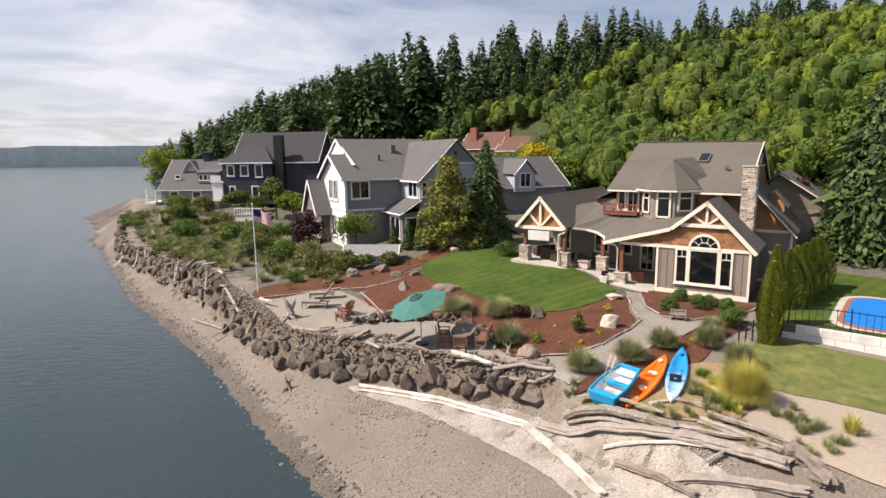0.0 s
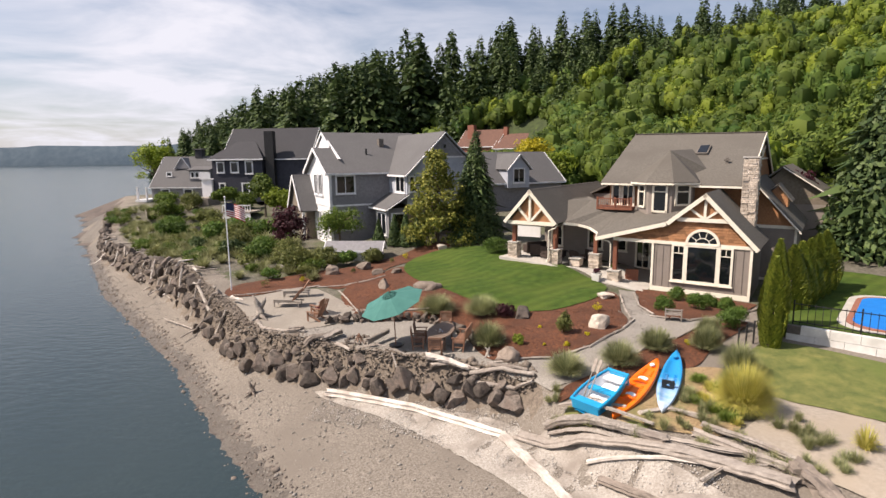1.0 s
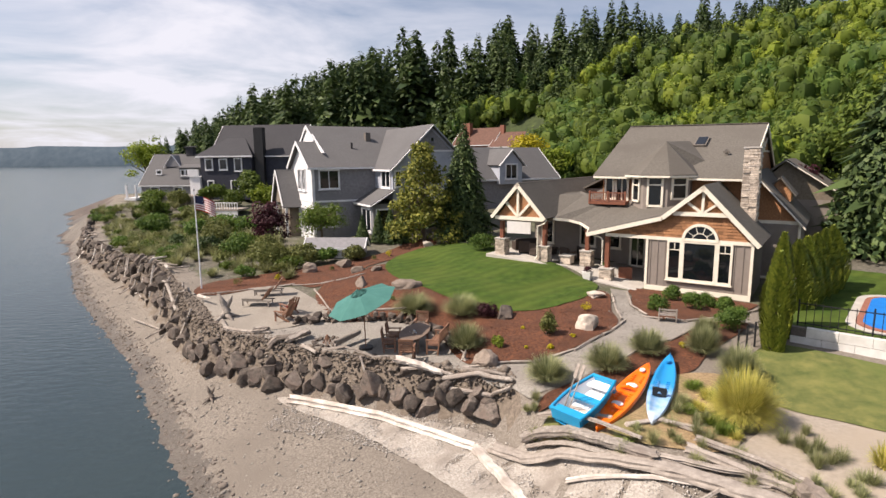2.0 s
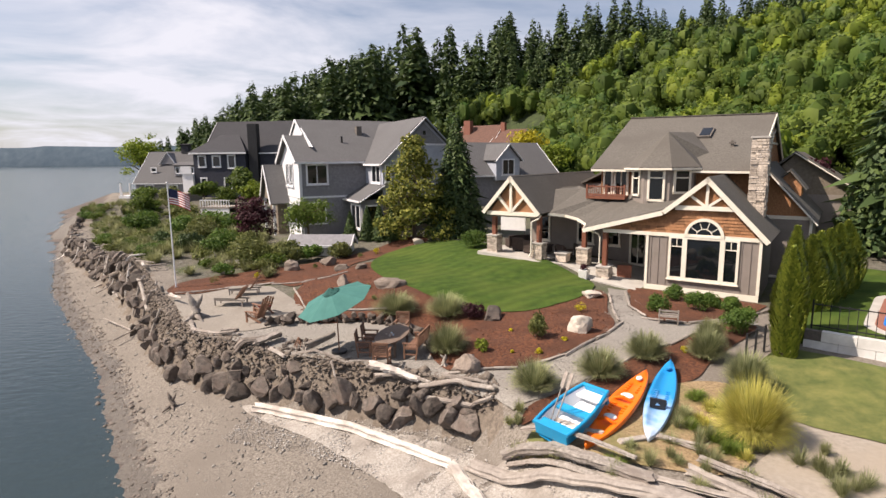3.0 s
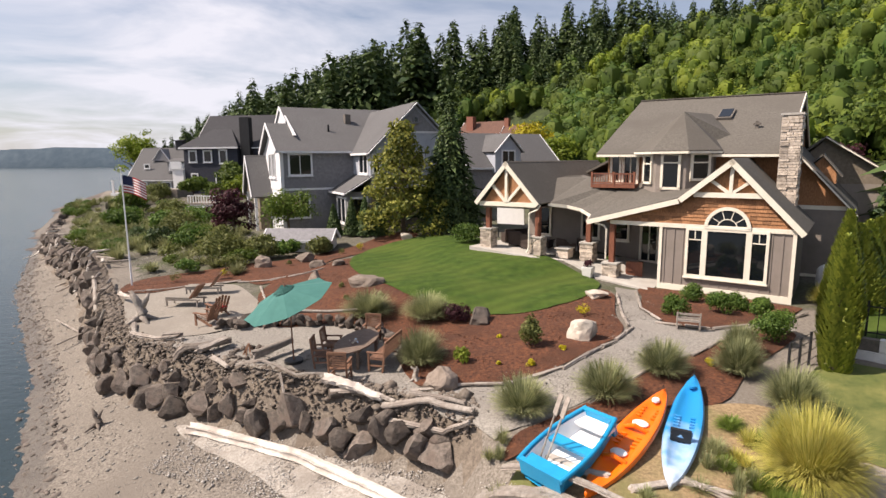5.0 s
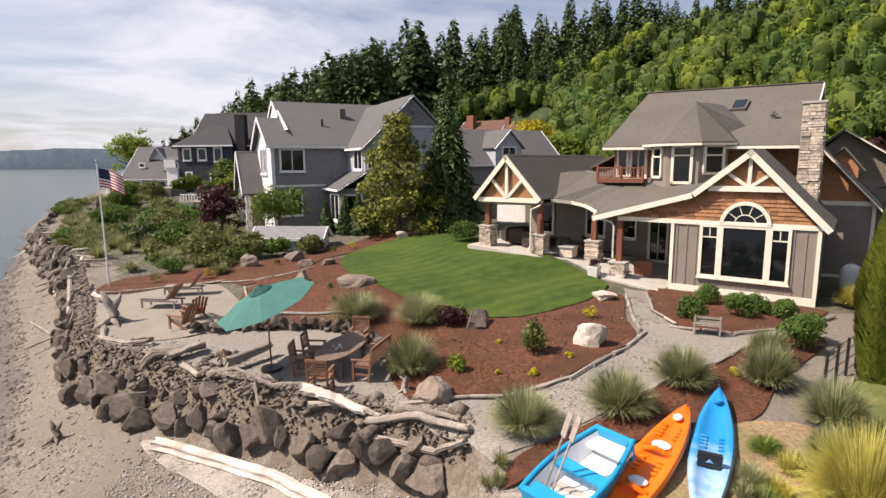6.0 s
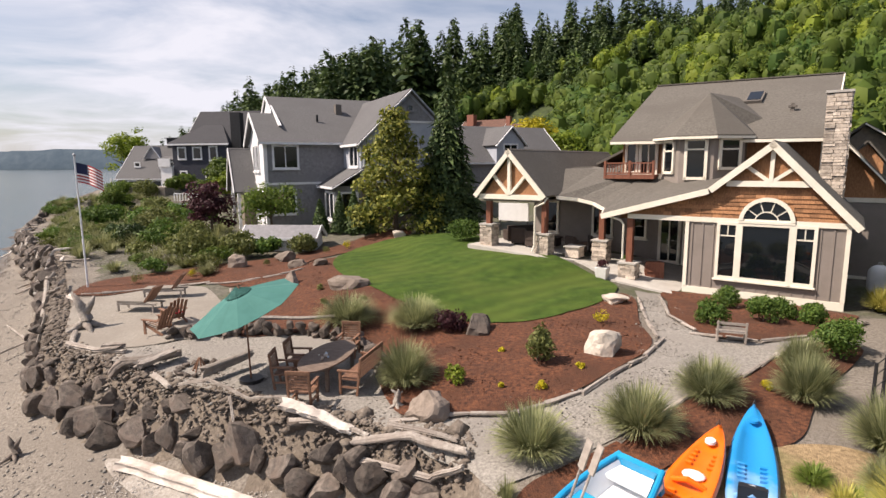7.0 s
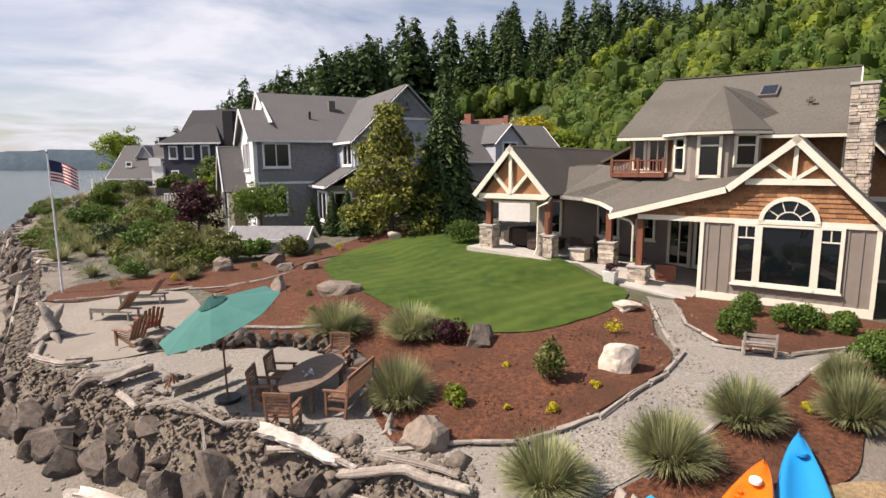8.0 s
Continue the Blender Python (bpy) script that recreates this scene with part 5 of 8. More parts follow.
def lumpy(rng, n, R, lumps=9, hollow=0.75, low=0.35):
    """Points near the surface of a crown of several overlapping lobes; R: radii. With outward directions."""
    c = rng.normal(size=(lumps, 3))
    c /= np.linalg.norm(c, axis=1, keepdims=True)
    c[:, 2] = np.abs(c[:, 2]) * (0.75 + low) - low
    c *= rng.uniform(0.35, 0.62, (lumps, 1))
    r = rng.uniform(0.32, 0.55, lumps)
    k = rng.integers(0, lumps, n)
    d = rng.normal(size=(n, 3))
    d /= np.linalg.norm(d, axis=1, keepdims=True)
    p = c[k] + d * (r[k] * rng.uniform(hollow, 1.05, n))[:, None]
    return p * np.array(R), d


def ball_quads():
    """A small ball of 24 quads."""
    V, F = [], []
    for ax in range(3):
        for sg in (-1, 1):
            o = len(V)
            for i in range(3):
                for j in range(3):
                    p = np.zeros(3)
                    p[ax], p[(ax + 1) % 3], p[(ax + 2) % 3] = sg, i - 1, j - 1
                    V.append(p / np.linalg.norm(p))
            for i in range(2):
                for j in range(2):
                    F.append([o + i * 3 + j, o + i * 3 + j + 1, o + i * 3 + j + 4, o + i * 3 + j + 3])
    return np.array(V), np.array(F)


def crown_tpl(seed, n, R, size, lumps=10):
    """A broadleaf crown: dense lobes under a loose coat of leaves."""
    rng = np.random.default_rng(seed)
    c = rng.normal(size=(lumps, 3))
    c /= np.linalg.norm(c, axis=1, keepdims=True)
    c[:, 2] = c[:, 2] * 0.75 + 0.1
    c *= rng.uniform(0.3, 0.7, (lumps, 1))
    r = rng.uniform(0.22, 0.42, lumps)
    B, BF = ball_quads()
    k = rng.integers(0, lumps, n)
    d = rng.normal(size=(n, 3))
    d /= np.linalg.norm(d, axis=1, keepdims=True)
    P = (c[k] + d * (r[k] * rng.uniform(0.85, 1.15, n))[:, None]) * np.array(R)
    V, F = leaves(P, size, rng, out=d)
    VV, FF = [V], [F]
    o = len(V)
    for i in range(lumps):
        VV.append((c[i] + B * r[i] * 0.86 * rng.uniform(0.88, 1.1, (len(B), 1))) * np.array(R))
        FF.append(BF + o)
        o += len(B)
    return np.concatenate(VV), np.concatenate(FF)


def conifer_tpl(seed, H, R, n, size, lv=22, kb=10):
    """A fir: whorls of drooping kite-shaped boughs, with loose sprays between."""
    rng = np.random.default_rng(seed)
    Q = []
    for i in range(lv):
        f = 0.06 + 0.94 * i / lv
        wide = rng.uniform(0.65, 1.2)
        for k in range(kb):
            a = rng.uniform(0, 6.283)
            L = wide * R * (1 - f) ** 0.8 * rng.uniform(0.55, 1.2) + 0.014 * H
            o = np.array([math.cos(a), math.sin(a), 0])
            sd = np.array([-math.sin(a), math.cos(a), rng.normal(0, 0.35)])
            z = H * (f + rng.normal(0, 0.012))
            dr = rng.uniform(0.15, 0.5)
            b = np.array([0, 0, z]) + o * L * 0.1
            m_ = b + o * L * 0.5 + [0, 0, -dr * L * 0.3]
            t = b + o * L + [0, 0, -dr * L]
            w = L * rng.uniform(0.14, 0.24) * 10 / kb
            Q.append([b, m_ + sd * w, t, m_ - sd * w])
    V1 = np.array(Q).reshape(-1, 3)
    z = H * (0.08 + 0.9 * (1 - np.sqrt(rng.uniform(0, 1, n))))
    a = rng.uniform(0, 6.283, n)
    r = R * (1 - z / H) ** 0.85 * np.sqrt(rng.uniform(0.1, 1.0, n))
    P = np.stack([r * np.cos(a), r * np.sin(a), z - r * 0.3], 1)
    out = np.stack([np.cos(a), np.sin(a), 0.4 + 0 * a], 1)
    V2, _ = leaves(P, size, rng, out=out)
    V = np.concatenate([V1, V2])
    return V, np.arange(len(V)).reshape(-1, 4)


def trunk_bm(H, r, seed=0, limbs=5, spread=1.5):
    rnd = random.Random(seed)
    bm = bmesh.new()
    pts = [(rnd.uniform(-.1, .1) * i * 0.3, rnd.uniform(-.1, .1) * i * 0.3, -0.4 + i * (H + 0.4) / 5) for i in range(6)]
    tube(bm, pts, [r * (1 - 0.15 * i) for i in range(6)], 8)
    for i in range(limbs):
        a = i * 2.4 + rnd.random()
        z = H * rnd.uniform(0.45, 0.85)
        tube(bm, [(0, 0, z), (math.cos(a) * spread * 0.5, math.sin(a) * spread * 0.5, z + spread * 0.45), (math.cos(a) * spread, math.sin(a) * spread, z + spread * 0.7)], [r * 0.45, r * 0.3, r * 0.12], 6)
    return bm


def scatter(name, spots, templates, material, label, category, rng):
    """Far woods: many trees joined in one mesh."""
    VV, FF, o = [], [], 0
    for i, (x, y, z, s, sz) in enumerate(spots):
        V, F = templates[int(rng.integers(len(templates)))]
        a = rng.uniform(0, 6.28)
        R = np.array([[math.cos(a), -math.sin(a), 0], [math.sin(a), math.cos(a), 0], [0, 0, 1]])
        W = (V * [s, s, sz]) @ R.T + [x, y, z]
        VV.append(W); FF.append(F + o); o += len(V)
    ob = tris_mesh(name, np.concatenate(VV), np.concatenate(FF), material)
    return tagged(ob, label, category, kind="stuff")


rng = np.random.default_rng(5)
con = [conifer_tpl(i, 1.0, 0.27, 430, 0.03) for i in range(8)]
dec = [crown_tpl(20 + i, 540, (1, 1, 1.0), 0.065, 12) for i in range(8)]
# conifers along the ridge
SKY = [(-152, 383, 30), (-106, 322, 37.5), (-48, 247, 44), (-21, 207, 46), (5, 184, 48.5), (41, 172, 49), (80, 161, 49.5), (121, 144, 53), (172, 126, 58)]
cs = []
for (ax, ay, at), (bx, by, bt) in zip(SKY, SKY[1:]):
    L = math.hypot(bx - ax, by - ay)
    for k in range(int(L / 1.05)):
        t = rng.random()
        off = rng.uniform(-44, 10)
        x, y = ax + (bx - ax) * t + off * 0.83, ay + (by - ay) * t + off * 0.55
        top = at + (bt - at) * t + rng.normal(0, 2.9) - max(0, -off - 4) * 0.4
        g = hz(x, y)
        h = min(max(8, top - g), 33)
        cs.append((x, y, g - 0.5, h * rng.uniform(0.8, 1.2), h))
# broadleaf slope below
ds1, ds2, ds3 = [], [], []
for k in range(4200):
    az, y = rng.uniform(-0.4, 0.98), rng.uniform(62, 300)
    x = az * y
    q = x * 0.83 + y * 0.55
    lim = np.interp(x, [p[0] for p in SKY], [p[0] * 0.83 + p[1] * 0.55 for p in SKY]) - 6
    if q < 53 or q > lim or (8 < x < 22 and y < 100 and q < 62) or (x < 0 and rng.random() < 0.3) or (x > 20 and q < 62) or rng.random() < 0.12:
        continue
    g = hz(x, y)
    s = rng.uniform(2.4, 5.6) * (0.8 if y < 100 else 1.0)
    roof_line = 141 - 0.64 * x
    if -2 < x < 26 and roof_line - 3 < y < roof_line + 11:
        continue
    if -0.01 < az < 0.19 and y < roof_line:
        s = min(s, (10.5 - g) / 1.9)
        if s < 0.7:
            continue
    sz = s * rng.uniform(0.95, 1.45)
    top = g + s * 0.6 + sz
    # the firs take over above this line
    if (top - 9) / y > np.interp(az, [-0.3, -0.09, 0.12, 0.28, 0.45, 0.65, 0.98], [0.08, 0.09, 0.13, 0.165, 0.205, 0.24, 0.30]) + rng.normal(0, 0.012):
        h = min(g + rng.uniform(8, 15), 9 + rng.uniform(0.19, 0.225) * y) - g
        if h > 4 and rng.random() < 0.6:
            cs.append((x, y, g - 0.5, h * rng.uniform(0.8, 1.1), h))
        elif az > 0.2 and (g + 4 - 9) / y < 0.225:
            ds2.append((x, y, g + 1.2, 2.6, 2.6))
        continue
    (ds3 if rng.random() < 0.2 else ds1 if rng.random() < 0.42 + 0.4 * math.sin(x * 0.06 + y * 0.03) else ds2).append((x, y, g + s * 0.6, s, sz))
scatter("conifer_wood", cs, con, "leaf_dark", "dark green fir forest along the ridge", "forest", rng)
scatter("bright_wood", ds1, dec, "leaf_bright", "light green spring broadleaf trees on the slope", "forest", rng)
scatter("leafy_wood", ds2, dec, "leaf_mid", "green broadleaf trees on the slope", "forest", rng)
scatter("dark_wood", ds3, dec, "leaf_shrub", "darker green broadleaf trees on the slope", "forest", rng)
# far shore, with the distance haze put into its colour
bm = bmesh.new()
pts = []
for i in range(61):
    x = -3600 + i * 60
    pts.append((x, 2300 + 0.02 * x, 54 + 24 * noise.noise(Vector((i * 0.17, 0, 0))) + 9 * noise.noise(Vector((i * 1.3, 3, 0))) + (x + 3600) / 110 - max(0, (x + 900) / 40)))
a = [bm.verts.new((x, y, WATER_Z - 1)) for x, y, z in pts]
b = [bm.verts.new((x, y + 60, z)) for x, y, z in pts]
c = [bm.verts.new((x, y + 900, z + 14)) for x, y, z in pts]
for i in range(60):
    bm.faces.new((a[i], a[i + 1], b[i + 1], b[i])); bm.faces.new((b[i], b[i + 1], c[i + 1], c[i]))
tagged(part("far_shore", bm, "farhill", None, "", True), "low wooded shore across the water, blue haze in its colour", "far shore", kind="structure")


# ---- sea wall and beach ----
def on(x, y, rz=0, dz=0.0, rx=0, ry=0):
    return pose(x, y, hz(x, y) + dz, rx, ry, rz)


def along(line, step):
    """Points and headings at even steps on a polyline."""
    out, carry = [], 0.0
    for (ax, ay), (bx, by) in zip(line, line[1:]):
        L = math.hypot(bx - ax, by - ay)
        t = carry
        while t < L:
            out.append((ax + (bx - ax) * t / L, ay + (by - ay) * t / L, math.atan2(by - ay, bx - ax)))
            t += step
        carry = t - L
    return out


rnd = random.Random(11)
rock_me = []
for i in range(12):
    bm = rock_bm(i + 1, 1.3, 1.3, 1.3, 13, 3, 0.1)
    me = bpy.data.meshes.new("boulder")
    bm.to_mesh(me); bm.free()
    me.materials.append(M["rock"])
    rock_me.append(me)


def boulder(x, y, s, dz, label="dark angular basalt boulder in the sea wall", group="sea wall boulders", name="boulder"):
    ob = new(name, rnd.choice(rock_me))
    ob.matrix_world = Matrix.LocRotScale((x, y, hz(x, y) + dz), Euler((rnd.uniform(-.5, .5), rnd.uniform(-.5, .5), rnd.uniform(0, 6.28))), (s * rnd.uniform(0.85, 1.3), s * rnd.uniform(0.85, 1.2), s * rnd.uniform(0.75, 1.05)))
    return tagged(ob, label, "boulder", group)


NEAR = [(-13.4, 36.2), (-10.3, 32.2), (-8.4, 30.4), (-4.6, 28.1), (-2, 26.8), (2, 25.1), (4.6, 23.7)]
for row, (off, step, dz, s0) in enumerate(((0.58, 0.64, 0.22, 0.45), (0.26, 0.64, 0.0, 0.30))):
    for x, y, a in along(NEAR, step):
        nx_, ny_ = math.sin(a), -math.cos(a)
        if rnd.random() < (0.0, 0.35)[row]:
            continue
        o = off + rnd.uniform(-.14, .14)
        boulder(x + nx_ * o + rnd.uniform(-.12, .12), y + ny_ * o + rnd.uniform(-.12, .12), s0 * rnd.uniform(0.72, 1.25), dz)
for off, step in ((0.6, 1.0), (0.1, 1.5)):
    for x, y, a in along([(-52, 90), (-40.5, 69), (-30.5, 57.5), (-21, 47), (-13.6, 36.6)], step):
        nx_, ny_ = math.sin(a), -math.cos(a)
        o = off + rnd.uniform(-.25, .25)
        boulder(x + nx_ * o, y + ny_ * o, rnd.uniform(0.3, 0.52), 0.1)


def stones(name, n, where, size, material, label, category, seed, lift=0.0):
    """Loose small stones joined: squashed octahedra at spots from where(rng)."""
    rg = np.random.default_rng(seed)
    P = np.array([where(rg) for _ in range(n)])
    z = height(P[:, 0], P[:, 1]) + lift
    s = size * rg.lognormal(0, 0.45, n)
    base = np.array([[1, 0, 0], [0, 1, 0], [-1, 0, 0], [0, -1, 0], [0, 0, 0.6], [0, 0, -0.6]], float)
    V = base[None] * (rg.uniform(0.6, 1.3, (n, 6, 1))) * s[:, None, None]
    a = rg.uniform(0, 6.28, n)
    c, d = np.cos(a)[:, None], np.sin(a)[:, None]
    V = np.stack([V[..., 0] * c - V[..., 1] * d, V[..., 0] * d + V[..., 1] * c, V[..., 2]], -1)
    V += np.stack([P[:, 0], P[:, 1], z], -1)[:, None]
    T = np.array([(0, 1, 4), (1, 2, 4), (2, 3, 4), (3, 0, 4), (1, 0, 5), (2, 1, 5), (3, 2, 5), (0, 3, 5)])
    F = (np.arange(n)[:, None, None] * 6 + T[None]).reshape(-1, 3)
    return tagged(tris_mesh(name, V.reshape(-1, 3), F, material), label, category, kind="stuff")


def near_line(line, lo, hi, keep=lambda x, y: True):
    pts = along(line, 0.25)
    def where(rg):
        while True:
            x, y, a = pts[int(rg.integers(len(pts)))]
            j = rg.uniform(-0.2, 0.2)
            x, y = x + math.cos(a) * j, y + math.sin(a) * j
            o = rg.uniform(min(lo, hi), max(lo, hi))
            x, y = x + math.sin(a) * o, y - math.cos(a) * o
            if keep(x, y):
                return x, y
    return where


stones("rubble", 6000, near_line(WALL[10:18], -0.5, 0.7), 0.065, "rubble", "small broken rock between the boulders", "rubble", 2, 0.02)
stones("rubble_far", 2200, near_line(WALL[7:11], -0.6, 0.9), 0.12, "rubble", "broken rock along the far sea wall", "rubble", 3, 0.02)
BEACH = SHORE[7:18]
stones("pebbles", 16000, near_line(BEACH, -0.3, -7.5), 0.04, "gravel", "scattered grey beach pebbles", "pebbles", 4)
stones("wet_pebbles", 5000, near_line(BEACH, 0.6, -1.2), 0.06, "driftdark", "dark wet stones along the waterline", "pebbles", 5)
stones("shells", 15000, near_line([(-4.5, 26.0), (-1, 24.6), (3, 22.2), (6.0, 19.0), (8.4, 16.2)], -1.3, 1.3), 0.018, "shell", "broken white shells", "shells", 6, 0.03)
stones("path_gravel", 5000, near_line([(-6, 29.6), (-2, 28.6), (2.2, 26.4), (4.4, 24.4), (7.4, 25.2), (10.4, 27.6), (11.4, 31), (12, 34)], -0.9, 0.9), 0.018, "gravel", "loose grey gravel stones", "gravel", 7, 0.03)
def in_bed(rg):
    """A spot inside the large mulch bed."""
    while True:
        x, y = rg.uniform(-5, 11), rg.uniform(25, 41)
        inside = False
        for (ax, ay), (bx, by) in zip(BED, BED[1:] + BED[:1]):
            if (ay > y) != (by > y) and x < (bx - ax) * (y - ay) / (by - ay) + ax:
                inside = not inside
        if inside and not (y > 33.5 and x > 1.5):
            return x, y


stones("mulch_chips", 3500, in_bed, 0.018, "mulch", "loose bark chips", "bark chips", 8, 0.055)


def drift(pts, r0, r1, material="drift", label="bleached driftwood log on the beach", name="driftwood_log", group="driftwood logs", seed=0, wob=0.16, sub=5, flat=0.85):
    """A weathered log: a lobed tapered tube along points, resting at given heights over the ground."""
    rd = random.Random(seed + int(pts[0][0] * 77))
    P = []
    for (ax, ay, az), (bx, by, bz) in zip(pts, pts[1:]):
        for k in range(sub):
            t = k / sub
            x, y = ax + (bx - ax) * t, ay + (by - ay) * t
            P.append((x + rd.uniform(-.3, .3) * r0 * 0.5, y + rd.uniform(-.3, .3) * r0 * 0.5, hz(x, y) + az + (bz - az) * t))
    P.append((pts[-1][0], pts[-1][1], hz(*pts[-1][:2]) + pts[-1][2]))
    n = len(P)
    c = Vector(P[0])
    bm = bmesh.new()
    K = 16
    groove = [rd.uniform(0.66, 1.12) for _ in range(K)]
    jag = [[rd.uniform(-1.6, 0.5) for _ in range(K)] for _ in range(2)]
    rings = []
    for i, p in enumerate(P):
        ax = (Vector(P[min(i + 1, n - 1)]) - Vector(P[max(i - 1, 0)])).normalized()
        sd = ax.cross(Vector((0, 0, 1))).normalized()
        up = sd.cross(ax)
        r = r0 + (r1 - r0) * i / (n - 1)
        ring = []
        for k in range(K):
            g = groove[k] * (1 + wob * 0.5 * rd.uniform(-1, 1))
            q = Vector(p) - c + (sd * math.cos(k * 2 * math.pi / K) + up * math.sin(k * 2 * math.pi / K) * flat) * r * g
            if i in (0, n - 1):
                q += ax * (-1 if i == 0 else 1) * jag[i > 0][k] * r * 0.5
            ring.append(bm.verts.new(q))
        rings.append(ring)
    for a, b in zip(rings, rings[1:]):
        for k in range(K):
            bm.faces.new((a[k], a[(k + 1) % K], b[(k + 1) % K], b[k]))
    for ring in (rings[0], rings[-1]):
        m_ = bm.verts.new(sum((v.co for v in ring), Vector()) / K)
        for k in range(K):
            bm.faces.new((ring[k], ring[(k + 1) % K], m_))
    bmesh.ops.recalc_face_normals(bm, faces=bm.faces)
    return solid(name, bm, material, Matrix.Translation(c), label, "driftwood", group, smooth=False)


drift([(-4.4, 26.6, 0.1), (-0.3, 24.6, 0.1), (3.4, 22.0, 0.1)], 0.24, 0.2, "driftwhite", "long white bleached log half buried in shells", sub=14, wob=0.12, flat=0.7)
drift([(3.3, 22.0, 0.12), (4.4, 19.6, 0.1), (5.3, 17.2, 0.1)], 0.2, 0.17, "driftwhite", "pale bleached log half buried in shells", sub=10, wob=0.12, flat=0.7)
drift([(4.9, 21.6, 0.25), (6.6, 20.0, 0.22), (8.3, 18.5, 0.2)], 0.24, 0.22, label="thick grey split driftwood log", sub=8, flat=0.75)
drift([(5.0, 21.3, 0.12), (6.6, 19.7, 0.12), (8.2, 18.2, 0.12)], 0.15, 0.13, label="split grey driftwood slab", sub=8, flat=0.5)
drift([(5.4, 21.5, 0.45), (7.0, 20.1, 0.42), (8.0, 19.1, 0.4)], 0.11, 0.07, label="split grey driftwood slab", sub=7, flat=0.6)
drift([(3.9, 21.9, 0.1), (6.6, 19.4, 0.12), (9.2, 17.6, 0.14), (11.0, 16.2, 0.2)], 0.3, 0.34, "greywood", "large flat grey driftwood log sunk in the beach", sub=8, flat=0.5)
drift([(5.9, 19.3, 0.1), (7.6, 18.3, 0.1), (9.3, 17.4, 0.12)], 0.09, 0.07, "driftwhite", "thin pale driftwood pole on the beach", flat=0.8)
drift([(6.1, 18.6, 0.14), (7.2, 17.3, 0.14), (8.0, 16.2, 0.12)], 0.17, 0.15, "driftdark", "dark weathered driftwood log", sub=7)
drift([(7.3, 17.1, 0.1), (9.4, 16.2, 0.1), (11.0, 15.4, 0.1)], 0.2, 0.24, "greywood", "grey cracked driftwood log", sub=7, flat=0.6)
drift([(8.3, 18.7, 0.12), (9.7, 17.9, 0.14), (11.0, 17.4, 0.1)], 0.12, 0.09, "greywood", sub=7)
drift([(9.6, 19.2, 0.2), (10.8, 18.0, 0.2), (11.6, 17.0, 0.15)], 0.11, 0.09, sub=6)
drift([(9.2, 18.9, 0.1), (10.6, 17.4, 0.12), (11.5, 16.6, 0.12)], 0.16, 0.13, "greywood", sub=7)
drift([(11.2, 17.0, 0.2), (11.5, 16.2, 0.22), (11.6, 15.3, 0.2)], 0.36, 0.3, "driftdark", "dark broken driftwood root on the beach", wob=0.5)
drift([(6.3, 21.6, 0.08), (7.0, 20.9, 0.1), (7.6, 20.6, 0.1)], 0.13, 0.08, "driftwhite", "pale split driftwood beside the boats"); drift([(7.9, 20.2, 0.08), (9.0, 20.4, 0.1), (10.0, 20.0, 0.1)], 0.11, 0.07)
drift([(9.0, 20.6, 0.08), (10.2, 19.4, 0.1)], 0.09, 0.06, "greywood"); drift([(8.6, 17.0, 0.25), (9.6, 17.3, 0.22), (10.6, 17.1, 0.15)], 0.07, 0.04)
drift([(0.2, 25.9, 0.3), (1.2, 25.4, 0.32), (2.2, 24.9, 0.22)], 0.2, 0.13, "driftwhite", "big bleached log on top of the sea wall", wob=0.25, sub=7, flat=0.75)
drift([(0.5, 25.6, 0.2), (1.7, 25.2, 0.25), (2.6, 24.7, 0.2)], 0.1, 0.07, label="grey driftwood pole on the sea wall")
drift([(2.2, 24.8, 0.2), (3.6, 24.3, 0.25), (4.8, 23.6, 0.2)], 0.11, 0.09); drift([(2.4, 24.5, 0.3), (4.0, 23.7, 0.35), (4.7, 23.3, 0.3)], 0.1, 0.07)
drift([(3.0, 24.9, 0.1), (4.6, 24.0, 0.1)], 0.09, 0.06)
drift([(-3.1, 27.4, 0.25), (-2.0, 26.9, 0.5), (-0.7, 26.2, 0.4), (0.3, 26.0, 0.3)], 0.06, 0.03, label="thin bleached driftwood branch", wob=0.3)
drift([(-1.3, 26.5, 0.3), (-0.9, 25.8, 0.3)], 0.05, 0.03, label="thin bleached driftwood branch")
drift([(-4.2, 28.1, 0.2), (-3.4, 27.5, 0.2)], 0.1, 0.08); drift([(-5.9, 28.8, 0.2), (-4.9, 29.0, 0.25), (-4.2, 29.8, 0.2)], 0.17, 0.14, "driftdark", "dark weathered log by the fire circle")
drift([(-5.0, 28.6, 0.2), (-4.3, 29.6, 0.35)], 0.2, 0.18, "greywood", "thick grey log by the fire circle")
drift([(-9.0, 31.3, 0.12), (-7.6, 30.6, 0.12), (-6.2, 30.1, 0.12)], 0.13, 0.09); drift([(-9.6, 32.6, 0.12), (-8.6, 30.9, 0.1)], 0.1, 0.1)
drift([(-7.2, 30.5, 0.2), (-6.3, 30.2, 0.3)], 0.2, 0.1, wob=0.4)
drift([(-14.2, 37.0, 0.3), (-16.5, 40.5, 0.5), (-18.5, 43.0, 0.4)], 0.13, 0.06); drift([(-16.0, 38.2, 0.1), (-19.4, 41.0, 0.3)], 0.07, 0.04)
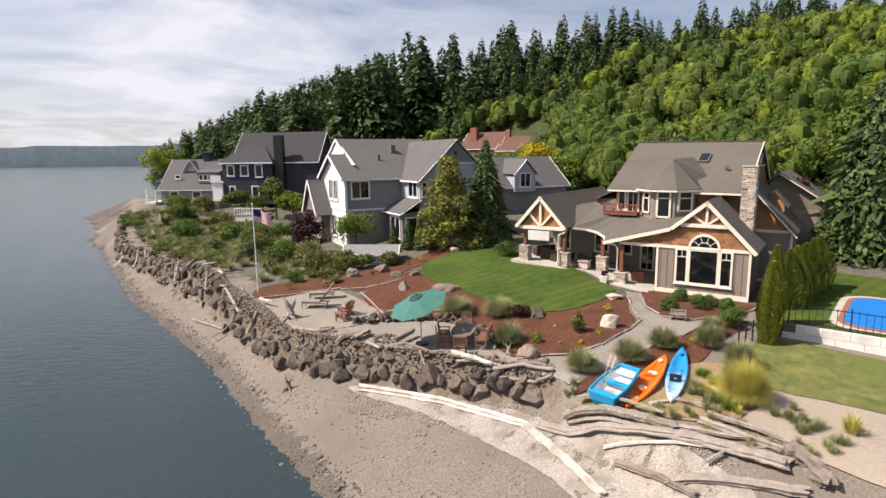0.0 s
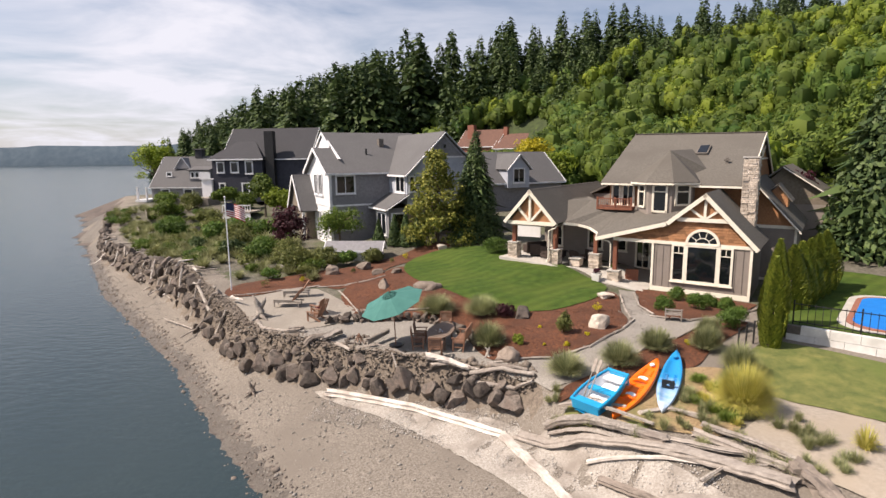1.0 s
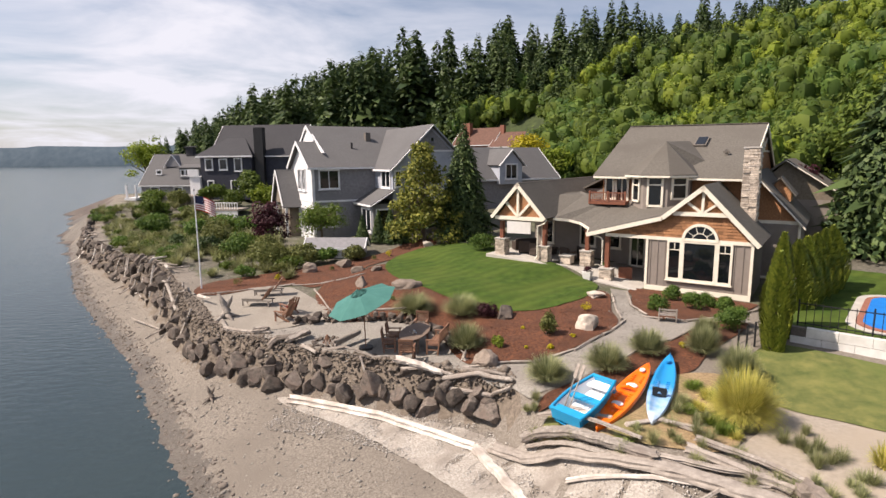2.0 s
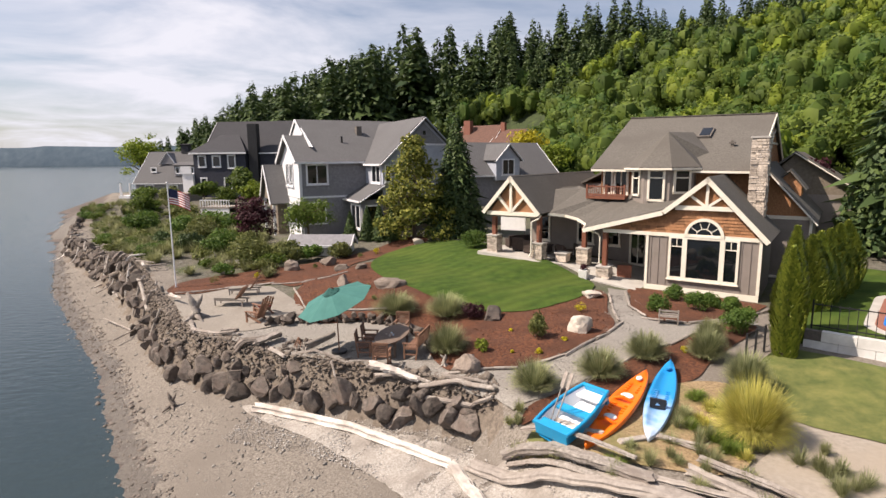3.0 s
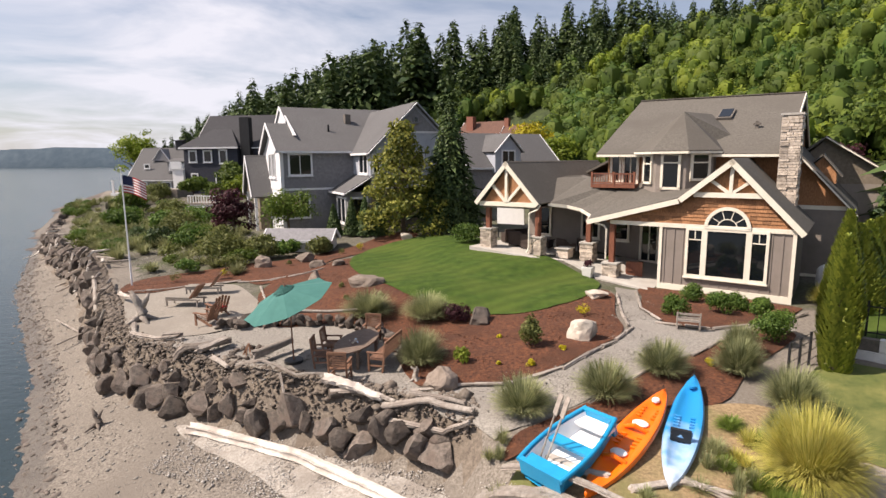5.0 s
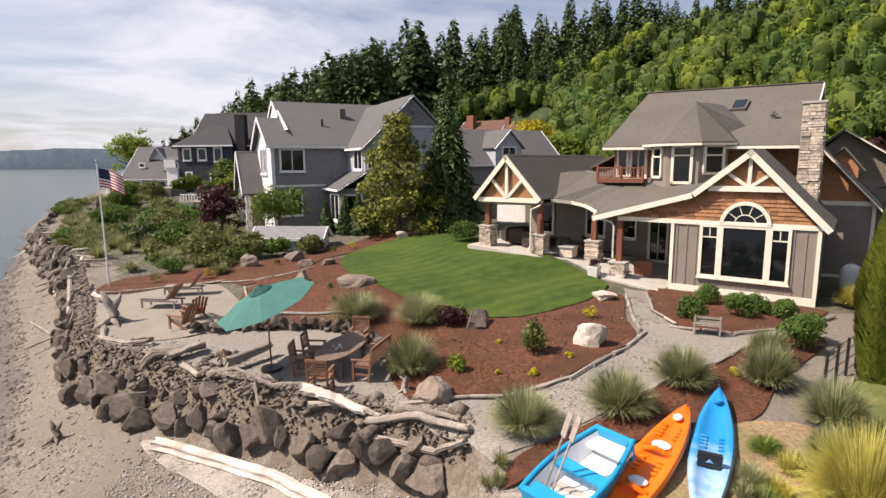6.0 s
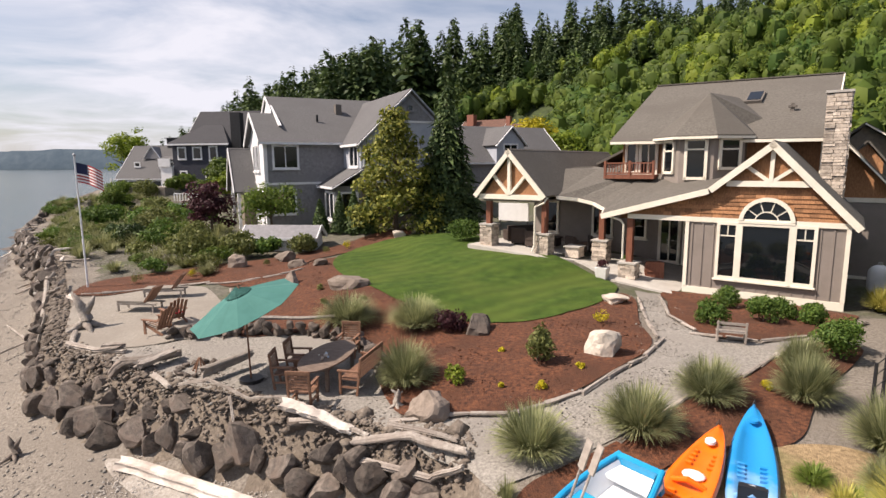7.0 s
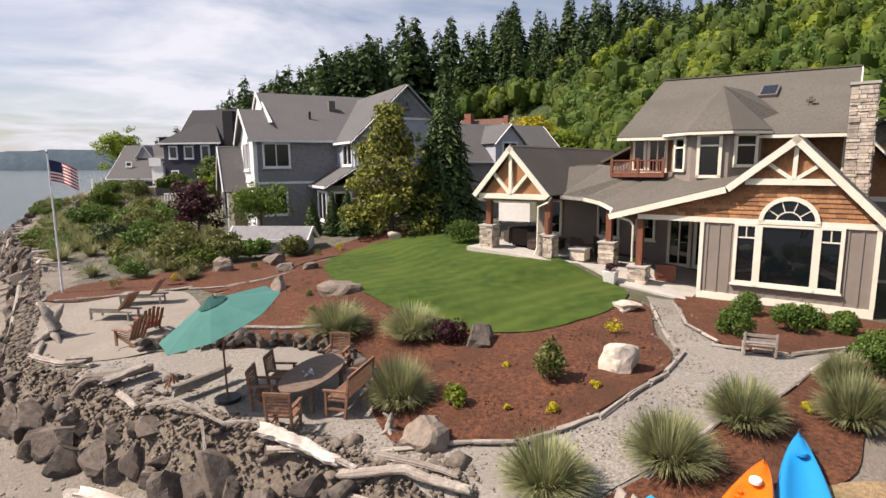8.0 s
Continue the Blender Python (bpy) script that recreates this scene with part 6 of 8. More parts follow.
for i in range(40):
    t = rnd.random()
    x0, y0, a = rnd.choice(along([(-44, 74), (-30.5, 57.0), (-21, 46.6), (-12.5, 35.2)], 0.5))
    b = a + rnd.uniform(-1.1, 1.1)
    L = rnd.uniform(0.6, 2.4)
    o = rnd.uniform(-0.9, 1.0)
    x0, y0 = x0 + math.sin(a) * o, y0 - math.cos(a) * o
    drift([(x0, y0, 0.35), (x0 + math.cos(b) * L, y0 + math.sin(b) * L, 0.45)], rnd.uniform(0.05, 0.13), rnd.uniform(0.04, 0.09), rnd.choice(("drift", "driftwhite", "greywood")), seed=i, label="bleached driftwood piled on the sea wall", group="driftwood pile", sub=3, wob=0.25)


def stump(x, y, s, rz=0, label="weathered driftwood stump with roots", material="drift"):
    bm = bmesh.new()
    tube(bm, [(0, 0, -0.1), (0.05, 0, 0.3 * s), (-0.1 * s, 0, 0.75 * s), (-0.3 * s, 0.05, 1.2 * s)], [0.32 * s, 0.2 * s, 0.15 * s, 0.05 * s], 9, 0.2)
    tube(bm, [(0, 0, 0.5 * s), (0.22 * s, 0, 0.85 * s), (0.3 * s, 0.1, 1.05 * s)], [0.15 * s, 0.1 * s, 0.04 * s], 7, 0.2)
    for i in range(5):
        a = i * 1.3
        tube(bm, [(0, 0, 0.2 * s), (math.cos(a) * 0.4 * s, math.sin(a) * 0.4 * s, 0.06 * s), (math.cos(a) * 0.8 * s, math.sin(a) * 0.8 * s, -0.06)], [0.16 * s, 0.09 * s, 0.03 * s], 6, 0.2)
    return solid("driftwood_stump", bm, material, on(x, y, rz), label, "stump", smooth=True)


stump(-9.6, 33.2, 1.15, 20)
stump(3.1, 26.0, 0.42, 130, "bleached driftwood root at the edge of the bed")
stump(-3.5, 31.5, 0.6, 60, "dark driftwood post at the end of the stone wall", "driftdark")
stump(-8.4, 27.9, 0.55, 10, "dark driftwood snag lying on the beach", "driftdark")

# bed edging of small logs
rnd = random.Random(21)
for line in ([(3.4, 25.1), (5.8, 24.95), (7.7, 25.75), (9.45, 27.3), (10.5, 28.8), (10.85, 31.0), (11.5, 34.0)], [(12.4, 34.0), (11.8, 31.6), (12.0, 29.4), (13.4, 28.8), (15.8, 29.7), (18.0, 31.2)],
             [(8.2, 24.0), (10.0, 25.5), (12.0, 26.7), (15.0, 29.2)], [(-12.6, 38.0), (-8, 39.2), (-5.6, 38.6), (-2.6, 39.6)], [(-5.7, 37.4), (-4.5, 34.6), (-3.5, 32.2)]):
    for x, y, a in along(line, 0.95):
        L = rnd.uniform(0.4, 0.55)
        c, s = math.cos(a) * L, math.sin(a) * L
        drift([(x - c, y - s, 0.07), (x + c, y + s, 0.08)], rnd.uniform(0.045, 0.085), rnd.uniform(0.035, 0.06), rnd.choice(("drift", "greywood", "greywood")), label="grey driftwood edging along the bed", name="edging_log", group="bed edging logs", seed=int(x * 10), sub=3)
# dry stone wall above the terrace
dw_ = thing("retaining_wall", on(-1, 31.5), "low dry-stone retaining wall of dark rocks", "stone wall")
inv = dw_.matrix_world.inverted()
for x, y, a in along([(-5.2, 31.2), (-3.4, 31.5), (-0.8, 31.8), (1.2, 30.8), (2.2, 29.0), (2.7, 27.2)], 0.36):
    for k in range(2):
        ob = new("stone", rnd.choice(rock_me))
        ob.parent = dw_
        s = rnd.uniform(0.16, 0.25)
        ob.matrix_local = inv @ Matrix.LocRotScale((x + rnd.uniform(-.1, .1), y + rnd.uniform(-.15, .05), hz(x, y) + 0.08 + k * 0.22), Euler((rnd.random(), rnd.random(), rnd.random() * 6)), (s * 1.3, s, s * 0.8))
drift([(-3.4, 31.8, 0.5), (-1.8, 32.0, 0.5), (0.3, 31.9, 0.5)], 0.09, 0.07, label="driftwood rail on the dry-stone wall")


def garden_rock(x, y, sx, sy, sz, material, label, seed, rz=0, dz=0.3):
    bm = rock_bm(seed, sx, sy, sz, 7, 3, 0.2)
    return solid("garden_rock", bm, material, on(x, y, rz, dz * sz), label, "rock", smooth=False)


garden_rock(0.15, 35.6, 0.95, 0.7, 0.5, "brownrock", "broad tan landscape rock at the lawn edge", 31)
garden_rock(5.3, 30.7, 0.75, 0.6, 0.5, "rock", "dark grey landscape rock beside the purple shrub", 32)
garden_rock(8.65, 27.8, 0.62, 0.5, 0.55, "palerock", "pale smooth granite boulder in the mulch", 33)
garden_rock(3.9, 25.2, 0.55, 0.5, 0.5, "brownrock", "brown rock at the bed corner", 34)
garden_rock(10.35, 33.1, 0.65, 0.5, 0.22, "palerock", "flat tan stepping rock by the lawn", 35, dz=0.6)
garden_rock(-7.2, 41.8, 0.6, 0.5, 0.55, "brownrock", "grey landscape rock below the shrubs", 36)
garden_rock(-4.95, 43.2, 0.75, 0.5, 0.5, "brownrock", "grey landscape rock below the shrubs", 37)
garden_rock(-2.8, 37.1, 0.45, 0.4, 0.5, "brownrock", "upright grey rock in the mulch", 38)
garden_rock(-3.5, 40.8, 0.6, 0.5, 0.3, "brownrock", "low brown rock beside the lawn", 39)
garden_rock(-2.3, 40.0, 0.5, 0.4, 0.3, "brownrock", "low brown rock beside the lawn", 41)
garden_rock(7.9, 22.6, 0.5, 0.35, 0.35, "brownrock", "grey rock behind the rowing boat", 42)
garden_rock(0.9, 47.6, 0.7, 0.4, 0.35, "palerock", "grey rock at the back of the lawn", 43)


# ---- planting ----
def tuft(x, y, w, h, material="blade", n=420, label="mounded ornamental grass tuft in the mulch", name="grass_tuft", group="ornamental grasses", seed=0, stiff=0.92, bw=0.012):
    rg = np.random.default_rng(seed + 100)
    a = rg.uniform(0, 2 * np.pi, n)
    up = rg.uniform(0.12, 1.0, n)
    lean = np.sqrt(1 - up * up)
    L = rg.uniform(0.72, 1.12, n)
    rb = 0.12 * w * np.sqrt(rg.random(n))
    ring = []
    for t in (0.0, 0.4, 0.75, 1.0):
        r = rb + w * 0.5 * L * lean * t
        z = h * L * (up * t + lean * 0.55 * (t - t * t * stiff))
        ring.append(np.stack([r * np.cos(a), r * np.sin(a), z], 1))
    side = np.stack([-np.sin(a), np.cos(a), 0 * a], 1)
    V = []
    for p, k in zip(ring, (1.0, 0.9, 0.6, 0.08)):
        V += [p - side * bw * k, p + side * bw * k]
    V = np.stack(V, 1).reshape(-1, 3)
    F = np.concatenate([np.arange(n)[:, None] * 8 + np.array([[0, 1, 3, 2]]) + 2 * j for j in range(3)])
    e = tris_mesh(name, V, F, material)
    e.matrix_world = on(x, y, 0, 0.03)
    return tagged(e, label, "ornamental grass", group)


for i, (x, y, w, h) in enumerate(((0.66, 32.2, 2.3, 1.35), (3.16, 31.5, 2.1, 1.3), (3.2, 27.1, 1.7, 1.45), (6.1, 23.7, 1.7, 1.15), (8.4, 24.1, 1.75, 1.2), (10.4, 25.4, 1.6, 1.2), (12.6, 25.4, 1.5, 1.35), (13.0, 23.4, 1.5, 1.4), (12.0, 22.0, 1.0, 1.0), (13.4, 26.9, 1.2, 1.1))):
    tuft(x, y, w * 0.98, h * 0.86, n=1900, seed=i, bw=0.009)
tuft(11.7, 20.55, 2.15, 1.75, "blade_gold", 4400, "large golden pampas grass clump", "pampas_grass", "", 3, 1.05, 0.0065)
tuft(13.9, 17.7, 0.8, 0.8, "blade_gold", 300, "small golden grass clump on the sand", "grass_clump", "beach grasses", 4)
tuft(19.9, 32.9, 1.3, 0.95, "blade_gold", 900, "golden grass clump at the house corner", "grass_clump", "house corner grasses", 6)
tuft(20.7, 33.3, 1.1, 0.85, "blade", 700, "pale grass clump at the house corner", "grass_clump", "house corner grasses", 7)
rg = np.random.default_rng(77)
for i in range(34):
    x, y = rg.uniform(7.2, 11.6), rg.uniform(19.3, 22.6)
    if abs((x - 9.8) * 0.886 - (y - 22.3) * 0.464) < 0.62 or abs((x - 8.4) * 0.77 - (y - 21.8) * 0.638) < 0.7 or (x - 11.7) ** 2 + (y - 20.55) ** 2 < 0.8:
        continue
    tuft(x, y, rg.uniform(0.4, 0.8), rg.uniform(0.25, 0.5), "blade_green" if i % 3 else "blade_gold", 260, "green weeds on the straw bank beside the boats", "weed_clump", "bank weeds", 500 + i, bw=0.007)
for i in range(120):
    x, y = rg.uniform(5.0, 13.2), rg.uniform(16.5, 23)
    d = float(seg_dist(np.array([x]), np.array([y]), WALL)[0])
    if d < -1.6 or d > 2.4 or (5.6 < x < 9.6 and 20.4 < y < 24):
        continue
    tuft(x, y, rg.uniform(0.35, 0.7), rg.uniform(0.3, 0.6), "blade_dune" if i % 3 else "blade", 220, "sparse beach grass among the driftwood", "beach_grass", "beach grasses", i, bw=0.005)


def shrub(x, y, R, material, label, name="shrub", group="", size=0.06, n=1400, seed=0, lumps=9, trunk=0.0, cat="shrub", stem=True):
    """A bush or small tree: stems and a crown of small leaves."""
    e = thing(name, on(x, y), label, cat, group)
    k = np.random.default_rng(seed + 300)
    P, d = lumpy(k, n, R, lumps, 0.6)
    P[:, 2] += R[2] * 0.72 + trunk
    P[:, 2] = np.maximum(P[:, 2], 0.03)
    V, F = leaves(P, size, k, out=d)
    tris_mesh("crown", V, F, material, e)
    if stem:
        part("trunk", trunk_bm(R[2] * 0.7 + trunk, max(0.03, 0.05 * R[2]), seed, 5, R[0] * 0.6), "bark", e)
    return e


for i, (x, y, r) in enumerate(((14.5, 33.3, .55), (12.8, 30.6, .52), (14.7, 31.2, .53), (15.7, 31.8, .47), (16.3, 31.1, .48), (14.8, 27.9, .6), (15.6, 28.6, .6))):
    shrub(x, y, (r * 1.15, r * 1.15, r * 1.12), "leaf_shrub", "rounded green shrub in the mulch", "green_shrub", "rounded green shrubs", 0.045, 2600, i, 16)
shrub(6.76, 27.4, (0.45, 0.45, 0.75), "leaf_olive", "young pine shrub in the mulch bed", "young_pine", "", 0.06, 1300, 11)
shrub(4.55, 26.6, (0.34, 0.34, 0.36), "leaf_bright", "small yellow-green shrub in the mulch", "yellow_green_shrub", "", 0.04, 700, 12)
shrub(4.3, 31.0, (0.8, 0.7, 0.55), "leaf_purple", "low purple-leaved maple shrub", "purple_shrub", "", 0.06, 1100, 13)
shrub(5.1, 44.2, (1.3, 1.2, 0.85), "leaf_shrub", "clipped dome of green shrub beside the porch", "domed_shrub", "", 0.06, 3500, 14, 16)
for i, (x, y, r) in enumerate(((7.76, 26.9, .15), (6.64, 26.0, .18), (5.88, 28.7, .11), (5.66, 26.25, .1), (9.3, 30.8, .32), (12.0, 25.9, .19), (13.6, 27.1, .17), (-3.2, 33.0, .2), (-1.2, 35.7, .22), (1.0, 33.6, .2), (-0.6, 34.0, .22), (-2.0, 45.6, .35), (-9.0, 40.6, .3), (-5.6, 42.0, .3), (-11.4, 39.9, .4), (-3.0, 44.6, .3))):
    shrub(x, y, (r, r, r), "leaf_yellow" if i < 8 or i in (11, 12) else "leaf_olive", "small yellow-flowering plant in the mulch", "yellow_plant", "yellow plants", 0.035, 260, 40 + i, stem=False)
# neighbouring gardens
GREEN = [(-10.9, 44.6, 1.8, "leaf_olive"), (-8.2, 44.8, 1.3, "leaf_olive"), (-14.2, 47.6, 1.6, "leaf_shrub"), (-12.2, 47.8, 1.4, "leaf_olive"), (-6.6, 45.1, 0.9, "leaf_shrub"), (-4.6, 45.4, 0.9, "leaf_olive"), (-25, 64.9, 2.0, "leaf_shrub"), (-32.8, 69.8, 2.2, "leaf_shrub"),
         (-24.8, 59.5, 1.2, "leaf_dark"), (-40, 84, 2.4, "leaf_mid"), (-32.8, 81, 2.0, "leaf_olive"), (-20, 58, 1.8, "leaf_olive"), (-18, 53, 1.5, "leaf_olive"), (-17.2, 49.6, 1.2, "leaf_dark"), (-21, 63, 1.7, "leaf_mid"), (-28, 72, 2.0, "leaf_olive"), (-36, 77, 1.8, "leaf_shrub"), (-23.5, 69, 2.0, "leaf_shrub"), (-17.5, 60.5, 1.7, "leaf_shrub"),
         (-44, 92, 2.2, "leaf_mid"), (-50, 104, 2.4, "leaf_mid"), (-39, 90, 2.0, "leaf_olive"), (-30, 88, 2.2, "leaf_mid")]
for i, (x, y, r, m_) in enumerate(GREEN):
    shrub(x, y, (r * 1.1, r * 1.0, r * 0.85), m_, "spreading garden shrub in the neighbouring yard", "garden_shrub", "neighbours' shrubs", 0.11 if y < 60 else 0.16, 1800, 80 + i, 12)
for i in range(340):
    t = rg.uniform(0, 1)
    x, y = -15.5 - 34 * t + rg.uniform(-4, 9), 41.5 + 48 * t + rg.uniform(-1.5, 6)
    d = float(seg_dist(np.array([x]), np.array([y]), WALL)[0])
    if d < 0.8:
        continue
    r = rg.uniform(0.5, 1.1)
    if i % 3 == 0:
        shrub(x, y, (r * 1.2, r * 1.2, r * 0.7), ("leaf_olive", "leaf_shrub", "leaf_mid")[i % 9 // 3], "low spreading garden shrub", "low_shrub", "low shore shrubs", 0.1, 620, 150 + i, 9, stem=False)
    else:
        tuft(x, y, r * 2.0, r * 1.2, "blade_dune", 220, "grey-green dune grass above the sea wall", "dune_grass", "dune grasses", 200 + i, bw=0.02)


def tree(x, y, H, R, material, label, name="tree", n=4200, size=0.16, seed=0, trunk=None, lumps=14, low=0.35):
    e = thing(name, on(x, y), label, "tree")
    k = np.random.default_rng(seed + 700)
    t = H * 0.3 if trunk is None else trunk
    C, cd_ = lumpy(k, lumps * 7, (R, R, (H - t) * 0.55), lumps, 0.5, low)
    which = k.integers(0, len(C), n)
    d = k.normal(size=(n, 3))
    d /= np.linalg.norm(d, axis=1, keepdims=True)
    P = C[which] + d * (0.25 * R * k.uniform(0.2, 1.0, n) ** 0.5)[:, None] * [1.15, 1.15, 0.7]
    d = d * 0.6 + cd_[which] * 0.6 + [0, 0, 0.3]
    P[:, 2] += t + (H - t) * 0.42
    V, F = leaves(P, size, k, out=d)
    tris_mesh("crown", V, F, material, e)
    part("trunk", trunk_bm(H * 0.65, 0.03 * H, seed, 8, R * 0.6), "bark", e)
    return e


def layered_tree(x, y, H, R, material, label, name, n=6500, size=0.16, seed=0):
    """A tree leafy to the ground: bough ends in an uneven cone, each a tuft of leaves."""
    e = thing(name, on(x, y), label, "tree")
    k = np.random.default_rng(seed + 700)
    m_ = 120
    z = k.uniform(0.05, 0.98, m_)
    a = k.uniform(0, 6.283, m_)
    r = R * (1 - z) ** 0.65 * k.uniform(0.45, 1.12, m_)
    C = np.stack([r * np.cos(a), r * np.sin(a), H * z], 1)
    which = k.integers(0, m_, n)
    d = k.normal(size=(n, 3))
    d /= np.linalg.norm(d, axis=1, keepdims=True)
    P = C[which] + d * (0.2 * R * k.uniform(0.2, 1.0, n) ** 0.5)[:, None] * [1.1, 1.1, 0.75]
    P[:, 2] = np.maximum(P[:, 2], 0.05)
    o = np.stack([np.cos(a), np.sin(a), 0.7 + 0 * a], 1)[which]
    V, F = leaves(P, size, k, out=d * 0.5 + o * 0.6)
    tris_mesh("crown", V, F, material, e)
    part("trunk", trunk_bm(H * 0.7, 0.025 * H, seed, 10, R * 0.5), "bark", e)
    return e


def fir(x, y, H, R, label, name="fir_tree", n=4200, size=0.22, seed=0, material="leaf_dark"):
    e = thing(name, on(x, y), label, "tree")
    V, F = conifer_tpl(seed + 50, H, R, n, size, 34, 20)
    tris_mesh("crown", V, F, material, e)
    part("trunk", tube(bmesh.new(), [(0, 0, -0.3), (0, 0, H * 0.5), (0, 0, H * 0.95)], [0.022 * H, 0.014 * H, 0.003 * H], 8), "bark", e)
    return e


tree(-12.7, 51.5, 4.8, 1.8, "leaf_purple", "purple-leaved plum tree before the blue house", "plum_tree", 3600, 0.12, 1, 0.6, 14, 0.6)
tree(-8.2, 50.6, 4.6, 2.4, "leaf_mid", "light green young tree before the blue house", "young_tree", 3600, 0.11, 2, 0.8, 14, 0.6)
layered_tree(0.5, 49.8, 7.8, 3.3, "leaf_magnolia", "yellow-green magnolia tree before the fir", "magnolia_tree", 7500, 0.15, 3)
fir(3.9, 51.2, 9.8, 2.9, "dark blue-green fir tree between the houses", n=9000, size=0.13, seed=3)
for i, (x, y, h) in enumerate(((-4.6, 49.9, 2.4), (-3.2, 49.6, 2.8), (-2.2, 49.3, 3.0), (-1.2, 49.2, 2.7))):
    fir(x, y, h, 0.75, "dark columnar cedar shrub", "columnar_cedar", 1500, 0.11, 10 + i)
tree(-25.5, 84, 6.6, 2.6, "leaf_mid", "green maple tree by the navy house", "maple_tree", 4200, 0.22, 5)
tree(-20.5, 75, 6.0, 2.4, "leaf_bright", "light green maple tree by the navy house", "maple_tree", 4200, 0.2, 6)
tree(-33, 88, 3.8, 2.2, "leaf_mid", "green maple tree by the navy house", "maple_tree", 3600, 0.22, 7)
tree(-66, 132, 15, 5.0, "leaf_bright", "tall light green poplar beyond the cottage", "poplar_tree", 4200, 0.3, 8)
tree(-60, 134, 11, 4.5, "leaf_bright", "light green poplar beyond the cottage", "poplar_tree", 3600, 0.3, 9)
tree(14.8, 85, 8.5, 4.2, "leaf_yellow", "yellow-leaved tree behind the houses", "yellow_tree", 3600, 0.22, 10)
tree(17.5, 82, 6.5, 3.0, "leaf_bright", "light green tree behind the houses", "garden_tree", 3000, 0.22, 13)
# big dark evergreen right of the house
fir(31.9, 41.2, 13.5, 4.4, "huge dense dark evergreen beside the house", "evergreen_tree", 9000, 0.26, 21)
tree(36.5, 47.5, 13.5, 4.8, "leaf_mid", "tall broadleaf tree beside the house", "broadleaf_tree", 6000, 0.26, 11, 1.5)
tree(38, 40, 12, 4.6, "leaf_dark", "dark broadleaf tree beside the pool", "broadleaf_tree", 6000, 0.26, 12, 1.5)
tree(29.5, 47, 6.5, 2.4, "leaf_purple", "dark red shrub behind the house", "red_shrub", 2600, 0.18, 15, 0.6)
# clipped cypress hedge
CYP = [(15.45, 25.5, 3.9), (16.15, 26.5, 4.5), (18.9, 29.8, 3.7), (20.0, 30.9, 3.7), (21.1, 31.9, 3.7), (22.2, 32.9, 3.8), (23.3, 33.9, 3.8)]
for i, (x, y, h) in enumerate(CYP):
    e = thing("cypress", on(x, y), "tall columnar golden-green cypress in the hedge", "cypress", "cypress hedge")
    k = np.random.default_rng(i + 900)
    n = 3800
    z = k.uniform(0, 1, n)
    a = k.uniform(0, 6.283, n)
    rr = (0.38 if i < 2 else 0.64) * (0.75 + 0.5 * np.sin(np.pi * np.clip(z * 0.9 + 0.12, 0, 1))) * (1 - z ** 5) * (1 + 0.14 * np.sin(a * 4 + z * 9 + i))
    P = np.stack([rr * np.cos(a), rr * np.sin(a), z * h], 1)
    o = np.stack([np.cos(a) * 0.5, np.sin(a) * 0.5, 0.9 + 0 * a], 1)
    s = 0.16 * k.uniform(0.6, 1.4, (n, 1))
    sd = np.stack([-np.sin(a), np.cos(a), 0 * a], 1)
    V = np.stack([P - sd * s * 0.35, P + sd * s * 0.35, P + o * s + sd * s * 0.1, P + o * s - sd * s * 0.1], 1).reshape(-1, 3)
    tris_mesh("crown", V, np.arange(n * 4).reshape(n, 4), "leaf_cypress", e)
    part("trunk", tube(bmesh.new(), [(0, 0, -0.2), (0, 0, h * 0.9)], [0.1, 0.02], 8), "bark", e)


# ---- pool garden ----
PA, PB = Vector((16.75, 26.5, 0)), Vector((31, 14.2, 0))
pd = (PB - PA).normalized()
pn = Vector((-pd.y, pd.x, 0))
pool = Matrix(((pd.x, pn.x, 0, PA.x), (pd.y, pn.y, 0, PA.y), (0, 0, 1, 0), (0, 0, 0, 1)))
pw_ = thing("block_wall", pool, "white painted concrete block retaining wall", "retaining wall")
part("core", boxes((0, 19, 0.06, 0.3, -1.2, 0.66)), "mortar", pw_)
for r in range(4):
    for c in range(17):
        o = 0.55 if r % 2 else 0.0
        part("block", boxes((c * 1.1 + o, c * 1.1 + o + 1.085, 0, 0.28, -0.9 + r * 0.4, -0.515 + r * 0.4)), "whiteconc", pw_)
bm = boxes((-0.5, 30, 0.3, 22, -0.5, 0.62))
solid("pool_lawn", bm, "lawn", pool, "green lawn terrace round the pool", "lawn", kind="structure")
pl = thing("swimming_pool", pool @ pose(0, 0, 0.62), "blue-covered swimming pool with brick and concrete coping", "pool")
def rrect(x0, x1, y0, y1, r, n=6):
    out = []
    for cx_, cy_, a0 in ((x1 - r, y0 + r, -90), (x1 - r, y1 - r, 0), (x0 + r, y1 - r, 90), (x0 + r, y0 + r, 180)):
        out += [(cx_ + r * math.cos(math.radians(a0 + 90 * k / n)), cy_ + r * math.sin(math.radians(a0 + 90 * k / n))) for k in range(n + 1)]
    return out
def plate(outline, z0, z1):
    bm = bmesh.new()
    t = [bm.verts.new((x, y, z1)) for x, y in outline]; b = [bm.verts.new((x, y, z0)) for x, y in outline]
    bm.faces.new(t)
    for i in range(len(t)):
        bm.faces.new((b[i], b[(i + 1) % len(t)], t[(i + 1) % len(t)], t[i]))
    return bm
part("deck", plate(rrect(1.6, 16, 1.0, 9.2, 1.6), -0.1, 0.03), "concrete", pl, "pale concrete pool deck")
part("coping", plate(rrect(1.95, 15.4, 1.35, 8.6, 1.3), 0.0, 0.08), "brick", pl, "red brick coping")
part("cover", plate(rrect(2.2, 15.1, 1.6, 8.35, 1.1), 0.0, 0.10), "poolblue", pl, "bright blue pool cover")
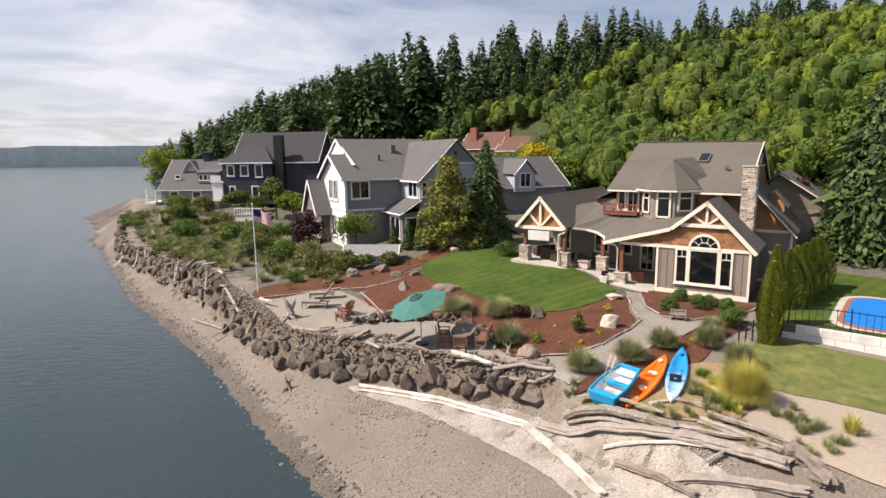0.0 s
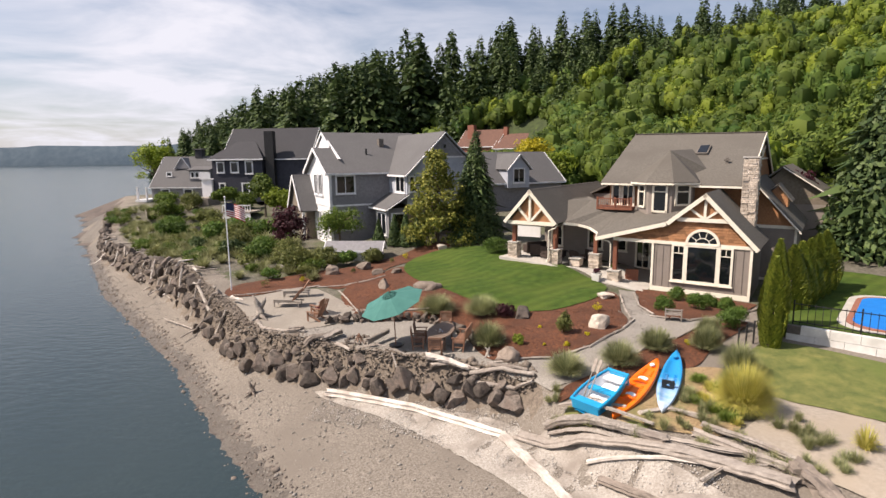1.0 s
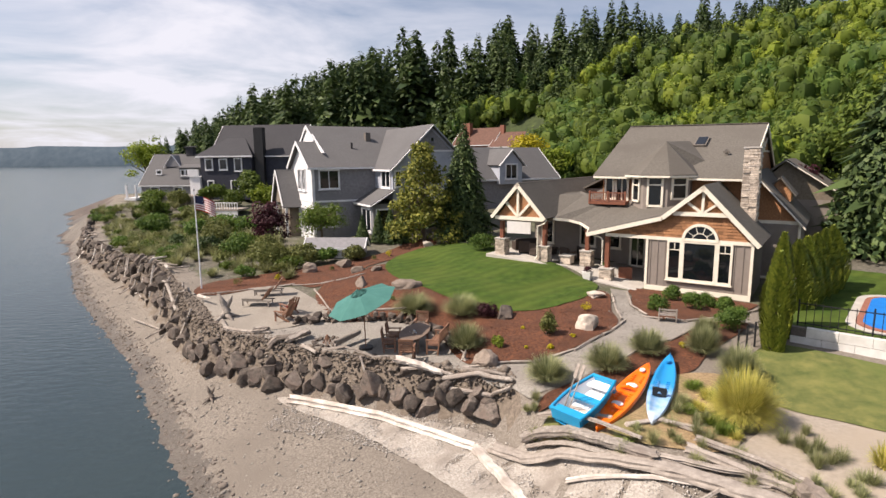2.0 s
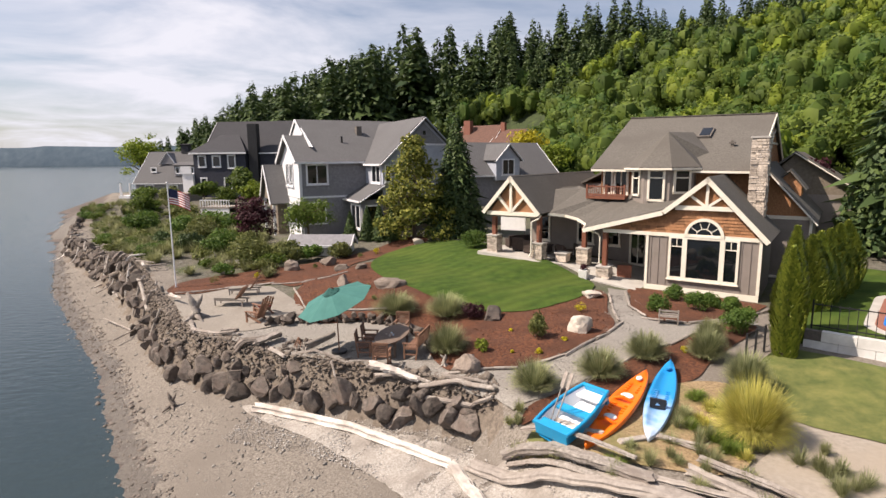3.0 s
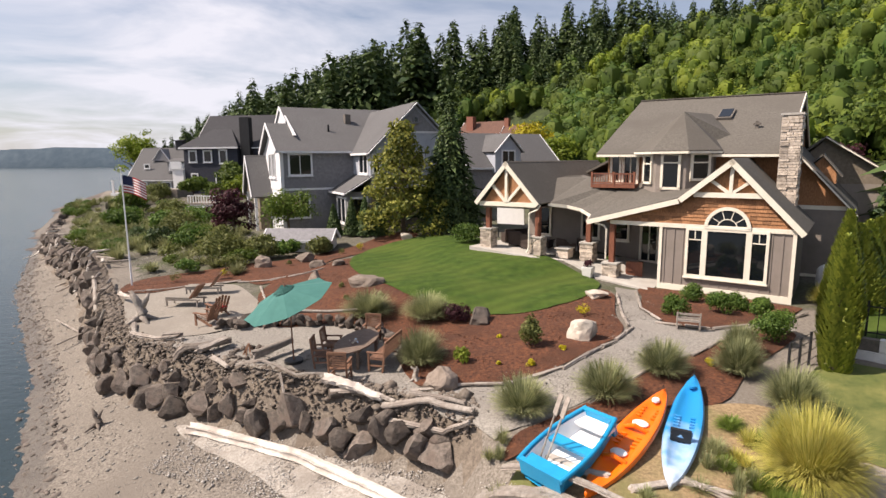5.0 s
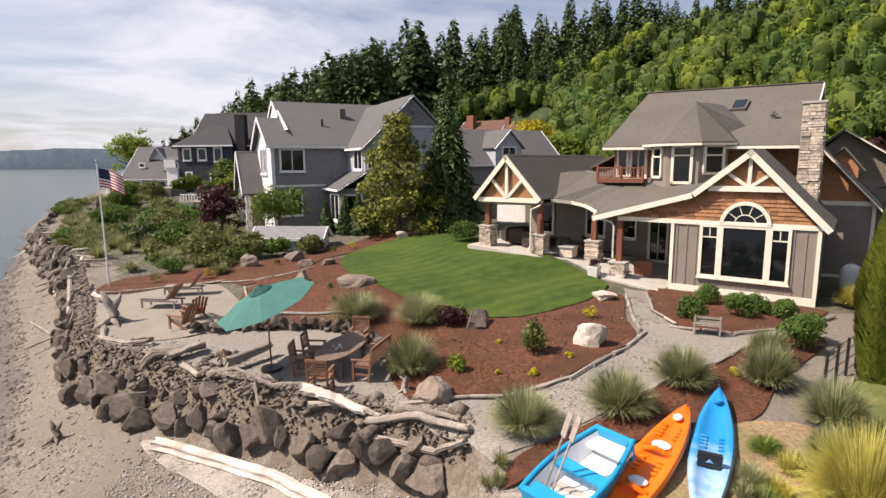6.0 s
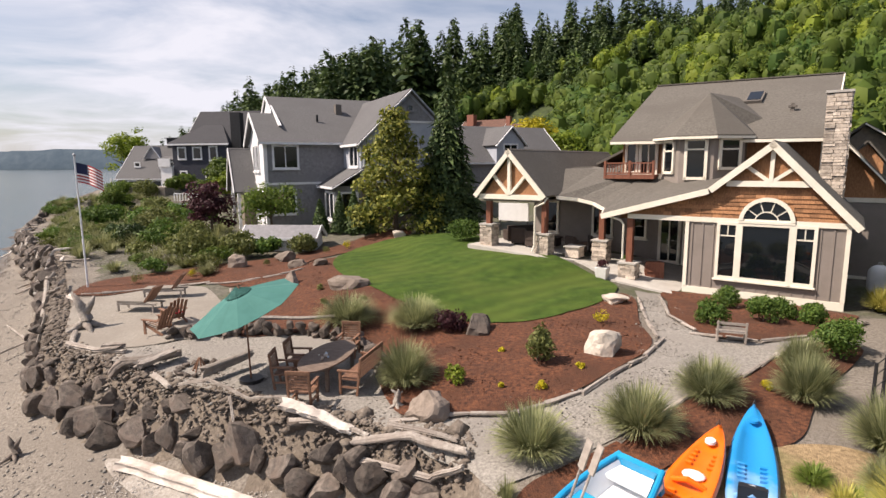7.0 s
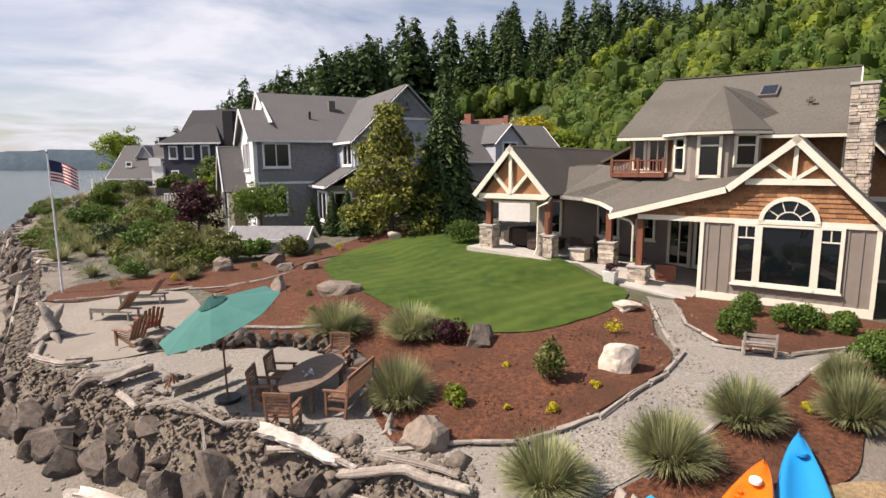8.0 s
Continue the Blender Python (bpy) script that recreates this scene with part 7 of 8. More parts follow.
fence = thing("metal_fence", pool @ pose(0, 0, 0.62), "black metal picket fence on the block wall", "fence")
for i in range(0, 66):
    u = 0.15 + i * 0.28
    part("post" if i % 9 == 0 else "picket", boxes((u - (0.03 if i % 9 == 0 else 0.012), u + (0.03 if i % 9 == 0 else 0.012), 0.5, 0.53, 0, 1.15 if i % 9 == 0 else 1.05)), "black", fence)
for z in (0.12, 0.95):
    part("rail", boxes((0.1, 18.6, 0.5, 0.53, z, z + 0.04)), "black", fence)
# short wire fence at the bed's end
wf = thing("wire_fence", on(14.6, 25.6, 40), "low dark wire fence beside the grasses", "fence")
for i in range(4):
    part("post", boxes((i * 0.8 - 1.2, i * 0.8 - 1.14, -0.03, 0.03, -0.2, 1.1)), "black", wf)
for z in (0.2, 0.5, 0.8, 1.05):
    part("wire", boxes((-1.2, 1.25, -0.008, 0.008, z, z + 0.015)), "black", wf)


# ---- boats ----
def lofted(sections, close=True):
    """A skin through cross sections, each a list of points of equal count."""
    bm = bmesh.new()
    R = [[bm.verts.new(p) for p in s] for s in sections]
    for a, b in zip(R, R[1:]):
        for k in range(len(a) - 1):
            bm.faces.new((a[k], a[k + 1], b[k + 1], b[k]))
    if close:
        bm.faces.new(R[0]); bm.faces.new(R[-1][::-1])
    bmesh.ops.recalc_face_normals(bm, faces=bm.faces)
    return bm


def between(p, q):
    """A pose with its x along p to q."""
    p, q = Vector(p), Vector(q)
    x = (q - p).normalized()
    y = Vector((0, 0, 1)).cross(x).normalized()
    z = x.cross(y)
    return Matrix(((x.x, y.x, z.x, p.x), (x.y, y.y, z.y, p.y), (x.z, y.z, z.z, p.z), (0, 0, 0, 1)))


def kayak(p, q, W, body, label, seats, pale=None):
    L = (Vector(q) - Vector(p)).length
    e = thing("kayak", between(p, q), label, "kayak", "kayaks")
    secs, deck = [], []
    for i in range(25):
        t = i / 24
        w = W / 2 * max(0.03, math.sin(math.pi * min(max(t, 0.004), 0.996)) ** 0.62)
        rise = 0.16 * (abs(2 * t - 1) ** 3)
        h = 0.30 * (0.6 + 0.4 * math.sin(math.pi * t))
        secs.append([(t * L, w * c, rise + z * h) for c, z in ((-0.9, 0.95), (-1.0, 0.75), (-0.9, 0.35), (-0.5, 0.05), (0, 0), (0.5, 0.05), (0.9, 0.35), (1.0, 0.75), (0.9, 0.95), (0.62, 1.0), (0.5, 0.78 if 0.14 < t < 0.86 else 1.06), (0, 0.72 if 0.14 < t < 0.86 else 1.15), (-0.5, 0.78 if 0.14 < t < 0.86 else 1.06), (-0.62, 1.0), (-0.9, 0.95))])
    part("hull", lofted(secs), body, e, smooth=True)
    for t0 in seats:
        x = t0 * L
        bm = bmesh.new()
        bmesh.ops.create_uvsphere(bm, u_segments=14, v_segments=8, radius=1)
        bmesh.ops.scale(bm, vec=(0.14, W * 0.22, 0.05), verts=bm.verts)
        bmesh.ops.translate(bm, vec=(x, 0, 0.26), verts=bm.verts)
        part("seat_pad", bm, "white", e, "pale oval seat pad", True)
        bm = bmesh.new()
        tube(bm, [(x - 0.28, -W * 0.3, 0.27), (x - 0.33, 0, 0.4), (x - 0.28, W * 0.3, 0.27)], [0.05, 0.06, 0.05], 8)
        part("backrest", bm, body, e)
        for k in range(4):
            for s in (-1, 1):
                part("footrest", boxes((x + 0.28 + k * 0.13, x + 0.34 + k * 0.13, s * W * 0.22 - 0.07, s * W * 0.22 + 0.07, 0.23, 0.28)), body, e)
    bm = bmesh.new()
    bmesh.ops.create_cone(bm, segments=14, radius1=0.1, radius2=0.09, depth=0.05, cap_ends=True)
    bmesh.ops.translate(bm, vec=(L * 0.86, 0, 0.36), verts=bm.verts)
    part("hatch", bm, pale or body, e, "round hatch cover")
    bm = bmesh.new()
    tube(bm, [(L * 0.97, -0.03, 0.42), (L * 0.985, 0, 0.5), (L * 0.97, 0.03, 0.42)], [0.012] * 3, 6)
    part("carry_handle", bm, "black", e)
    return e


def gz(x, y, d=0.0):
    return (x, y, hz(x, y) + d)


kayak((7.0, 20.15, -0.82), (9.78, 23.5, -0.04), 0.92, "orange", "orange two-seat sit-on-top kayak lying on the bank", (0.36, 0.64), "white")
k2 = kayak((8.7, 20.2, -0.66), (10.95, 24.5, -0.08), 0.85, "bluepale", "blue and white marbled sit-on-top kayak on the bank", (0.42,), "bluepale")
part("seat", boxes((1.75, 2.15, -0.2, 0.2, 0.24, 0.3)), "black", k2, "black padded seat")
part("seat_back", boxes((1.68, 1.76, -0.22, 0.22, 0.26, 0.55)), "black", k2)

dg = thing("rowing_boat", between((6.15, 20.62, -0.72), (7.75, 22.0, -0.2)), "bright blue rowing dinghy with white inside", "boat")
LB = 2.25
o_, i_ = [], []
for k in range(13):
    t = k / 12
    w = 0.52 + 0.16 * math.sin(math.pi * min(t * 0.9 + 0.1, 1)) - 0.12 * t
    w2 = w * 0.8
    z0 = 0.05 + 0.12 * t ** 3
    z1 = 0.46 + 0.08 * t
    o_.append([(t * LB, -w, z1), (t * LB, -w2, z0), (t * LB, 0, z0 - 0.05), (t * LB, w2, z0), (t * LB, w, z1)])
    tt = 0.03 + t * 0.94
    i_.append([(tt * LB, -w + 0.07, z1 - 0.015), (tt * LB, -w2 + 0.06, z0 + 0.05), (tt * LB, 0, z0 + 0.04), (tt * LB, w2 - 0.06, z0 + 0.05), (tt * LB, w - 0.07, z1 - 0.015)])
part("hull", lofted(o_, False), "blueplastic", dg, smooth=False)
part("liner", lofted(i_, True), "white", dg, "white inner shell")
for x0, x1 in ((0.0, 0.12), (LB - 0.12, LB)):
    t = x0 / LB
    w = 0.52 + 0.16 * math.sin(math.pi * min(t * 0.9 + 0.1, 1)) - 0.12 * t
    part("transom", boxes((x0, x1, -w + 0.02, w - 0.02, 0.12, 0.5 + 0.08 * t)), "blueplastic", dg)
bm = bmesh.new()
for s in (-1, 1):
    tube(bm, [(p[0][0], s * abs(p[0][1]), p[0][2]) for p in o_], [0.055] * 13, 8)
part("gunwale", bm, "blueplastic", dg)
for x in (0.22, 1.1, 1.95):
    w = 0.57 if x < 1.5 else 0.47
    part("thwart", boxes((x - (0.17 if x != 1.1 else 0.13), x + (0.17 if x != 1.1 else 0.13), -w, w, 0.34, 0.42)), "blueplastic" if x < 1.5 else "white", dg)
for s in (0.12, 0.3):
    oar = thing("oar", dg.matrix_world @ Matrix.Translation((0.75, s, 0.75)) @ pose(0, 0, 0, 0, 62, 150 + s * 20), "pale wooden oar with dark blade resting in the dinghy", "oar", "oars")
    part("shaft", tube(bmesh.new(), [(-0.5, 0, 0), (1.2, 0, 0)], [0.022, 0.022], 8), "drift", oar)
    bm = boxes((-1.0, -0.5, -0.08, 0.08, -0.012, 0.012)); bmesh.ops.bevel(bm, geom=bm.edges[:], offset=0.01, segments=1)
    part("blade", bm, "greywood", oar)


# ---- terrace furniture ----
def slat_chair(m, label="reddish teak slatted armchair at the table", group="chairs round the table", w=0.62, name="garden_chair", arms=True):
    e = thing(name, m, label, "chair", group)
    for x in (-w / 2 + 0.03, w / 2 - 0.03):
        part("leg", boxes((x - 0.03, x + 0.03, -0.28, -0.22, 0, 0.64)), "teak", e)
        bm = bmesh.new(); bar(bm, (x, 0.22, 0), (x, 0.34, 0.98), 0.055)
        part("leg", bm, "teak", e)
        if arms:
            part("arm", boxes((x - 0.04, x + 0.04, -0.32, 0.3, 0.62, 0.66)), "teak", e)
        part("stretcher", boxes((x - 0.02, x + 0.02, -0.22, 0.24, 0.18, 0.23)), "teak", e)
    for i in range(7):
        part("seat_slat", boxes((-w / 2, w / 2, -0.27 + i * 0.075, -0.21 + i * 0.075, 0.41, 0.44)), "teak", e)
    for i in range(6):
        z = 0.52 + i * 0.075
        y = 0.24 + z * 0.1
        part("back_slat", boxes((-w / 2 + 0.06, w / 2 - 0.06, y - 0.012, y + 0.012, z, z + 0.05)), "teak", e)
    part("top_rail", boxes((-w / 2, w / 2, 0.31, 0.36, 0.94, 1.02)), "teak", e)
    return e


TZ = lambda x, y: hz(x, y) + 0.03
tbl = thing("dining_table", pose(0.95, 27.9, TZ(0.95, 27.9), 0, 0, 78), "oval teak garden dining table", "table")
bm = plate([(1.35 * math.cos(a), 0.62 * math.sin(a)) for a in np.linspace(0, 2 * math.pi, 33)[:-1]], 0.70, 0.745)
part("tabletop", bm, "oldteak", tbl, "weathered teak tabletop")
part("apron", boxes((-0.9, 0.9, -0.4, 0.4, 0.6, 0.7)), "oldteak", tbl)
for x in (-0.85, 0.85):
    for y in (-0.36, 0.36):
        part("leg", boxes((x - 0.045, x + 0.045, y - 0.045, y + 0.045, 0, 0.7)), "oldteak", tbl)
ch = slat_chair(pose(0.72, 26.15, TZ(0.72, 26.15), 0, 0, 175))
for x, y, a in ((-0.15, 27.5, 92), (-0.05, 28.5, 88), (1.15, 29.75, -8)):
    copy_thing(ch, pose(x, y, TZ(x, y), 0, 0, a))
slat_chair(pose(1.95, 27.4, TZ(1.95, 27.4), 0, 0, -105), "long teak slatted bench at the table", w=1.5, name="garden_bench")
rnd = random.Random(5)
for i in range(11):
    r = rnd.uniform(0.03, 0.07)
    a, d = rnd.uniform(0, 6.28), rnd.uniform(0, 0.32)
    bm = rock_bm(60 + i, r, r, r, 6, 1)
    solid("shell", bm, "palerock" if i % 3 else "bluepale", pose(0.9 + d * math.cos(a) * 0.6, 27.75 + d * math.sin(a), TZ(0.95, 27.9) + 0.745 + r * 0.6), "pale beach shell lying on the table", "shell", "shells on the table")

um = thing("garden_umbrella", pose(-1.25, 27.86, TZ(-1.25, 27.86)), "large green tilted market umbrella", "umbrella")
part("base_plate", plate([(0.32 * math.cos(a), 0.32 * math.sin(a)) for a in np.linspace(0, 2 * math.pi, 17)[:-1]], 0, 0.1), "black", um)
part("pole", tube(bmesh.new(), [(0, 0, 0.05), (-0.05, 0.02, 2.0), (-0.25, 0.1, 2.75)], [0.03, 0.03, 0.025], 8), "teak", um, "wooden pole")
tilt = Matrix.Translation((-0.3, 0.12, 2.58)) @ Matrix.Rotation(math.radians(-19), 4, "Y") @ Matrix.Rotation(math.radians(11), 4, "X")
R_, D_ = 1.6, 0.5
rim = [(R_ * math.cos(a), R_ * math.sin(a), -D_) for a in [math.radians(45 * k + 12) for k in range(8)]]
bm = bmesh.new()
top = bm.verts.new((0, 0, 0.0))
midv, outv = [], []
for k in range(8):
    x, y, z = rim[k]
    midv.append([bm.verts.new((x * s, y * s, z * s ** 1.15)) for s in (0.33, 0.66, 1.0)])
    nx2 = rim[(k + 1) % 8]
    outv.append([bm.verts.new(((x + nx2[0]) / 2 * s * 0.985, (y + nx2[1]) / 2 * s * 0.985, z * s ** 1.15 - 0.03 * s)) for s in (0.33, 0.66, 1.0)])
for k in range(8):
    for a, b in ((midv[k], outv[k]), (outv[k], midv[(k + 1) % 8])):
        bm.faces.new((top, a[0], b[0]))
        for j in range(2):
            bm.faces.new((a[j], a[j + 1], b[j + 1], b[j]))
bmesh.ops.recalc_face_normals(bm, faces=bm.faces)
bmesh.ops.solidify(bm, geom=bm.faces[:], thickness=0.008)
can = part("canopy", bm, "canvas", um, "teal-green canvas canopy"); can.matrix_local = tilt
bm = bmesh.new()
t2 = bm.verts.new((0, 0, 0.12)); rr = [bm.verts.new((p[0] * 0.24, p[1] * 0.24, -0.08)) for p in rim]
for k in range(8):
    bm.faces.new((t2, rr[k], rr[(k + 1) % 8]))
bmesh.ops.solidify(bm, geom=bm.faces[:], thickness=0.008)
part("vent", bm, "canvas", can)
for k in range(8):
    bm = bmesh.new(); bar(bm, (0, 0, -0.04), (rim[k][0] * 0.98, rim[k][1] * 0.98, rim[k][2] - 0.03), 0.02)
    r_ = part("rib", bm, "teak", um); r_.matrix_local = tilt

fp = thing("fire_pit", on(-3.2, 28.9), "ring of dark stones with kindling sticks", "fire pit")
for k in range(14):
    a = k * 0.449
    bm = rock_bm(90 + k, 0.17, 0.14, 0.13, 7, 1)
    bmesh.ops.translate(bm, vec=(0.6 * math.cos(a), 0.6 * math.sin(a), 0.08), verts=bm.verts)
    part("stone", bm, "rock", fp)
for k in range(7):
    a = k * 0.9
    part("stick", tube(bmesh.new(), [(0.22 * math.cos(a), 0.22 * math.sin(a), 0), (0.02 * math.cos(a), 0.02 * math.sin(a), 0.42)], [0.028, 0.02], 6), "teak", fp)
for (ax, ay), (bx, by) in (((-2.7, 27.9), (-1.75, 29.3)),):
    drift([(ax, ay, 0.32), (bx, by, 0.42)], 0.19, 0.15, "greywood", "thick grey log bench by the fire circle", "log_bench", "log benches", 3)


def lounger(m):
    e = thing("sun_lounger", m, "wooden sun lounger with beige cushion on the patio", "lounger", "sun loungers")
    for x in (-0.3, 0.3):
        part("rail", boxes((x - 0.03, x + 0.03, -0.95, 0.75, 0.28, 0.35)), "greywood", e)
        for y in (-0.9, 0.6):
            part("leg", boxes((x - 0.03, x + 0.03, y - 0.03, y + 0.03, 0, 0.28)), "greywood", e)
    bm = boxes((-0.32, 0.32, -0.95, 0.25, 0.36, 0.44)); bmesh.ops.bevel(bm, geom=bm.edges[:], offset=0.025, segments=2)
    part("mattress", bm, "patio", e, "faded beige cushion")
    bm = bmesh.new(); bar(bm, (0, 0.25, 0.4), (0, 0.72, 1.02), 0.64, 0.08); bmesh.ops.bevel(bm, geom=bm.edges[:], offset=0.02, segments=2)
    part("backrest", bm, "teak", e, "brown slatted backrest")
    return e


def adirondack(m, mat="teak", label="wooden adirondack chair on the patio", group="adirondack chairs"):
    e = thing("adirondack_chair", m, label, "chair", group)
    for x in (-0.32, 0.32):
        part("leg", boxes((x - 0.02, x + 0.02, -0.42, -0.32, 0, 0.52)), mat, e)
        bm = bmesh.new(); bar(bm, (x * 0.9, -0.36, 0.34), (x * 0.9, 0.42, 0.03), 0.03, 0.1)
        part("leg", bm, mat, e)
        part("arm", boxes((x - 0.07, x + 0.07, -0.46, 0.3, 0.52, 0.55)), mat, e)
    for i in range(6):
        t = i / 5
        part("seat_slat", boxes((-0.3, 0.3, -0.38 + t * 0.5, -0.31 + t * 0.5, 0.38 - t * 0.18, 0.4 - t * 0.18)), mat, e)
    for i in range(5):
        x = -0.24 + i * 0.12
        bm = bmesh.new(); bar(bm, (x, 0.16, 0.2), (x * 1.15, 0.52, 1.02 - abs(i - 2) * 0.05), 0.1, 0.02, up=(0, 1, 0))
        part("back_slat", bm, mat, e)
    return e


PZ = lambda x, y: hz(x, y) + 0.06
lg = lounger(pose(-8.3, 34.9, PZ(-8.3, 34.9), 0, 0, -95))
copy_thing(lg, pose(-8.3, 36.9, PZ(-8.3, 36.9), 0, 0, -80))
adirondack(pose(-6.0, 31.9, PZ(-6, 31.9), 0, 0, -110), "teak")
ad2 = adirondack(pose(-6.1, 33.1, PZ(-6.1, 33.1), 0, 0, -130), "teak", "adirondack chair draped with a red towel")
part("towel", boxes((-0.25, 0.25, -0.1, 0.3, 0.4, 0.44)), "red", ad2, "faded red towel")

# small bench, pots
bn = thing("small_bench", pose(12.55, 28.85, hz(12.55, 28.85) + 0.05, 0, 0, 160) @ Matrix.Scale(0.78, 4), "small weathered wooden bench beside the path", "bench")
for x in (-0.5, 0.44):
    part("leg", boxes((x, x + 0.06, -0.2, 0.22, 0, 0.36)), "greywood", bn)
    part("back_post", boxes((x, x + 0.06, 0.18, 0.24, 0.3, 0.8)), "greywood", bn)
for i in range(4):
    part("seat_slat", boxes((-0.52, 0.52, -0.2 + i * 0.11, -0.11 + i * 0.11, 0.36, 0.39)), "greywood", bn)
for z in (0.5, 0.66):
    part("back_slat", boxes((-0.52, 0.52, 0.15, 0.18, z, z + 0.1)), "greywood", bn)


def pot(x, y, z, s, label="pale square planter with flowers", plant="leaf_purple"):
    e = thing("planter", pose(x, y, z, 0, 0, -35), label, "planter", "planters")
    bm = bmesh.new(); hexa(bm, [(-.2 * s, -.2 * s, 0), (.2 * s, -.2 * s, 0), (.2 * s, .2 * s, 0), (-.2 * s, .2 * s, 0), (-.27 * s, -.27 * s, .6 * s), (.27 * s, -.27 * s, .6 * s), (.27 * s, .27 * s, .6 * s), (-.27 * s, .27 * s, .6 * s)])
    part("pot", bm, "whiteconc", e)
    k = np.random.default_rng(int(x * 10))
    P, d = lumpy(k, 350, (0.3 * s, 0.3 * s, 0.25 * s))
    P[:, 2] += 0.75 * s
    V, F = leaves(P, 0.05, k, out=d)
    tris_mesh("plant", V, F, plant, e)


def hp(u, v, z, rz=0):
    return HOUSE @ pose(u, v, z, 0, 0, rz)


p_ = hp(-8.75, -0.9, 0.15).translation; pot(p_.x, p_.y, 0.2, 1.0)
p_ = hp(-8.2, 0.6, 0.3).translation; pot(p_.x, p_.y, 0.3, 0.9, plant="leaf_shrub")


# ---- porch furniture ----
def wicker_chair(m, w=0.8, name="wicker_chair", label="dark wicker armchair on the porch", mat="wicker"):
    e = thing(name, m, label, "chair", "porch chairs")
    bm = boxes((-w / 2, w / 2, -0.38, 0.38, 0.08, 0.4)); bmesh.ops.bevel(bm, geom=bm.edges[:], offset=0.04, segments=2)
    part("seat", bm, mat, e)
    bm = boxes((-w / 2, w / 2, 0.26, 0.42, 0.4, 0.88)); bmesh.ops.bevel(bm, geom=bm.edges[:], offset=0.05, segments=2)
    part("backrest", bm, mat, e)
    for x in (-w / 2, w / 2 - 0.12):
        bm = boxes((x, x + 0.12, -0.38, 0.3, 0.4, 0.62)); bmesh.ops.bevel(bm, geom=bm.edges[:], offset=0.03, segments=2)
        part("arm", bm, mat, e)
    part("cushion", boxes((-w / 2 + 0.13, w / 2 - 0.13, -0.36, 0.24, 0.4, 0.5)), "cushion", e)
    for x in (-w / 2 + 0.05, w / 2 - 0.05):
        for y in (-0.33, 0.33):
            part("leg", boxes((x - 0.025, x + 0.025, y - 0.025, y + 0.025, 0, 0.08)), "black", e)
    return e


wicker_chair(hp(-14.3, 1.6, 1.13, 200)); wicker_chair(hp(-13.2, 1.3, 1.06, 170)); wicker_chair(hp(-14.9, 2.6, 1.16, 230), 1.6, "wicker_sofa", "dark wicker sofa on the porch")
wicker_chair(hp(-11.2, 1.9, 0.85, 150)); wicker_chair(hp(-10.6, 3.2, 0.76, 120))
wicker_chair(hp(-7.1, 1.2, 0.09, 200), mat="cedarwood", name="cedar_chair", label="orange-brown wooden armchair on the porch")
bt = thing("coffee_table", hp(-12.9, 2.6, 1.03), "low dark wicker coffee table", "table")
part("tabletop", boxes((-0.5, 0.5, -0.4, 0.4, 0.4, 0.46)), "wicker", bt)
part("body", boxes((-0.42, 0.42, -0.32, 0.32, 0, 0.4)), "wicker", bt)
st = thing("side_table", hp(-10.9, 1.0, 0.81), "pale stone-topped fire table", "table")
part("body", boxes((-0.35, 0.35, -0.35, 0.35, 0, 0.5)), "stone", st)
part("tabletop", boxes((-0.42, 0.42, -0.42, 0.42, 0.5, 0.56)), "concrete", st)
sc = thing("outdoor_screen", hp(-16.4, 4.65, 1.05, 8), "white covered outdoor screen on the porch", "screen")
part("panel", boxes((-0.95, 0.95, -0.05, 0.05, 0.95, 2.0)), "cloth", sc)
for x in (-0.9, 0.85):
    part("leg", boxes((x, x + 0.06, -0.04, 0.04, 0, 0.95)), "black", sc)
gt = thing("gas_tank", hp(1.1, 3.2, 0.0), "white propane tank beside the house wall", "tank")
bm = bmesh.new(); bmesh.ops.create_uvsphere(bm, u_segments=20, v_segments=12, radius=0.4)
for v in bm.verts:
    v.co.z += 0.9 if v.co.z > 0 else 0.4
part("tank", bm, "white", gt, smooth=True)
part("valve", tube(bmesh.new(), [(0, 0, 1.25), (0, 0, 1.4)], [0.08, 0.08], 8), "steel", gt)

# ---- flagpole ----
fpz = hz(-13.6, 39.3)
fl_ = thing("flagpole", pose(-13.6, 39.3, fpz), "white flagpole with striped flag above the sea wall", "flagpole")
part("pole", tube(bmesh.new(), [(0, 0, -0.2), (0, 0, 6.4)], [0.05, 0.03], 10), "white", fl_)
bm = bmesh.new(); bmesh.ops.create_uvsphere(bm, u_segments=10, v_segments=8, radius=0.07); bmesh.ops.translate(bm, vec=(0, 0, 6.45), verts=bm.verts)
part("finial", bm, "steel", fl_)
flag = part("flag", tube(bmesh.new(), [(0.03, 0, 6.1), (0.03, 0, 5.0)], [0.012, 0.012], 6), "cloth", fl_, "red, white and blue striped flag hanging slack")
for i in range(13):
    bm = bmesh.new()
    n_ = 10
    for k in range(n_):
        def q(t, e):
            return Vector((0.05 + t * 1.25, 0.12 * math.sin(t * 6), 6.1 - (i + e) * 0.072 - 0.5 * t * t - 0.05 * math.sin(t * 5)))
        a, b = k / n_, (k + 1) / n_
        if i < 7 and b <= 0.4:
            continue
        f4 = [q(a, 0), q(b, 0), q(b, 1), q(a, 1)]
        hexa(bm, [p for p in f4] + [p + Vector((0, 0.006, 0)) for p in f4])
    part("stripe", bm, "red" if i % 2 == 0 else "cloth", flag)
bm = bmesh.new()
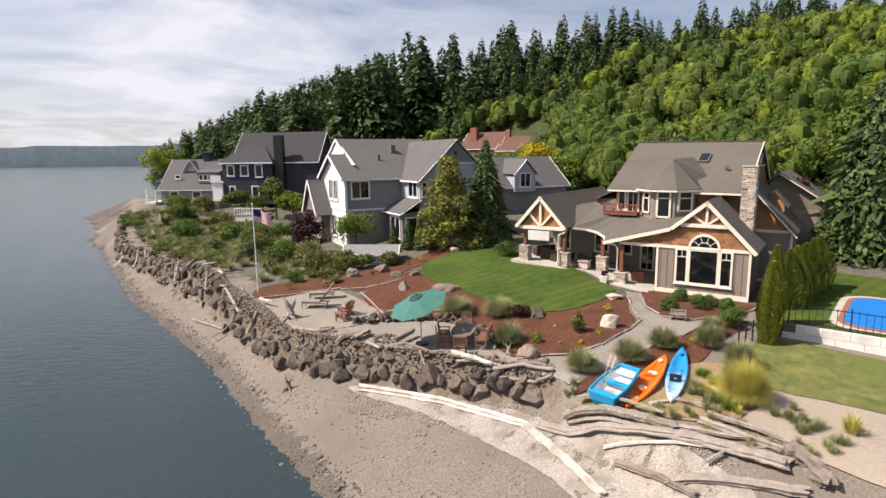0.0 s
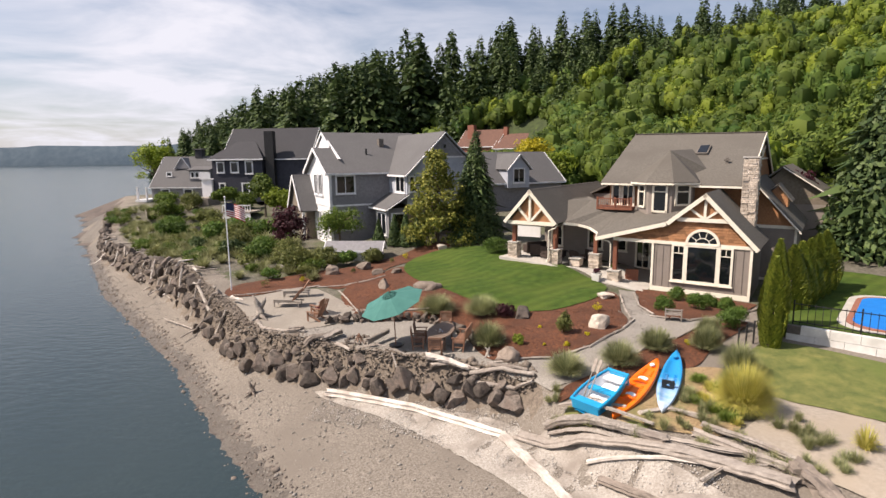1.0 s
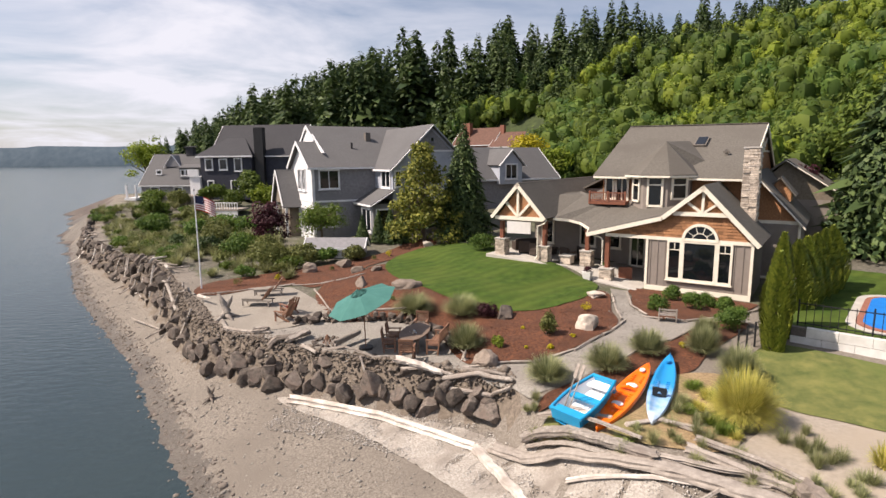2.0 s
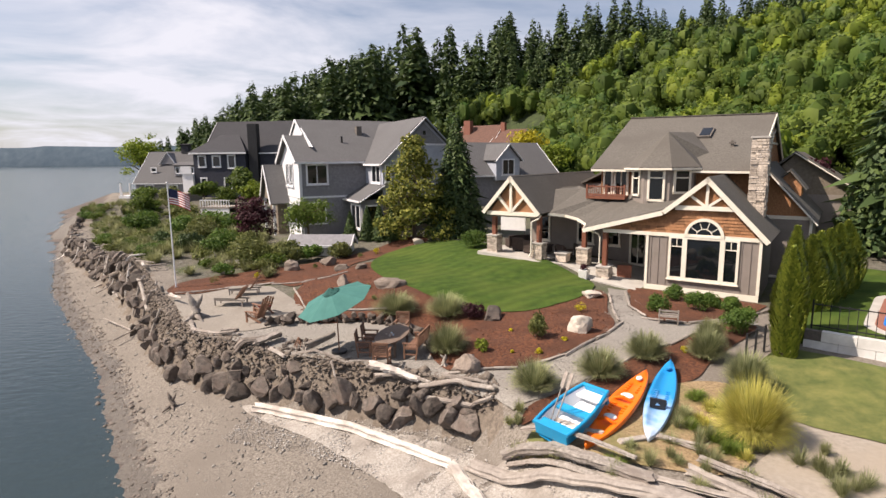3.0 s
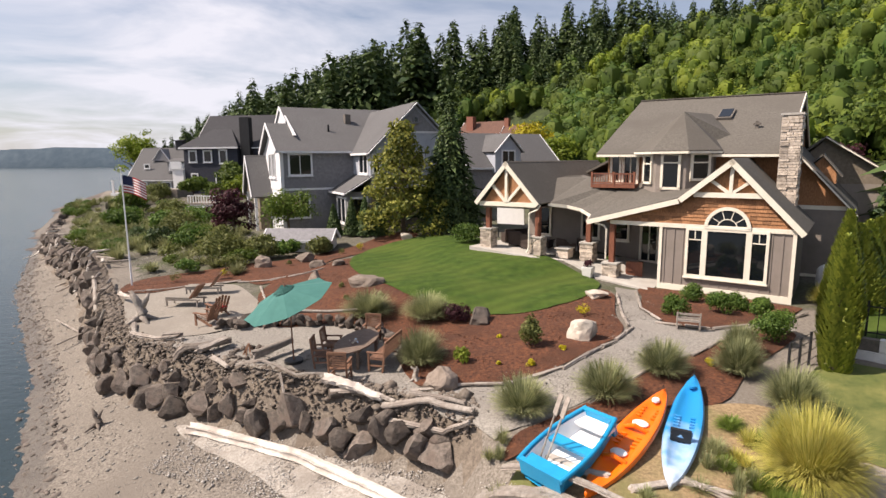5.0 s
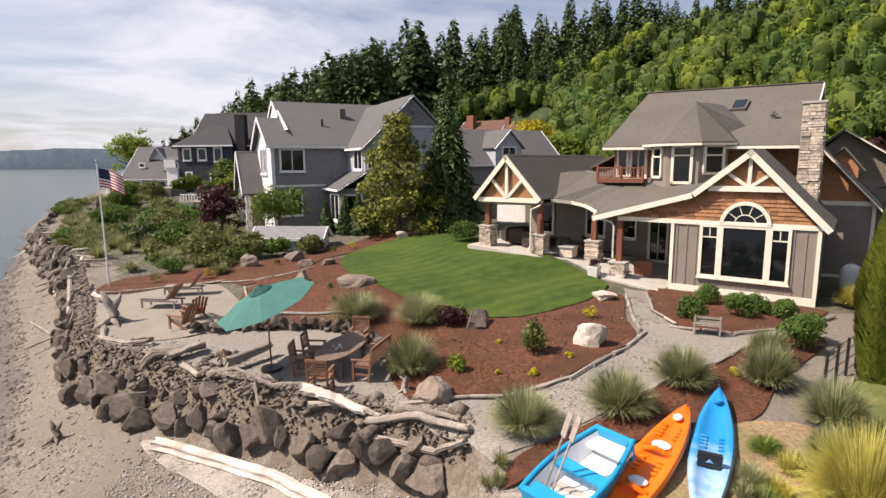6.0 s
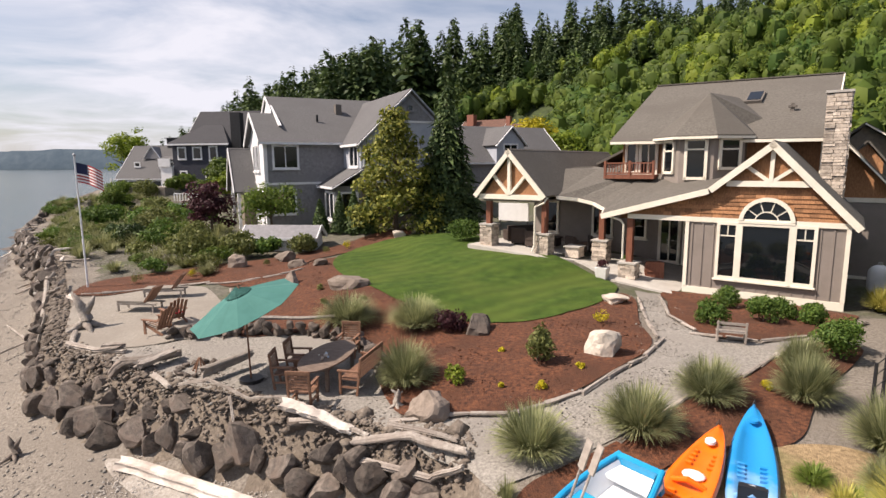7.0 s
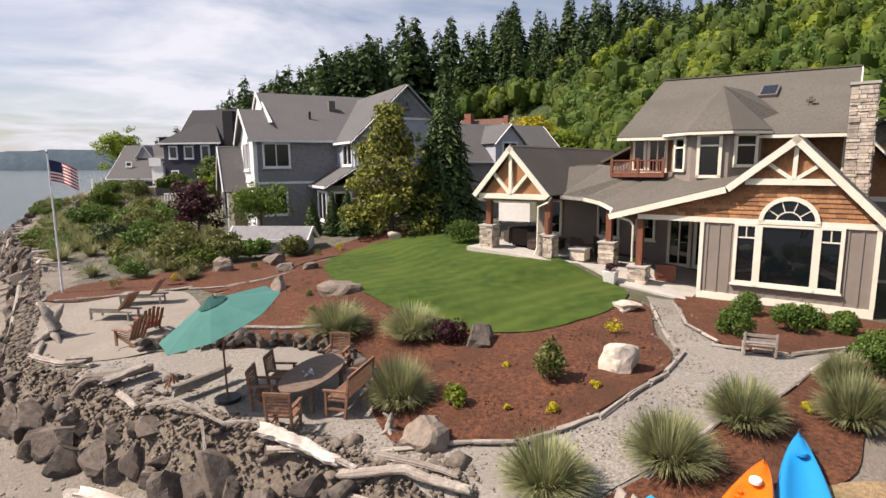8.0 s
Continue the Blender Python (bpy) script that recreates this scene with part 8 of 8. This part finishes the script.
for k in range(4):
    def q(t, e):
        return Vector((0.05 + t * 1.25, 0.12 * math.sin(t * 6), 6.1 - e * 0.072 - 0.5 * t * t - 0.05 * math.sin(t * 5)))
    a, b = k / 10, (k + 1) / 10
    f4 = [q(a, 0), q(b, 0), q(b, 7), q(a, 7)]
    hexa(bm, [p for p in f4] + [p + Vector((0, 0.006, 0)) for p in f4])
part("canton", bm, "navy", flag)

# ---- neighbours' small buildings ----
sh = thing("garden_shed", on(-6.2, 47.0, -4), "low white shed with a pale grey roof among shrubs", "shed")
gable_mass(sh, -2.2, 2.2, -0.8, 0.8, 0, 0.95, 1.5, "whitewall", "greywall", "u", 0.2)
dk = thing("white_deck", on(-29, 84, -10), "white railed deck before the navy house", "deck")
part("floor", boxes((-2.2, 2.2, -1.6, 1.6, 0.5, 0.75)), "greywood", dk)
for i in range(12):
    part("baluster", boxes((-2.2 + i * 0.4, -2.1 + i * 0.4, -1.6, -1.52, 0.75, 1.6)), "whitewall", dk)
part("rail", boxes((-2.2, 2.3, -1.62, -1.5, 1.6, 1.72)), "whitewall", dk)
part("skirt", boxes((-2.2, 2.2, -1.55, -1.45, -0.4, 0.5)), "whitewall", dk)
for x, y, L, a in ((-41.5, 78, 5, -58), (-45, 87, 6, -60), (-36, 76, 4, 20)):
    fe = thing("board_fence", on(x, y, a), "low grey board fence in the shore garden", "fence", "shore fences")
    for i in range(int(L / 0.3)):
        part("board", boxes((i * 0.3, i * 0.3 + 0.26, 0, 0.04, -0.1, 0.8)), "greywood", fe)
pb = thing("jetty_remains", pose(-150, 520, WATER_Z), "row of old timber piles standing in the water", "piles")
for i in range(14):
    part("pile", tube(bmesh.new(), [(-i * 4.5, i * 2, -1), (-i * 4.5, i * 2, 3.2 + (i % 3) * 0.7)], [0.35, 0.3], 8), "driftdark", pb)
patch("garden_path", [(-12.6, 44.2), (-15.5, 46.5), (-17.4, 50.5), (-21.0, 55.5), (-24.5, 61.5), (-27.5, 66.5), (-26.0, 67.0), (-22.5, 61.8), (-19.4, 56.0), (-15.8, 51.0), (-13.8, 47.8), (-11.6, 45.4)], "gravel", 0.07, "grey gravel garden path", "path")
